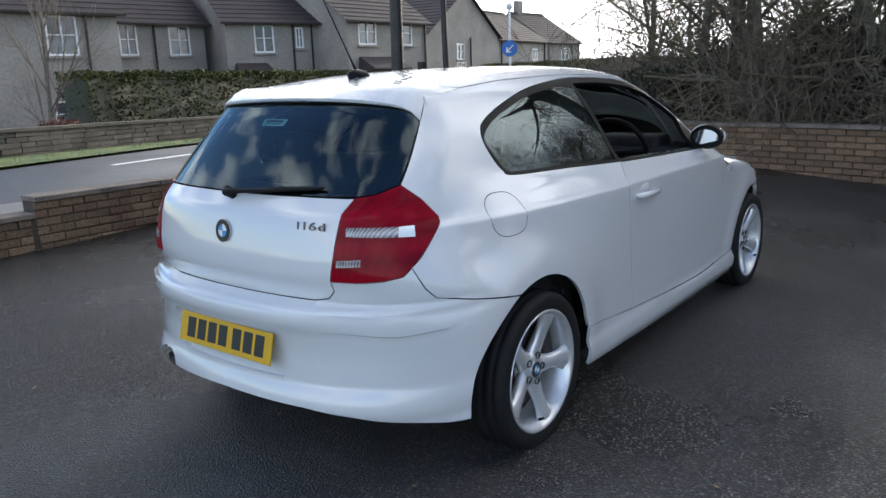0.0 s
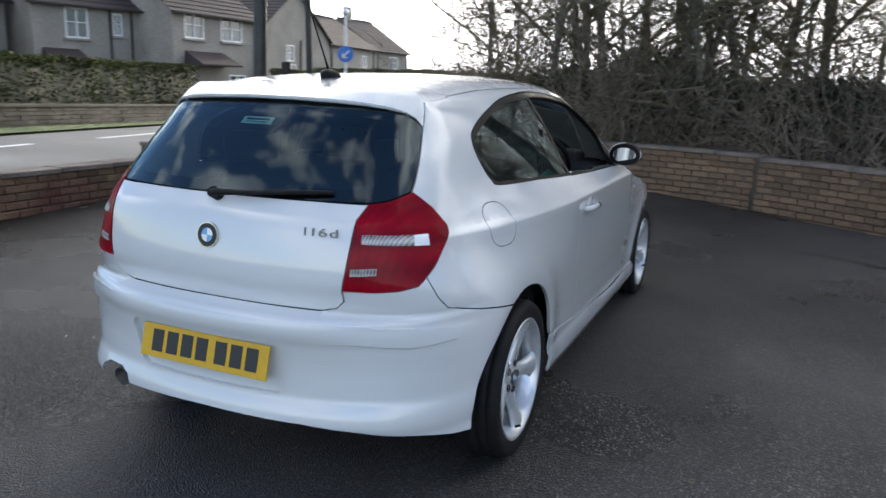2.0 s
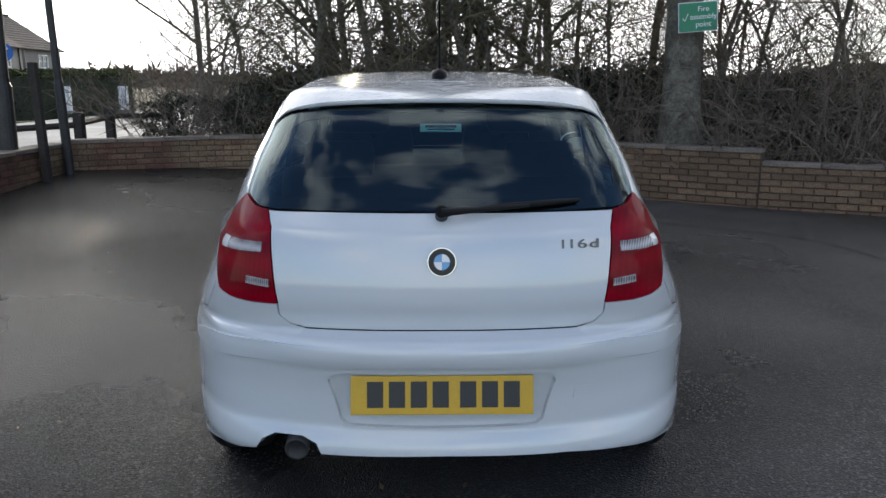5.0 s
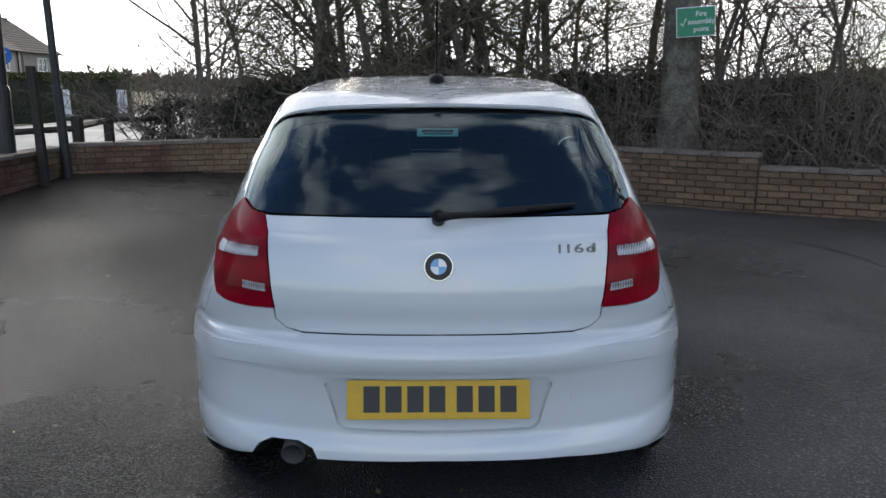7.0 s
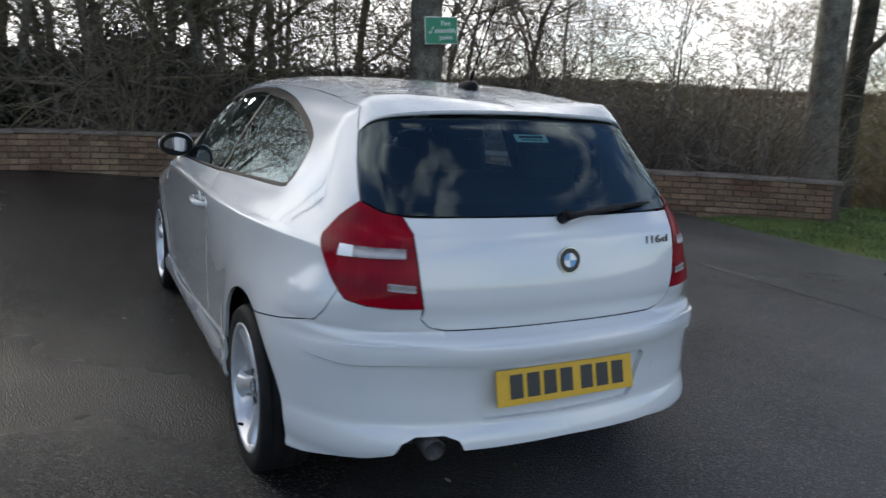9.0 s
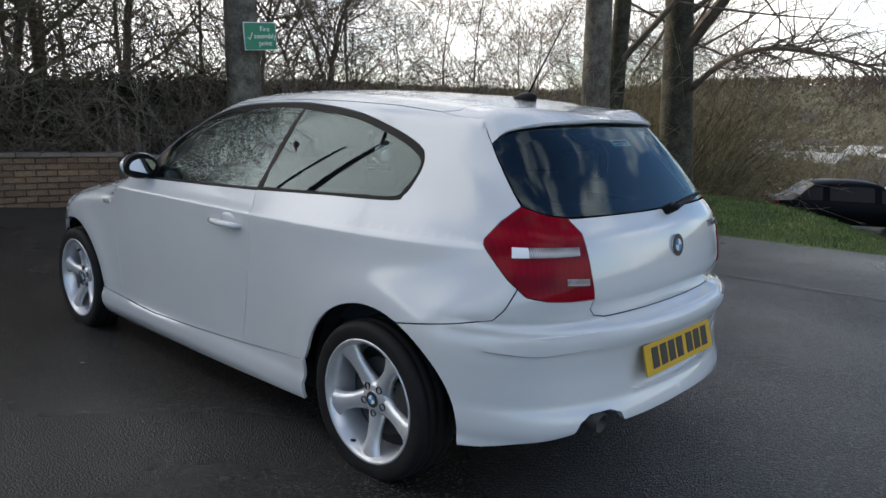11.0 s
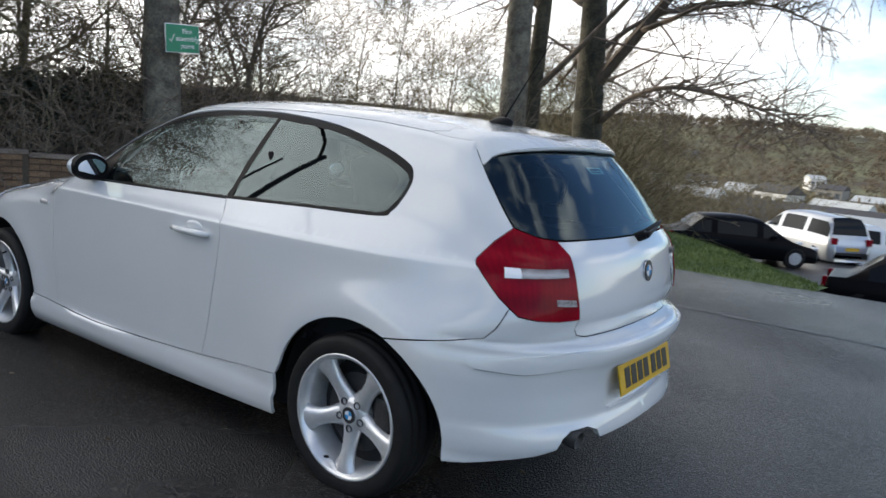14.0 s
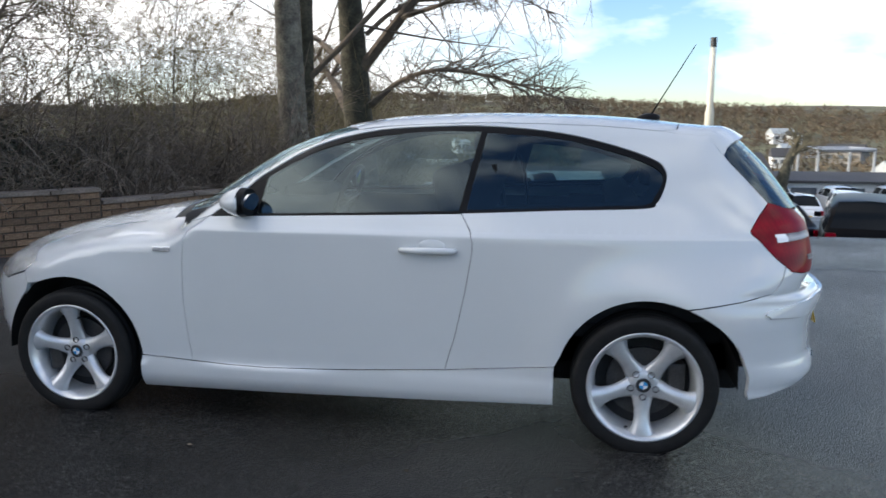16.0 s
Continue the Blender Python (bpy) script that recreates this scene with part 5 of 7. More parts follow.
# ---------------------------------------------------------------- trees and undergrowth
def grow(seed, height, radius, levels=4, kids=(9, 5, 5, 4), spread=55, droop=0.0, clear=.35, bend=.10, lean=(0, 0), up=.25, thin=.62):
    """A bare tree. Gives trunk tubes and branch tubes, each as (vertices, faces)."""
    r = np.random.default_rng(seed)
    trunk, twigs = [], []

    def limb(start, way, length, rad, level):
        n = (9, 6, 5, 4, 3)[level]
        p, d = [start], way / np.linalg.norm(way)
        for k in range(n):
            pull = np.array([0, 0, (up if level else .1) - droop * level * (k / n)])
            d = d + r.normal(0, bend * (1 + .5 * level), 3) + pull * .12 * (1 if level else 0)
            d = d / np.linalg.norm(d)
            p.append(p[-1] + d * length / n)
        p = np.array(p)
        rr = rad * (1 - np.linspace(0, 1, n + 1) * (.70 if level == 0 else .78))
        if level == 0:
            rr[0] *= 1.35
        sides = (14, 7, 5, 3, 3)[level]
        (trunk if level == 0 else twigs).append(tube(p, np.maximum(rr, .0036), sides, False))
        if level + 1 >= levels:
            return
        count = kids[level]
        for k in range(count):
            t = clear + (1 - clear) * (k + r.uniform(0, 1)) / count if level == 0 else r.uniform(.18, 1)
            i = min(int(t * n), n - 1)
            at = p[i] + (p[i + 1] - p[i]) * (t * n - i)
            axis = p[i + 1] - p[i]
            axis = axis / np.linalg.norm(axis)
            side = np.cross(axis, r.normal(0, 1, 3))
            side = side / np.linalg.norm(side)
            a = math.radians(spread * r.uniform(.6, 1.25))
            way2 = axis * math.cos(a) + side * math.sin(a)
            limb(at, way2, length * thin * r.uniform(.65, 1.1) * (1 - .35 * t if level == 0 else .9), max(rr[i] * r.uniform(.38, .6), .004), level + 1)

    limb(np.zeros(3), np.array([lean[0], lean[1], 1.0]), height, radius, 0)
    return gather(trunk), gather(twigs)


def tree(kind_name, label, at, seed, twig="twig", turn=0.0, scale=1.0, bark="bark", **how):
    (tv, tf), (cv, cf) = grow(seed, **how)
    t = thing(kind_name, label, "tree")
    from_arrays("trunk", tv, tf, M[bark], t, smooth=True)
    from_arrays("crown", cv, cf, M[twig], t, "bare twigs and branches")
    t.matrix_world = Matrix.Translation((at[0], at[1], float(lie(at[0], at[1])) - .05)) @ Matrix.Rotation(turn, 4, "Z") @ Matrix.Scale(scale, 4)
    return t


def again(src, at, turn, scale):
    return copy_thing(src, Matrix.Translation((at[0], at[1], float(lie(at[0], at[1])) - .05)) @ Matrix.Rotation(turn, 4, "Z") @ Matrix.Scale(scale, 4))


# the tree with the sign, the pair of trees and the mossy tree beyond the grass bank
tree("tree", "tall grey-barked bare tree behind the brick wall", (3.30, 7.30), 11, height=12, radius=.265, clear=.34, kids=(9, 6, 5, 4), bend=.03)
tree("tree", "tall straight grey trunk with bare branches", (9.50, 5.55), 12, height=13, radius=.285, clear=.20, kids=(11, 6, 5, 4), bend=.012)
tree("tree", "slender dark trunk growing close beside another", (10.15, 5.62), 13, bark="bark_dark", height=11, radius=.20, clear=.22, kids=(9, 5, 5, 4), bend=.008)
mossy = tree("tree", "mossy bare tree with a long low branch", (11.2, 4.70), 16, "twig", bark="bark_dark", height=12, radius=.35, clear=.17, kids=(13, 7, 6, 5), bend=.03, spread=68, thin=.62)

# the long low branches reaching out over the bank
br = np.random.default_rng(21)
for start, mids, rad in (((11.2, 4.6, 1.75), [(11.0, 3.9, 2.25), (10.7, 3.1, 2.45), (10.5, 2.2, 2.35), (10.4, 1.3, 2.1), (10.4, .5, 1.8)], .062),
                         ((11.1, 4.6, 3.2), [(11.3, 4.0, 3.7), (11.8, 3.0, 4.1), (12.2, 1.9, 4.1), (12.5, .9, 3.7)], .055),
                         ((11.1, 4.7, 4.6), [(11.0, 3.6, 5.2), (11.4, 2.4, 5.4), (11.6, 1.2, 5.1), (11.8, .2, 4.5)], .05)):
    boughs = []
    line = soft_line([start] + mids, 6)
    boughs.append(tube(line, np.linspace(rad, .012, len(line)), 7, False))
    for k in range(5, len(line) - 1):
        for _ in range(4):
            d = np.array([br.normal(0, .5), br.normal(-.5, .6), br.normal(.1, .6)])
            d /= np.linalg.norm(d)
            p = [line[k]]
            ln = br.uniform(.5, 1.5)
            for j in range(5):
                d = d + br.normal(0, .22, 3) + np.array([0, 0, -.05])
                d /= np.linalg.norm(d)
                p.append(p[-1] + d * ln / 5)
            boughs.append(tube(p, np.linspace(.014, .004, 6), 4, False))
            for q in p[1:-1]:
                for _ in range(2):
                    e = d + br.normal(0, .7, 3)
                    e /= np.linalg.norm(e)
                    boughs.append(tube([q, q + e * .2, q + e * .38 + np.array([0, 0, -.03])], [.006, .004, .003], 3, False))
    v, f = gather(boughs)
    from_arrays("bough", v, f, M["twig"], mossy).matrix_basis = mossy.matrix_world.inverted()

# bare trees behind the front wall and further off
a = tree("tree", "bare spreading tree with fine twigs", (-6.5, 19), 31, height=8.0, radius=.10, clear=.12, kids=(13, 7, 5, 4), spread=62, bend=.05)
b = tree("tree", "bare tree with hanging mossy twigs behind the wall", (.35, 9.9), 32, "twig_dark", height=7.5, radius=.075, clear=.10, kids=(17, 10, 9, 5), spread=75, droop=.9, bend=.06)
c = tree("tree", "dense bare thicket tree", (6.3, 9.6), 33, height=6.6, radius=.055, clear=.06, kids=(14, 9, 7, 4), spread=58, bend=.12)
d = tree("tree", "young bare tree with upright twigs", (13.0, 9.5), 34, "twig_green", height=4.8, radius=.035, clear=.03, kids=(16, 9, 7, 4), spread=48, bend=.12)
for src, spots in ((a, [(-2.2, 13.5, 1, .9), (2.2, 12.0, 2, .95), (-9.5, 30, 3, 1.1), (5, 15, 4, 1.1), (-3.5, 24, .4, 1.0)]),
                   (b, [(-1.5, 10.4, 4.4, .95), (-.7, 11.8, 1.9, 1.1), (-2.4, 12.2, .4, .85), (.2, 11.0, 3.1, 1.15), (-1.6, 10.6, 4.0, .9), (.9, 12.4, 1.2, 1.1), (-1.9, 9.5, 5.2, 1.0), (-.9, 9.3, 2.3, 1.05), (.1, 9.7, .9, 1.1), (1.0, 9.9, 3.6, 1.0), (.6, 9.2, 2.9, 1.0), (1.5, 11.2, 5.0, 1.05)]),
                   (c, [(4.6, 10.2, 1, 1.0), (-3.4, 11.6, 4, .8), (3.2, 14.6, 2.5, 1.2), (-.6, 15.2, 3.3, 1.0), (5.2, 8.4, 4.4, .62), (4.3, 9.1, .4, .85), (5.5, 10.5, 1.8, .95), (6.7, 9.4, 2.9, .8), (7.6, 10.7, 3.9, .9), (-5.2, 15.5, 1.2, .75), (-7.2, 24.5, 2.2, .8)]),
                   (d, [(7.6, 6.9, 1, .75), (14.5, 7.4, 3, 1.0), (16.5, 6.2, 4, .95), (18.2, 8.6, .5, 1.1), (14.8, 11, 1.6, 1.1), (20.5, 7.2, 2.6, .9), (6.2, 7.3, 3.6, .6), (16.8, 10.2, 4.6, 1.0), (1.8, 10.0, .2, 1.0), (3.0, 10.8, 1.2, 1.15), (4.2, 9.2, 2.2, .95), (5.6, 10.9, 3.2, 1.2), (.2, 11.4, .9, 1.2), (-1.0, 12.2, 1.7, 1.1), (-2.4, 10.9, 2.8, .9), (13.2, 13, .7, 1.3), (9.2, 12.4, 1.3, 1.3), (6.0, 13.2, 2.6, 1.4), (2.4, 13.8, 3.5, 1.4), (17.5, 13.5, 5.5, 1.3), (22.5, 11, .1, 1.2), (24.5, 14, 1.1, 1.4)])):
    for x, y, turn, s in spots:
        again(src, (x, y), turn, s)
# bare shrub tree by the garden wall
tree("tree", "slim bare garden tree with upright stems", (-15.9, 6.1), 35, height=4.6, radius=.06, clear=.02, kids=(14, 6, 4, 3), spread=26, bend=.04)


def evergreen(name, label, at, size, count, mat, seed, leaf=.05, group="", flat=0.0, kind=""):
    """A shrub or hedge of many small leaves round hidden stems, denser towards its skin."""
    r = np.random.default_rng(seed)
    lx, ly, lz = size
    u = r.normal(0, 1, (count, 3))
    u /= np.linalg.norm(u, axis=1, keepdims=True)
    if flat:
        u = np.sign(u) * np.abs(u) ** flat
        u /= np.abs(u).max(1, keepdims=True) ** .92 * np.linalg.norm(u, axis=1, keepdims=True) ** .08
    rad = r.uniform(.55, 1.0, count) ** .5 * (1 + .16 * np.sin(u[:, 0] * 7 + seed) * np.sin(u[:, 1] * 9) + .1 * np.sin(u[:, 2] * 11 + u[:, 0] * 5))
    p = u * rad[:, None] * (lx, ly, lz) + (0, 0, lz)
    p = p[p[:, 2] > .02]
    n = len(p)
    a, b2 = r.normal(0, 1, (n, 3)), r.normal(0, 1, (n, 3))
    a /= np.linalg.norm(a, axis=1, keepdims=True)
    b2 = np.cross(a, b2)
    b2 /= np.linalg.norm(b2, axis=1, keepdims=True)
    s = leaf * r.uniform(.6, 1.3, n)[:, None]
    v = np.stack([p - a * s, p + b2 * s * .42, p + a * s, p - b2 * s * .42], 1).reshape(-1, 3)
    t = thing(name, label, "shrub" if "hedge" not in name else "hedge", Matrix.Translation((at[0], at[1], float(lie(at[0], at[1])) - .05)), group, kind)
    stems = []
    for k in range(9):
        q = r.normal(0, .35, 2) * (lx, ly)
        stems.append(tube([(q[0] * .3, q[1] * .3, 0), (q[0] * .7, q[1] * .7, lz * .8), (q[0], q[1], lz * 1.6)], [.03, .02, .008], 5, False))
    sv, sf = gather(stems)
    from_arrays("woody_core", sv, sf, M["bark"], t)
    from_arrays("leaves", v, np.arange(4 * n).reshape(-1, 4), mat, t)
    return t


e1 = evergreen("evergreen_shrub", "dark overgrown evergreen shrub behind the wall", (.6, 9.4), (1.5, 1.0, .80), 7000, M["ever"], 41, .055)
e2 = evergreen("evergreen_shrub", "dark ivy-covered evergreen mass", (2.4, 8.9), (1.3, .9, .85), 7000, M["ever"], 42, .05)
for src, spots in ((e1, [(.6, 10.4, 2.4, .95), (-1.2, 9.9, .6, .95), (-2.7, 9.6, 1.9, .75), (4.6, 8.1, 3.0, .9), (6.2, 7.9, 2.2, .8), (1.0, 11.6, .5, .9), (-4.2, 10.4, .3, .6)]),
                   (e2, [(-.2, 10.6, 1.1, 1.15), (3.6, 9.8, 2.7, 1.1), (5.9, 9.8, .7, 1.0), (7.6, 8.6, 3.9, .75), (2.6, 11.4, 5.1, .95), (7.5, 11.6, 1.9, 1.1), (-2.2, 11.8, 2.9, .9)])):
    for x, y, turn, s in spots:
        again(src, (x, y), turn, s)

# undergrowth: stems and brambles behind the wall and on the bank
r = np.random.default_rng(51)


def thicket(name, label, spots, tall, mat, per):
    out = []
    for x, y in spots:
        z = float(lie(x, y)) - .03
        reach = 1.0 + .45 * math.sin(x * 1.9 + .7 * y) * math.sin(y * 1.3 - .4 * x) + r.uniform(-.2, .3)
        for _ in range(per):
            d = np.array([r.normal(0, .38), r.normal(0, .38), 1.0])
            h = tall * reach * r.uniform(.4, 1.1)
            p = [np.array([x + r.normal(0, .12), y + r.normal(0, .12), z])]
            for j in range(5):
                d = d + r.normal(0, .16, 3) + np.array([0, 0, -.05 * j])
                d /= np.linalg.norm(d)
                p.append(p[-1] + d * h / 5)
            out.append(tube(p, np.linspace(.011, .003, 6), 3, False))
            for q in p[2:]:
                for _ in range(2):
                    e = d + r.normal(0, .6, 3)
                    e /= np.linalg.norm(e)
                    l = r.uniform(.15, .5)
                    out.append(tube([q, q + e * l * .5, q + e * l + (0, 0, -.03)], [.005, .004, .0025], 3, False))
    v, f = gather(out)
    return tagged(from_arrays(name, v, f, M[mat]), label, "undergrowth", kind="stuff")


spots = []
for _ in range(420):
    i = r.integers(0, len(WALL_LINE))
    x, y = WALL_LINE[i]
    k = r.uniform(.45, 3.4)
    if x < -1.7 and r.random() < .72:
        continue
    spots.append((x + k * .35 + r.normal(0, .2), y + k))
thicket("undergrowth", "bare brown stems and brambles behind the wall", spots, 1.9, "twig", 6)
spots = [(r.uniform(8.5, 24), r.uniform(5.2, 13)) for _ in range(260)]
thicket("bank_undergrowth", "yellow-green bare stems below the trees", [(x, y) for x, y in spots if y > (4.3 if x < 14 else 6.2) + .12 * (x - 8)], 2.3, "twig_green", 6)
spots = []
for _ in range(200):
    x = r.uniform(12.2, 22)
    spots.append((x, 4.5 + .42 * (x - 12.2) + abs(r.normal(0, 1.0))))
thicket("bank_scrub", "tall yellow-brown bare scrub beyond the grass bank", spots, 4.2, "twig_green", 11)
spots = [(r.uniform(29, 34), r.uniform(4.0, 12)) for _ in range(90)]
thicket("far_scrub", "brown bare scrub beyond the parked saloon", spots, 5.0, "twig_green", 9)
spots = [(r.uniform(-12, 2), r.uniform(22, 34)) for _ in range(120)]
thicket("roadside_scrub", "brown bare scrub beyond the road", spots, 2.6, "twig", 6)

# ---------------------------------------------------------------- sign on the tree
sign = thing("assembly_sign", "green and white sign fixed to a tree trunk", "sign", Matrix.Translation((3.325, 6.985, 2.235)) @ Matrix.Rotation(radians(-5), 4, "Z") @ Matrix.Rotation(radians(-4), 4, "Y"))
part("sign_panel", box(bmesh.new(), (.485, .012, .365), bevel=.006), M["white"], sign, "white sign edge")
part("sign_face", box(bmesh.new(), (.465, .004, .345), (0, -.008, 0)), M["sign_green"], sign, "green sign face")
flatup = Matrix.Rotation(math.pi / 2, 4, "X")
for word, z in (("Fire", .092), ("assembly", .0), ("point", -.092)):
    lettering("sign_word", word, .092, Matrix.Translation((.065, -.0115, z)) @ flatup, M["white"], sign, .001)
v, f = tube([(-.190, -.012, -.01), (-.165, -.012, -.045), (-.122, -.012, .045)], .008, 6)
from_arrays("tick", v, f, M["white"], sign)

# ---------------------------------------------------------------- poles, posts and fence at the corner
def pole(name, label, x, y, r, top, mat, tilt=0.0, cat="pole"):
    t = thing(name, label, cat, Matrix.Translation((x, y, float(lie(x, y)) - .1)) @ Matrix.Rotation(tilt, 4, "Y"))
    v, f = tube([(0, 0, 0), (0, 0, 1.2), (0, 0, 1.25), (0, 0, top)], [r * 1.25, r * 1.25, r, r * .8], 16)
    from_arrays("shaft", v, f, mat, t, smooth=False)
    return t


lampa = pole("street_lamp", "dark steel street lamp column behind the wall", -4.80, 5.72, .085, 6.5, M["steel"], .02, "street lamp")
v, f = lathe([(.0, -.02), (.13, -.02), (.13, .02), (.0, .02)], 24)
ob = from_arrays("round_box", v, f, M["steel"], lampa)
ob.matrix_basis = Matrix.Translation((.10, 0, 2.55))
v, f = tube([(0, 0, 6.3), (.5, 0, 6.7), (1.1, 0, 6.75)], .04, 8)
arm = from_arrays("lamp_arm", v, f, M["steel"], lampa)
part("lamp_head", box(bmesh.new(), (.45, .16, .10), (1.25, 0, 6.75), bevel=.03), M["steel"], arm)
pole("pole", "thin leaning dark pole in front of the wall corner", -4.50, 6.50, .044, 6.0, M["steel"], -.020)
stub = thing("timber_post", "dark square timber post by the wall", "post", Matrix.Translation((-4.50, 5.95, .15)) @ Matrix.Rotation(-.02, 4, "Y"))
part("post_shaft", box(bmesh.new(), (.085, .085, 1.55), (0, 0, .72), bevel=.008), M["wood_dark"], stub)

fence = thing("rail_fence", "weathered grey timber post and rail fence", "fence")
for x, y, top in ((-4.72, 7.35, 1.02), (-4.90, 8.75, 1.04), (-4.6, 10.6, 1.0)):
    part("post", box(bmesh.new(), (.12, .12, .95), (x, y, top - .45), bevel=.015), M["wood_dark"], fence)
for p, q in (((-4.72, 7.35, .90), (-4.90, 8.75, .93)), ((-4.90, 8.75, .93), (-4.6, 10.6, .90)), ((-6.4, 6.2, .80), (-4.72, 7.35, .88))):
    v, f = tube([p, q], .045, 6)
    from_arrays("rail", v, f, M["wood_dark"], fence)

# keep-left sign and traffic island posts
kl = thing("keep_left_sign", "blue round arrow sign on a white post", "road sign", Matrix.Translation((-16.0, 26.2, .36)) @ Matrix.Rotation(radians(30), 4, "Z"))
v, f = tube([(0, 0, 0), (0, 0, 3.9)], .055, 10)
from_arrays("post", v, f, M["white"], kl)
bm = bmesh.new()
bmesh.ops.create_uvsphere(bm, u_segments=16, v_segments=10, radius=.15, matrix=Matrix.Translation((0, 0, 4.0)))
part("globe", bm, M["white"], kl, "white globe", smooth=True)
bm = bmesh.new()
disc(bm, .34, .03, Matrix.Translation((0, -.08, 2.25)) @ Matrix.Rotation(math.pi / 2, 4, "X"), 32)
face = part("disc", bm, M["blue_sign"], kl, "blue disc")
v, f = tube([(.16, -.105, 2.40), (-.10, -.105, 2.14)], .03, 4)
from_arrays("arrow_shaft", v, f, M["white"], face)
for q in ((.06, 2.10), (-.12, 2.30)):
    v, f = tube([(-.14, -.105, 2.10), (q[0], -.105, q[1])], .03, 4)
    from_arrays("arrow_head", v, f, M["white"], face)
for x, y in ((-10.5, 15.6), (-13.6, 25.7), (-12.0, 27.0)):
    bol = thing("bollard", "pale plastic traffic bollard on the island", "bollard", Matrix.Translation((x, y, .36)), "traffic bollards")
    part("shell", box(bmesh.new(), (.34, .22, 1.0), (0, 0, .5), bevel=.05), M["white"], bol, smooth=False)
    part("base", box(bmesh.new(), (.44, .32, .12), (0, 0, .06), bevel=.02), M["kerb"], bol)

# ---------------------------------------------------------------- houses over the road
def casement(parent, x, z, w, h, bars=2):
    """A white window set in the facade (the facade lies in y = 0 and faces -y)."""
    win = new("window")
    win.parent = parent
    win.matrix_basis = Matrix.Translation((x, 0, z))
    part("pane", box(bmesh.new(), (w - .06, .02, h - .06), (0, .06, 0)), M["pane"], win)
    fr = bmesh.new()
    for sx in (-1, 1):
        box(fr, (.07, .09, h), (sx * (w / 2 - .035), .03, 0))
    for sz in (-1, 1):
        box(fr, (w - .14, .09, .07), (0, .03, sz * (h / 2 - .035)))
    for k in range(1, bars):
        box(fr, (.06, .07, h - .14), (-w / 2 + w * k / bars, .03, 0))
    for k in range(bars):
        box(fr, (w / bars - .08, .04, .03), (-w / 2 + w * (k + .5) / bars, .035, .03))
    part("window_frame", fr, M["upvc"], win, "white window frame")
    part("sill", box(bmesh.new(), (w + .16, .14, .09), (0, -.05, -h / 2 - .05)), M["stone_far"], win)
    return win


def gable_roof(parent, w, depth, eave, rise, over=.25, along=True):
    """Tiled roof whose ridge runs along the facade (or from front to back); courses of tiles as steps."""
    v, f = [], []
    n = 14
    if along:
        for s, y0 in ((1, -over), (-1, depth + over)):
            for k in range(n):
                a, b = k / n, (k + 1) / n
                for t, lift in ((a, .035), (b, .0)):
                    y = y0 + (depth / 2 - y0) * t
                    z = eave - .12 + (rise + .12) * t + lift
                    v += [(-w / 2 - over, y, z), (w / 2 + over, y, z)]
                i = len(v) - 4
                f += [(i, i + 1, i + 3, i + 2)] + ([(i - 2, i - 1, i + 1, i)] if k else [])
        vv, ff = np.array(v), f
    else:
        for s in (-1, 1):
            for k in range(n):
                a, b = k / n, (k + 1) / n
                for t, lift in ((a, .035), (b, .0)):
                    x = s * (w / 2 + over) * (1 - t)
                    z = eave - .12 + (rise + .12) * t + lift
                    v += [(x, -over, z), (x, depth + over, z)]
                i = len(v) - 4
                f += [(i, i + 1, i + 3, i + 2)] + ([(i - 2, i - 1, i + 1, i)] if k else [])
        vv, ff = np.array(v), f
    roof = from_arrays("roof", vv, ff, M["tiles"], parent, "brown tiled roof")
    if along:
        part("ridge", box(bmesh.new(), (w + 2 * over, .22, .12), (0, depth / 2, eave + rise + .02), bevel=.03), M["tiles"], roof)
        part("gutter", box(bmesh.new(), (w + 2 * over, .11, .09), (0, -over - .02, eave - .13)), M["wood_dark"], roof, "dark gutter")
    return roof


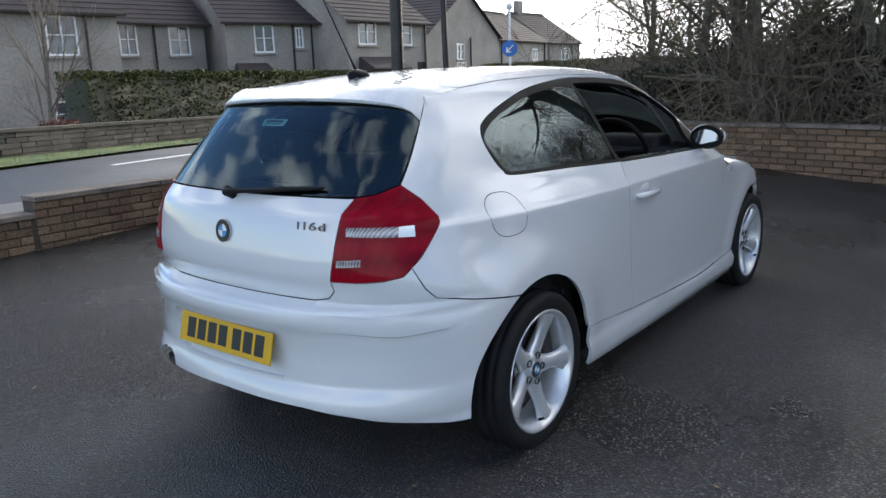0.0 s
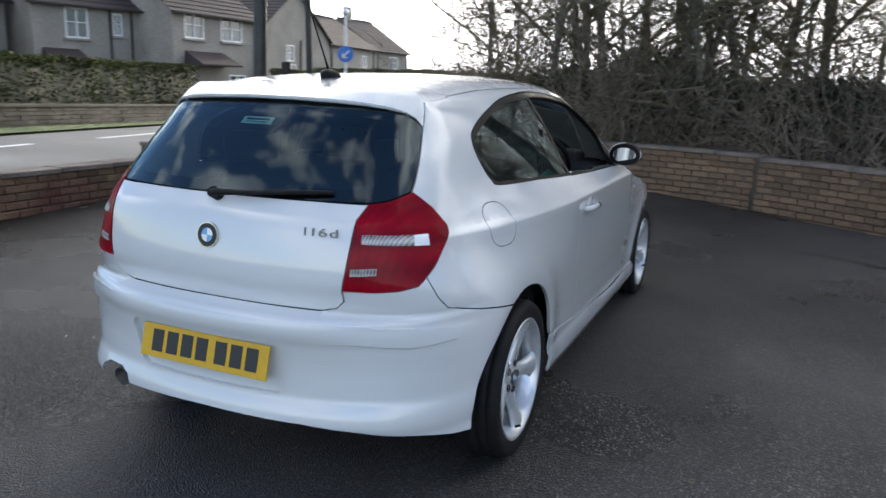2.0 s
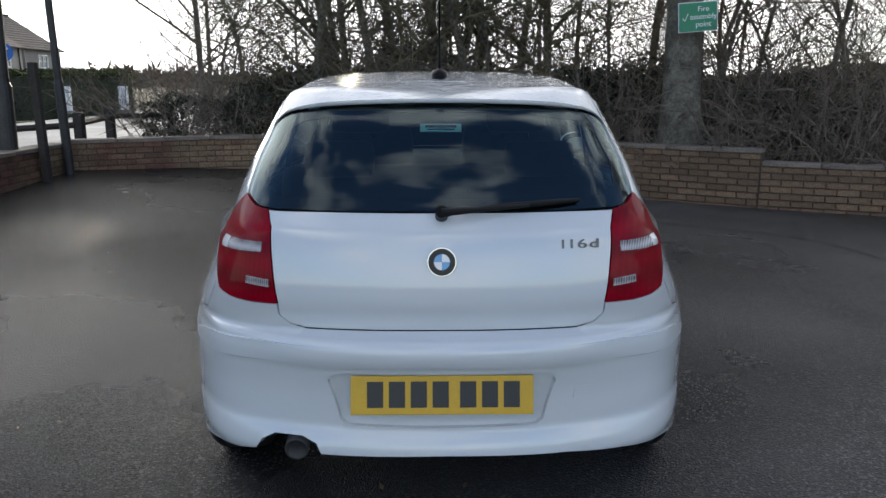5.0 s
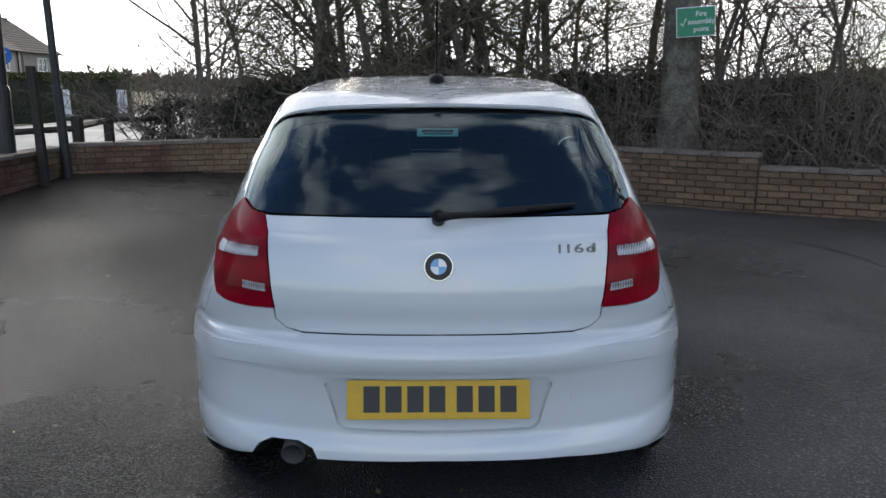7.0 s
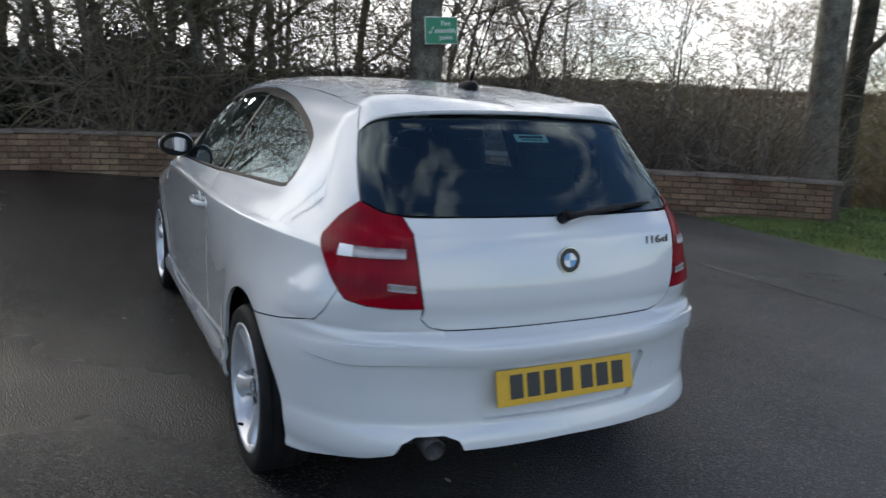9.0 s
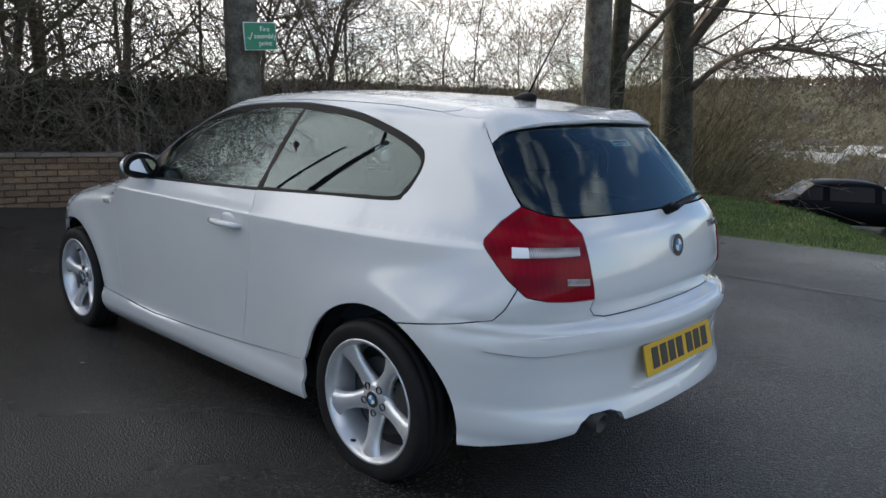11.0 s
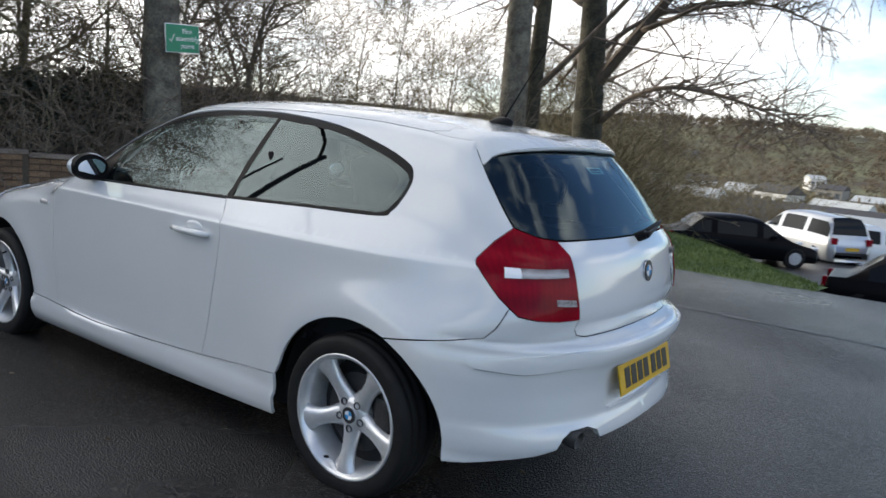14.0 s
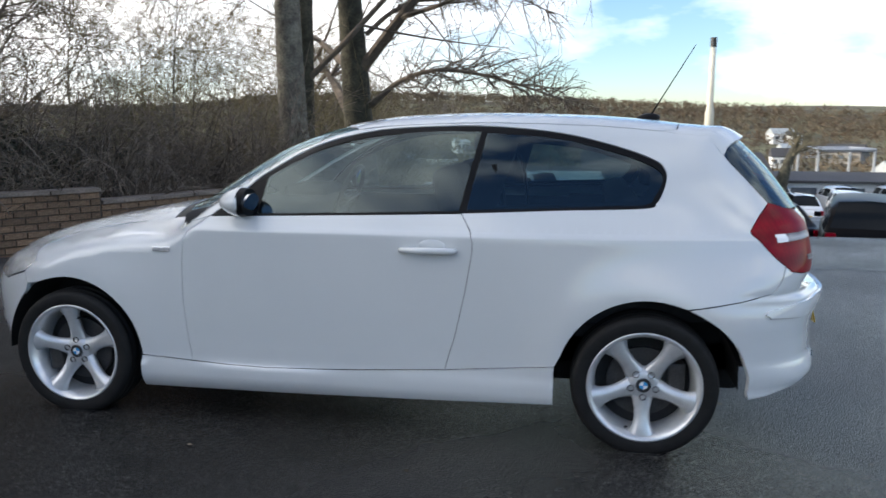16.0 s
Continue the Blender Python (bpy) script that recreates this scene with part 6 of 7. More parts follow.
def house(name_label, at, turn, w, depth, eave, rise, windows, low=(), canopy=None, pipes=(), along=True, chimney=False):
    h = thing("house", name_label, "house", Matrix.Translation((at[0], at[1], at[2])) @ Matrix.Rotation(turn, 4, "Z"), "stone houses across the road")
    # walls with real window openings in the facade
    xs = sorted({-w / 2, w / 2, *[x + s * ww / 2 for x, z, ww, hh in [*windows, *low] for s in (-1, 1)]})
    zs = sorted({0.0, eave, *[z + s * hh / 2 for x, z, ww, hh in [*windows, *low] for s in (-1, 1)]})
    bm = bmesh.new()
    for x0, x1 in zip(xs[:-1], xs[1:]):
        for z0, z1 in zip(zs[:-1], zs[1:]):
            cx, cz = (x0 + x1) / 2, (z0 + z1) / 2
            if any(abs(cx - x) < ww / 2 and abs(cz - z) < hh / 2 for x, z, ww, hh in [*windows, *low]):
                continue
            box(bm, (x1 - x0, .25, z1 - z0), (cx, .125, cz))
    box(bm, (w, .25, eave), (0, depth - .125, eave / 2))
    for s in (-1, 1):
        box(bm, (.25, depth - .5, eave), (s * (w / 2 - .125), depth / 2, eave / 2))
    bmesh.ops.remove_doubles(bm, verts=bm.verts, dist=.002)
    part("wall", bm, M["stone_far"], h, "grey stone wall")
    # gable ends
    if along:
        for s in (-1, 1):
            x0, x1 = s * w / 2, s * (w / 2 - .25)
            v = [(x, y, z) for x in (x0, x1) for y, z in ((0, eave), (depth, eave), (depth / 2, eave + rise))]
            from_arrays("gable", v, [(0, 1, 2), (3, 5, 4), (0, 3, 4, 1), (1, 4, 5, 2), (2, 5, 3, 0)], M["stone_far"], h)
    else:
        for y0, y1 in ((0, .25), (depth - .25, depth)):
            v = [(x, y, z) for y in (y0, y1) for x, z in ((-w / 2, eave), (w / 2, eave), (0, eave + rise))]
            from_arrays("gable", v, [(0, 1, 2), (3, 5, 4), (0, 3, 4, 1), (1, 4, 5, 2), (2, 5, 3, 0)], M["stone_far"], h)
    gable_roof(h, w, depth, eave, rise, along=along)
    for x, z, ww, hh in [*windows, *low]:
        casement(h, x, z, ww, hh)
    if canopy:
        x, z, ww = canopy
        v = [(x - ww / 2, -1.1, z - .28), (x + ww / 2, -1.1, z - .28), (x + ww / 2 - .1, 0, z + .28), (x - ww / 2 + .1, 0, z + .28), (x - ww / 2, -1.1, z - .36), (x + ww / 2, -1.1, z - .36), (x + ww / 2, 0, z - .36), (x - ww / 2, 0, z - .36)]
        from_arrays("porch_roof", v, [(0, 1, 2, 3), (4, 7, 6, 5), (0, 4, 5, 1), (1, 5, 6, 2), (3, 7, 4, 0)], M["tiles"], h, "brown tiled porch roof")
    for x in pipes:
        v, f = tube([(x, -.08, 0), (x, -.08, eave - .1)], .05, 8)
        from_arrays("downpipe", v, f, M["wood_dark"], h, "dark downpipe")
    if chimney:
        part("chimney", box(bmesh.new(), (.7, .5, 1.4), (-w / 4, depth / 2, eave + rise + .3), bevel=.03), M["stone_far"], h)
    return h


base_z = -.45
row = radians(84)
house("grey stone house with a brown tiled roof behind a garden tree", (-25.85, 10.4, base_z), row, 6.4, 7, 4.75, 2.9, [(1.15, 3.85, 1.1, 1.4)], [(1.05, 1.05, 1.0, 1.0)], (2.35, 2.3, 1.6), (2.0,))
house("grey stone house with a brown tiled roof behind a hedge", (-28.5, 17.2, base_z), row, 4.4, 7, 4.75, 2.9, [(-1.4, 3.95, .8, 1.3), (.95, 3.95, 1.0, 1.3)], [], None, (-.25,))
house("projecting grey stone house with a tiled roof", (-25.8, 21.6, base_z), radians(72), 4.9, 8, 4.75, 2.9, [(-.65, 3.95, .95, 1.25), (1.1, 4.0, .4, .95)], [], (-1.35, 2.6, 1.7), (.75, 1.7))
house("grey stone house with two upper windows and a porch", (-23.05, 26.3, base_z), radians(88), 5.6, 8, 4.75, 2.9, [(-1.5, 4.15, 1.2, 1.15), (.95, 4.15, 1.45, 1.15)], [(1.3, 1.5, 1.2, 1.1)], (-.9, 2.75, 2.6), (2.6,))
house("grey gable-ended stone house further along the road", (-27.2, 38.4, base_z - .2), radians(95), 9.0, 11, 4.75, 2.9, [(-.6, 3.75, .9, 1.0)], [(-.5, 2.6, 1.1, 1.0)], None, (.6,), along=False)
house("grey stone house with a long tiled roof", (-28.6, 48.0, base_z - .2), radians(96), 8.6, 8, 4.75, 2.4, [(1.9, 3.7, .9, .9)], [], None, (-3.9, 3.6))
house("far stone house with a brick chimney", (-29.25, 55.6, base_z - .2), radians(86), 4.6, 8, 4.75, 2.6, [(0, 3.8, 1.2, 1.0)], [], None, (2.1,), chimney=True)

# garden walls, hedges
gw = thing("garden_wall", "low grey stone garden wall with flat coping", "wall")
line = soft_line([(-11.7, -8), (-12.3, 2), (-12.9, 5.0), (-14.9, 12.0), (-17.5, 20), (-19.5, 26)], 8)
rr = np.random.default_rng(61)
stones = []
run_g = np.r_[0, np.cumsum(np.linalg.norm(np.diff(line, axis=0), axis=1))]
for course in range(5):
    s = (course % 2) * .2
    while s < run_g[-1] - .5:
        l = rr.uniform(.28, .55)
        x, y = np.interp(s + l / 2, run_g, line[:, 0]), np.interp(s + l / 2, run_g, line[:, 1])
        x2, y2 = np.interp(s + l / 2 + .1, run_g, line[:, 0]), np.interp(s + l / 2 + .1, run_g, line[:, 1])
        m = np.array(Matrix.Translation((x, y, float(lie(x, y)) + .05 + .10 * course)) @ Matrix.Rotation(math.atan2(y2 - y, x2 - x), 4, "Z"))
        q = np.array([(sx * (l - .014) / 2, sy * (.13 + rr.uniform(-.01, .01)), sz * .045) for sx in (-1, 1) for sy in (-1, 1) for sz in (-1, 1)])
        stones.append((q @ m[:3, :3].T + m[:3, 3], [(0, 1, 3, 2), (4, 6, 7, 5), (0, 4, 5, 1), (2, 3, 7, 6), (1, 5, 7, 3), (0, 2, 6, 4)]))
        s += l
v, f = gather(stones)
M["stone_wall"] = material("dark weathered wall stone", (.085, .075, .064), .9, vary=.3, scale=2, fine=20, bump=.4, island=.3)
ob = from_arrays("stonework", v, f, M["stone_wall"], gw)
tagged(ob, kind="stuff")
v, f = [], []
for k, (x, y) in enumerate(line):
    j = min(k, len(line) - 2)
    d = line[j + 1] - line[j]
    d /= np.linalg.norm(d)
    nrm = np.array((-d[1], d[0])) * .17
    z = float(lie(x, y)) + .50
    v += [(x + nrm[0], y + nrm[1], z), (x - nrm[0], y - nrm[1], z), (x - nrm[0], y - nrm[1], z + .06), (x + nrm[0], y + nrm[1], z + .06)]
f = [(4 * k + c, 4 * k + (c + 1) % 4, 4 * k + 4 + (c + 1) % 4, 4 * k + 4 + c) for k in range(len(line) - 1) for c in range(4)]
from_arrays("coping", v, f, M["stone_wall"], gw)


def hedge(label, p, q, width, top, count, seed):
    """A clipped hedge between two points: a leafy skin over dark inner stems."""
    r = np.random.default_rng(seed)
    p, q = np.array(p, float), np.array(q, float)
    d = q - p
    ln = np.linalg.norm(d)
    d /= ln
    nrm = np.array((-d[1], d[0]))
    z0 = float(lie(*((p + q) / 2)))
    face = r.integers(0, 5, count)
    s, t, h = r.uniform(0, ln, count), r.uniform(-1, 1, count), r.uniform(0, 1, count)
    rough = .07 * np.sin(s * 3.1) + .05 * np.sin(s * 7.7 + h * 6)
    t = np.where(face == 0, -1 + r.uniform(0, .25, count), np.where(face == 1, 1 - r.uniform(0, .25, count), t))
    h = np.where(face >= 3, 1 - r.uniform(0, .1, count), h)
    tall = top - z0
    pos = np.c_[p + d * s[:, None] + nrm * ((t * width / 2 + rough)[:, None]), z0 + h * tall + rough * .6]
    a, b2 = r.normal(0, 1, (count, 3)), r.normal(0, 1, (count, 3))
    a /= np.linalg.norm(a, axis=1, keepdims=True)
    b2 = np.cross(a, b2)
    b2 /= np.linalg.norm(b2, axis=1, keepdims=True)
    sz = .055 * r.uniform(.6, 1.3, count)[:, None]
    v = np.stack([pos - a * sz, pos + b2 * sz * .5, pos + a * sz, pos - b2 * sz * .5], 1).reshape(-1, 3)
    hg = thing("hedge", label, "hedge")
    from_arrays("leaves", v, np.arange(4 * count).reshape(-1, 4), M["hedge"], hg)
    core = bmesh.new()
    box(core, (ln - .2, width * .72, tall * .93), (*((p + q) / 2), z0 + tall * .465), Matrix.Rotation(math.atan2(d[1], d[0]), 4, "Z"), bevel=.1)
    part("woody_core", core, M["ever"], hg)
    return hg


hedge("clipped dark green garden hedge behind the wall", (-16.3, 6.9), (-20.6, 21.5), 1.1, 1.86, 30000, 71)
hedge("clipped green hedge by the far houses", (-22.5, 29.5), (-14.5, 34.5), 1.2, 1.95, 16000, 72)
hedge("dark hedge by the junction", (-24.5, 37), (-15.5, 36), 1.6, 2.2, 14000, 73)
evergreen("rusty_shrub", "reddish-brown clipped shrub by the garden wall", (-15.2, 6.0), (.7, .6, .40), 2600, material("copper leaves", (.12, .035, .02), .7, vary=.3, island=.3), 74, .05)

# ---------------------------------------------------------------- parked cars in the lower car park
def parked_car(label, x, y, turn, paint, length=4.4, width=1.78, height=1.45, estate=False, group="parked cars"):
    """A parked car: shaped body, cabin with window panes, wheels, lamps and plate. It faces +y of its own."""
    z0 = float(lie(x, y)) + .012
    c = thing("parked_car", label, "car", Matrix.Translation((x, y, z0)) @ Matrix.Rotation(turn, 4, "Z"), group)
    L, W, H = length / 2, width / 2, height
    belt_z = H * .62
    low = curve([(-L, .50), (-L + .12, belt_z - .06), (-L * .5, belt_z), (L * .28, belt_z - .03), (L * .60, belt_z - .12), (L * .9, belt_z - .26), (L, .48)])
    top = curve([(-L, .5), (-L + (.18 if estate else .55), belt_z + .04), (-L + (.42 if estate else 1.15), H - .05), (-.25, H), (.35, H - .04), (L * .52, belt_z + .02), (L, .45)])
    half = curve([(-L, W * .72), (-L + .15, W * .92), (-L * .5, W), (L * .6, W * .98), (L - .15, W * .86), (L, W * .62)])
    ys = np.r_[np.linspace(-L, -L + .3, 6), np.linspace(-L + .45, L - .45, 20), np.linspace(L - .3, L, 6)]
    ring = []
    for yy in ys:
        h, b, t = float(half(yy)), float(low(yy)), float(top(yy))
        t = max(t, b + .01)
        k = (t - b) / max(H - belt_z, .01)
        ring.append([(-h * .92, yy, .20), (-h, yy, .34), (-h, yy, b * .62), (-h * .985, yy, b - .05), (-h * .94, yy, b), (-h * (.94 - .16 * k), yy, b + (t - b) * .75), (-h * (.86 - .22 * k), yy, t - .02 * k), (0, yy, t + .02 * k)])
    v, f = [], []
    for rowp in ring:
        full = rowp + [(-a, b, cc) for a, b, cc in rowp[-2::-1]]
        v += full
    m = 15
    glassf, bodyf = [], []
    for i in range(len(ys) - 1):
        for j in range(m - 1):
            q = (i * m + j, i * m + j + 1, (i + 1) * m + j + 1, (i + 1) * m + j)
            quad = [v[a] for a in q]
            zc, yc = sum(a[2] for a in quad) / 4, sum(a[1] for a in quad) / 4
            tall = float(top(yc)) - float(low(yc))
            screen = tall > .06 and abs(float(top(yc + .05)) - float(top(yc - .05))) > .035 and j in (6, 7)
            sidewin = tall > .22 and j in (4, 9) and (i % 7 != 3)
            (glassf if screen or sidewin else bodyf).append(q)
    bodyf += [tuple(range(m)), tuple((len(ys) - 1) * m + k for k in range(m))[::-1]]
    def compact(name, fs, mat, label=""):
        used = sorted({a for q in fs for a in q})
        to = {a: k for k, a in enumerate(used)}
        from_arrays(name, [v[a] for a in used], [tuple(to[a] for a in q) for q in fs], mat, c, label, smooth=True)

    compact("body", bodyf, paint)
    groups = {}
    for q in glassf:
        i, j = divmod(q[0], m)
        key = ("windscreen" if ys[i] > 0 else "rear_window", 0) if j in (6, 7) else ("side_window", (j, (i + 3) // 7))
        groups.setdefault(key, []).append(q)
    for (word, _), fs in groups.items():
        compact(word, fs, M["car_glass"], "dark car glass")
    for sx in (-1, 1):
        for wy in (-L + .78, L - .82):
            vv, ff = lathe([(0, .10), (.19, .11), (.20, .095), (.23, .10), (.30, .10), (.315, .07), (.315, -.08), (.2, -.09)], 24)
            wv = [(a * sx + sx * (W - .11), b + wy, cc + .315) for a, b, cc in vv]
            wh = from_arrays("wheel", wv, ff, M["rubber"], c)
            vv, ff = lathe([(0, .112), (.06, .118), (.185, .112), (.195, .098)], 20)
            from_arrays("rim", [(a * sx + sx * (W - .11), b + wy, cc + .315) for a, b, cc in vv], ff, M["alloy"], wh)
        part("tail_lamp", box(bmesh.new(), (.20, .10, .22), (sx * W * .74, -L + .06, belt_z - .16), bevel=.03), M["red_lens"], c, "red tail lamp")
        part("headlamp", box(bmesh.new(), (.30, .16, .14), (sx * W * .62, L - .16, .62), bevel=.04), M["clear_lens"], c, "clear headlamp")
        part("door_mirror", box(bmesh.new(), (.16, .10, .12), (sx * (W + .05), L * .34, belt_z + .03), bevel=.03), paint, c)
    part("number_plate", box(bmesh.new(), (.52, .02, .11), (0, -L - .005, .62)), M["plate"], c, "yellow plate")
    return c


parked_car("black saloon car parked beyond the grass", 21.4, 4.15, radians(-147), M["black_paint"], 4.6, 1.82, 1.42)
parked_car("black estate car parked below the bank", 14.9, -1.6, radians(-176), M["black_paint"], 4.5, 1.8, 1.45)
parked_car("black four-wheel-drive parked with its tail to the forecourt", 14.0, -6.0, radians(-107), M["black_paint"], 4.3, 1.82, 1.62, True)
parked_car("black saloon car parked beside a four-wheel-drive", 17.0, -4.3, radians(-80), M["black_paint"], 4.5, 1.8, 1.43)
parked_car("silver people carrier parked in a row", 26.2, 3.0, radians(-42), M["silver_paint"], 4.5, 1.8, 1.65, True)
parked_car("white four-wheel-drive parked in a row", 29.6, 1.6, radians(-150), M["paint"], 4.5, 1.85, 1.66, True)
parked_car("white hatchback parked in a row", 33.0, .6, radians(-150), M["paint"], 4.2, 1.78, 1.45)
parked_car("dark blue hatchback parked in a row", 37, -2.8, radians(-150), M["black_paint"], 4.2, 1.78, 1.45)
rc = np.random.default_rng(91)
for k in range(16):
    x, y = 34 + 4.6 * (k % 4) + rc.normal(0, .3), -7.0 - 3.1 * (k // 4) + rc.normal(0, .3) - (k % 4) * .8
    paint, word = ((M["silver_paint"], "silver"), (M["paint"], "white"), (M["black_paint"], "black"), (M["silver_paint"], "grey"), (M["paint"], "white"))[int(rc.integers(5))]
    parked_car(f"{word} car parked far down the car park", x, y, radians(90 + 180 * int(rc.integers(2)) + rc.normal(0, 4)), paint, 4.1 + .4 * rc.random(), 1.76, 1.42 + .2 * rc.random(), bool(rc.integers(2)), "far parked cars")

# ---------------------------------------------------------------- sheds and works in the valley
def shed(label, x, y, turn, w, d, eave, rise, wall, roof, z=None, windows=0):
    s = thing("works_building", label, "building", Matrix.Translation((x, y, (float(lie(x, y)) if z is None else z) - .3)) @ Matrix.Rotation(turn, 4, "Z"), "works buildings")
    part("wall", box(bmesh.new(), (w, d, eave), (0, 0, eave / 2)), wall, s)
    v = [(sx * (w / 2 + .3), sy * (d / 2 + .3), eave) for sx in (-1, 1) for sy in (-1, 1)] + [(-w / 2 - .3, 0, eave + rise), (w / 2 + .3, 0, eave + rise)] + [(sx * (w / 2 + .3), sy * (d / 2 + .3), eave - .15) for sx in (-1, 1) for sy in (-1, 1)]
    from_arrays("roof", v, [(0, 2, 5, 4), (1, 4, 5, 3), (0, 4, 1), (2, 3, 5), (0, 6, 8, 2), (1, 3, 9, 7), (0, 1, 7, 6), (2, 8, 9, 3), (6, 7, 9, 8)], roof, s)
    for k in range(windows):
        win = part("window", box(bmesh.new(), (w / windows * .55, .10, eave * .32), (-w / 2 + w * (k + .5) / windows, -d / 2 - .02, eave * .62)), M["pane"], s)
    return s


east = radians(-90)
shed("green-grey metal shed with a pale sheet roof", 38.8, 1.9, radians(-84), 5.0, 4, 2.3, .5, M["shed"], M["shed_roof"])
shed("white rendered works building with a dark gabled roof", 45.6, -5.3, east, 10.4, 8, 2.3, 1.4, M["render_white"], M["shed_dark"], windows=3)

shed("low white rendered works building with a dark roof", 48.5, -17.5, east, 11, 6, 2.0, .4, M["render_white"], M["shed_dark"], windows=4)
shed("pale works building with sheet roofs", 90, -12, east, 20, 12, 2.6, 1.0, M["shed"], M["shed_roof"], windows=6)
shed("wide works hall with a pale sheet roof", 118, -36, east, 34, 14, 3.0, 1.3, M["render_white"], M["shed_roof"], windows=7)
shed("grey works hall with a dark roof", 98, 10, east, 26, 16, 5.0, 2.6, M["shed"], M["shed_dark"])
rf = np.random.default_rng(101)
for k in range(34):
    d = rf.uniform(150, 430)
    a = rf.uniform(-34, 22)
    x, y = d * math.cos(radians(a)), d * math.sin(radians(a))
    w = rf.uniform(5, 13)
    h = shed("pale far-off building among bare woods", x, y, east + rf.normal(0, .3), w, rf.uniform(7, 10), rf.uniform(3, 5.5), rf.uniform(1, 3), M["render_white"] if rf.random() < .45 else M["stone_far"], M["shed_dark"] if rf.random() < .6 else M["shed_roof"], windows=3)

ch = thing("chimney_stack", "tall slim pale concrete works chimney with a dark top", "chimney", Matrix.Translation((290.0, -46.5, -8)))
v, f = tube([(0, 0, 0), (0, 0, 14), (0, 0, 17), (0, 0, 38.0)], [1.75, 1.6, 1.15, .95], 20)
from_arrays("shaft", v, f, M["pale_chimney"], ch, smooth=True)
v, f = tube([(0, 0, 38.0), (0, 0, 41.3)], [1.15, 1.15], 20)
from_arrays("chimney_top", v, f, M["steel"], ch)
gan = thing("steel_gantry", "pale steel gantry frame beyond the parked cars", "gantry", Matrix.Translation((53.5, -16.4, float(lie(53.5, -16.4)))))
for x, y in ((0, 0), (0, -3.7), (5, 0), (5, -3.7)):
    v, f = tube([(x, y, 0), (x, y, 3.4)], .10, 8)
    from_arrays("column", v, f, M["galv"], gan)
for p, q in (((0, 0, 3.4), (0, -3.7, 3.4)), ((5, 0, 3.4), (5, -3.7, 3.4)), ((0, 0, 3.4), (5, 0, 3.4)), ((0, -3.7, 3.4), (5, -3.7, 3.4))):
    v, f = tube([p, q], .14, 6)
    from_arrays("beam", v, f, M["galv"], gan)
yb = thing("yellow_notice", "yellow notice board on a post", "sign", Matrix.Translation((36.5, -6.4, float(lie(36.5, -6.4)))))
part("board", box(bmesh.new(), (.06, .8, .6), (0, 0, 1.9), bevel=.02), M["plate"], yb)
v, f = tube([(0, 0, 0), (0, 0, 1.6)], .05, 8)
from_arrays("post", v, f, M["steel"], yb)
tree("pollard_tree", "ivy-covered pollarded tree beyond the car park", (42.8, -11.3), 37, "twig_dark", bark="bark_dark", height=4.6, radius=.5, clear=.7, kids=(9, 5, 4, 3), spread=60)

# far woods: many small clumps on the slopes
n, per = 20000, 20
d = np.sqrt(rf.uniform(105 ** 2, 720 ** 2, n))
a = np.radians(rf.uniform(-48, 125, n))
x, y = d * np.cos(a), d * np.sin(a)
open_yard = (np.abs(x - 100) < 60) & (-60 < y) & (y < 25) & (rf.random(n) > .06)
x, y = x[~open_yard], y[~open_yard]
n = len(x)
tall = rf.uniform(2.6, 6.2, n) * (1 + .5 * ramp(300, 600, np.hypot(x, y)))
foot = np.stack([x, y, lie(x, y)], 1)
u = rf.normal(0, 1, (n, per, 3))
u /= np.linalg.norm(u, axis=2, keepdims=True)
mid = foot[:, None] + (u * rf.uniform(.3, 1, (n, per, 1)) * (.42, .42, .46) + (0, 0, .52)) * tall[:, None, None]
way = u * (.8, .8, .6) + rf.normal(0, .35, (n, per, 3)) + (0, 0, .5)
way *= (.13 * tall)[:, None, None]
wide = np.cross(way, rf.normal(0, 1, (n, per, 3))) 
wide *= (.055 * tall)[:, None, None] / (np.linalg.norm(wide, axis=2, keepdims=True) + 1e-9)
v = np.stack([mid - way * .6 - wide, mid - way * .6 + wide, mid + way], 2).reshape(-1, 3)
f = np.arange(len(v)).reshape(-1, 3)
tagged(from_arrays("far_woods", v, f, M["hill_tree"]), "brown bare woods on the far valley slopes", "woods", kind="stuff")

# ---------------------------------------------------------------- brick boundary walls (pieces last)
def brick_block(l, h, d, b=.006):
    """A brick with worn, bevelled front edges; its back lies in the wall."""
    x, z = l / 2, h / 2
    v = [(-x, 0, -z), (x, 0, -z), (x, 0, z), (-x, 0, z), (-x, -d + b, -z), (x, -d + b, -z), (x, -d + b, z), (-x, -d + b, z), (-x + b, -d, -z + b), (x - b, -d, -z + b), (x - b, -d, z - b), (-x + b, -d, z - b)]
    f = [(8, 9, 10, 11)]
    for i in range(4):
        j = (i + 1) % 4
        f += [(i, j, 4 + j, 4 + i), (4 + i, 4 + j, 8 + j, 8 + i)]
    return np.array(v), f


BL, BH, JOINT = .215, .065, .010


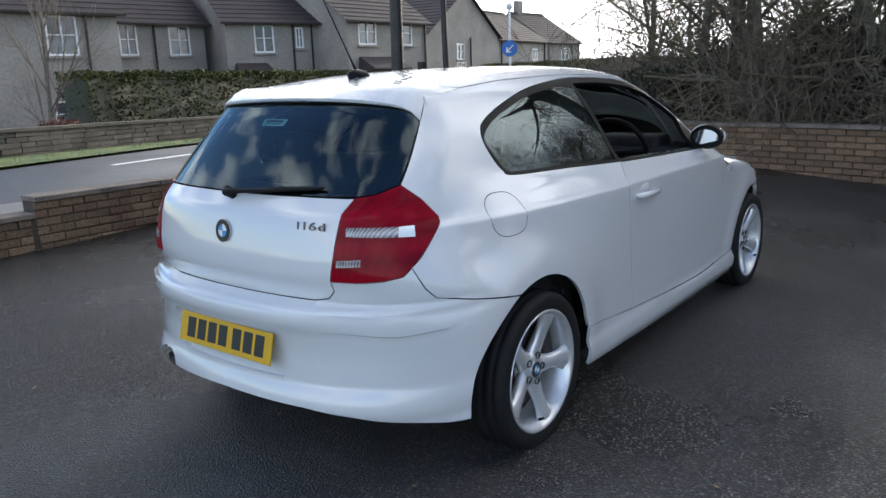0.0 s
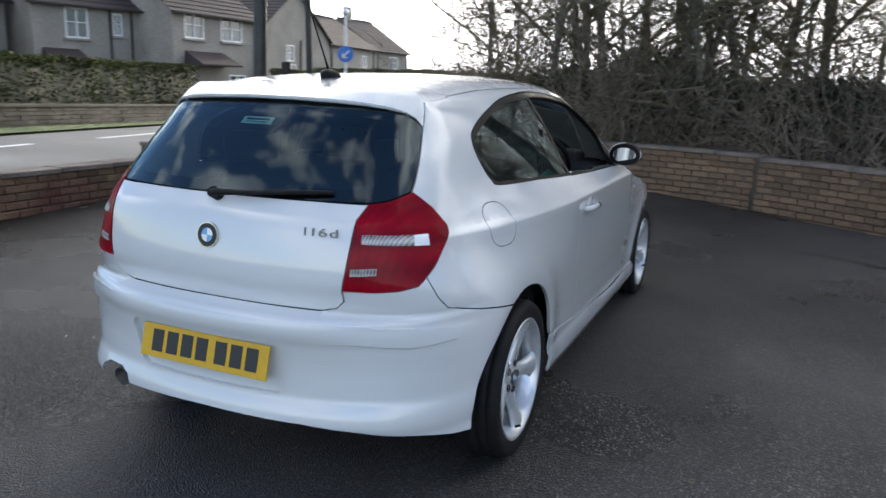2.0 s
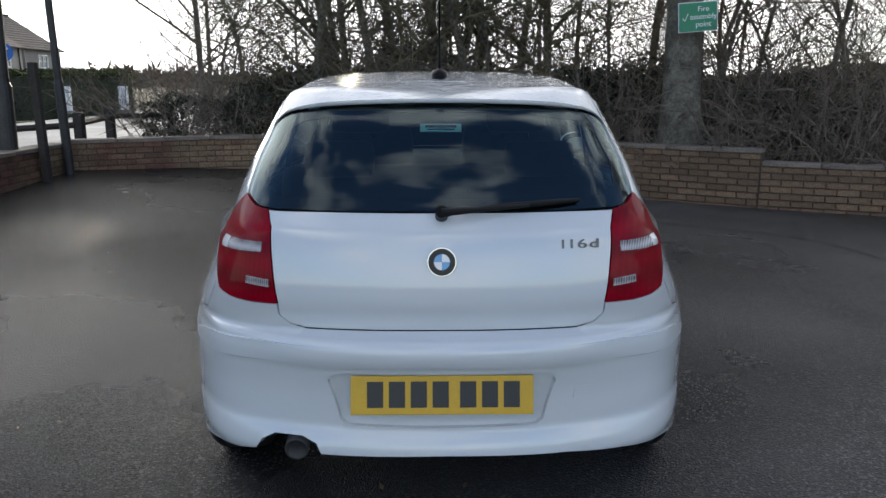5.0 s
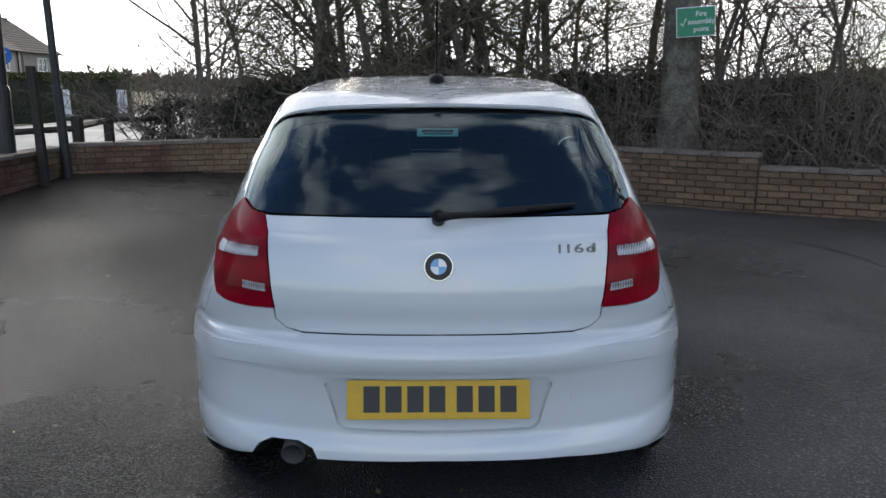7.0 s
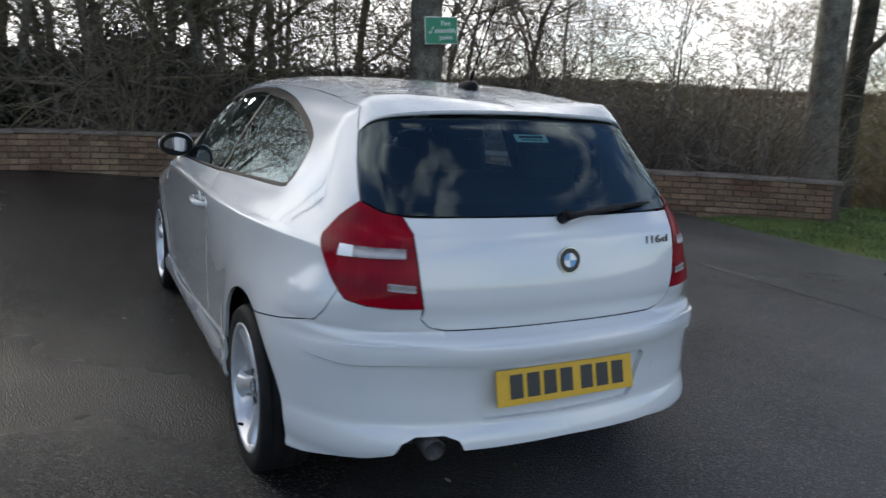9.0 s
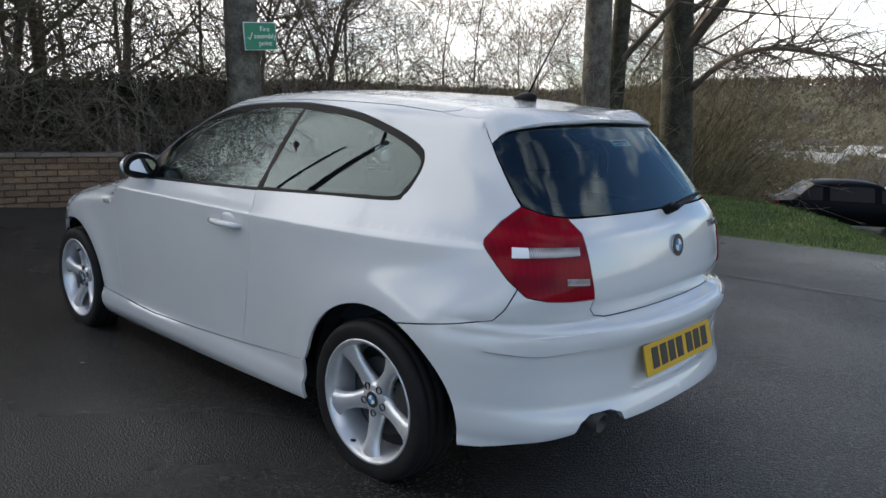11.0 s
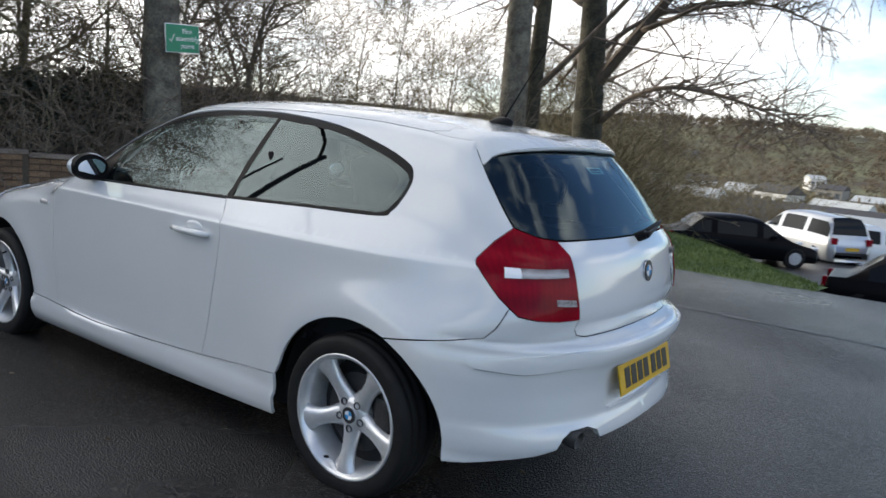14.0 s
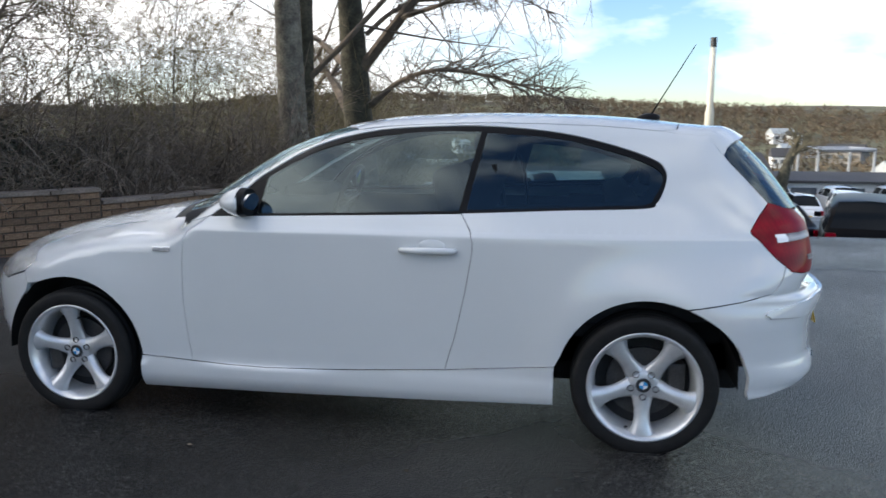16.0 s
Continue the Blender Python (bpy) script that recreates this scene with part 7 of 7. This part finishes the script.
def brick_wall(name, line, tops, label, single, seed):
    """A wall along a plan line whose camera side is on its right; tops: (from, to, height) along its length.
    Bricks within the stretch `single` are parts of their own, the rest one joined part."""
    rng = np.random.default_rng(seed)
    p = np.array(line, float)
    seg = np.linalg.norm(np.diff(p, axis=0), axis=1)
    at = np.r_[0, np.cumsum(seg)]
    length = at[-1]

    def place(s):
        x, y = np.interp(s, at, p[:, 0]), np.interp(s, at, p[:, 1])
        x2, y2 = np.interp(min(s + .05, length), at, p[:, 0]), np.interp(min(s + .05, length), at, p[:, 1])
        x1, y1 = np.interp(max(s - .05, 0), at, p[:, 0]), np.interp(max(s - .05, 0), at, p[:, 1])
        return x, y, math.atan2(y2 - y1, x2 - x1)

    # core of mortar
    vs, fs = [], []
    for a, b, top in tops:
        steps = max(2, int((b - a) / .25))
        n0 = len(vs)
        for k in range(steps + 1):
            x, y, r = place(a + (b - a) * k / steps)
            nx, ny = -math.sin(r), math.cos(r)
            for off, z in ((0, float(lie(x, y)) - .2), (0, top), (.205, top), (.205, float(lie(x, y)) - .2)):
                vs.append((x + nx * off, y + ny * off, z))
        for k in range(steps):
            i = n0 + 4 * k
            fs += [(i + c, i + (c + 1) % 4, i + 4 + (c + 1) % 4, i + 4 + c) for c in range(4)]
        fs += [(n0, n0 + 1, n0 + 2, n0 + 3), (n0 + 4 * steps + 3, n0 + 4 * steps + 2, n0 + 4 * steps + 1, n0 + 4 * steps)]
    wall = tagged(from_arrays(name, vs, fs, M["mortar"]), label, "wall", kind="structure")
    shared = []
    for cut in (BL, BL / 2 - .005):
        for ver in range(2):
            me = bpy.data.meshes.new("brick")
            v, f = brick_block(cut, BH, .014 + .004 * ver)
            me.from_pydata([tuple(q) for q in v.tolist()], [], f)
            me.materials.append(M["brick"])
            shared.append(me)
    rest = []
    singles = 0
    for a, b, top in tops:
        course = 0
        z = top - BH / 2 - .002
        while z > -.25:
            plinth = z < top - (.40 if top > .6 else .27) + (0 if top > .66 else .0)
            s = a + (BL / 2 + .005 if course % 2 else 0)
            if course % 2:
                pieces = [(a + BL / 4 - .002, 1)]
            else:
                pieces = []
            while s + BL <= b + .01:
                pieces.append((s + BL / 2, 0))
                s += BL + JOINT
            if b - s > .09:
                pieces.append((s + BL / 4, 1))
            for c, short in pieces:
                x, y, r = place(c)
                if z + BH < lie(x, y) - .02:
                    continue
                push = (.022 if plinth else 0.0) + rng.uniform(-.002, .002)
                nx, ny = math.sin(r), -math.cos(r)
                m = Matrix.Translation((x + nx * push, y + ny * push, z)) @ Matrix.Rotation(r + rng.normal(0, .004), 4, "Z") @ Matrix.Rotation(rng.normal(0, .004), 4, "Y")
                if single[0] <= c <= single[1] and singles < 300 and z > -.05:
                    ob = new("brick", shared[short * 2 + int(rng.integers(2))])
                    ob.parent = wall
                    ob.matrix_basis = m
                    singles += 1
                else:
                    v, f = brick_block(BL if not short else BL / 2 - .005, BH, .016)
                    mm = np.array(m)
                    rest.append((v @ mm[:3, :3].T + mm[:3, 3], f))
            z -= BH + JOINT
            course += 1
    v, f = gather(rest)
    ob = from_arrays("brickwork", v, f, M["brick_rest"], wall)
    tagged(ob, kind="stuff")
    # coping slabs
    for a, b, top in tops:
        n = max(1, round((b - a) / .60))
        l = (b - a) / n
        for k in range(n):
            x, y, r = place(a + l * (k + .5))
            bm = box(bmesh.new(), (l - .008, .275, .048), (0, 0, 0), bevel=.007, segments=1)
            nx, ny = -math.sin(r), math.cos(r)
            slab = part("coping_slab", bm, M["coping"], wall)
            slab.matrix_basis = Matrix.Translation((x + nx * .100, y + ny * .100, top + .024 + rng.normal(0, .002))) @ Matrix.Rotation(r + rng.normal(0, .006), 4, "Z") @ Matrix.Rotation(rng.normal(0, .004), 4, "Y")
    return wall


M["brick_rest"] = material("weathered brick run", (.200, .078, .054), .85, vary=.5, scale=1.6, fine=50, bump=.5, tint=(.150, .106, .062), island=.28)
run = np.r_[0, np.cumsum(np.linalg.norm(np.diff(WALL_LINE, axis=0), axis=1))]
cut_a = run[np.argmin(np.hypot(*(WALL_LINE - (1.45, 7.13)).T))]
cut_c = run[np.argmin(np.hypot(*(WALL_LINE - (3.70, 5.62)).T))]
brick_wall("wall_front", WALL_LINE, [(0, cut_a, .672), (cut_a, cut_c, .640), (cut_c, run[-1], .500)], "low curved brick wall with concrete coping, green with moss", (cut_a - 2.2, cut_c + 2.6), 3)
brick_wall("wall_left", [(-4.62, -9.0), (-4.62, 6.75)], [(0, 9.6, .33), (9.6, 12.65, .47), (12.65, 15.75, .640)], "low stepped brick wall with concrete coping along the road", (30, 31), 4)
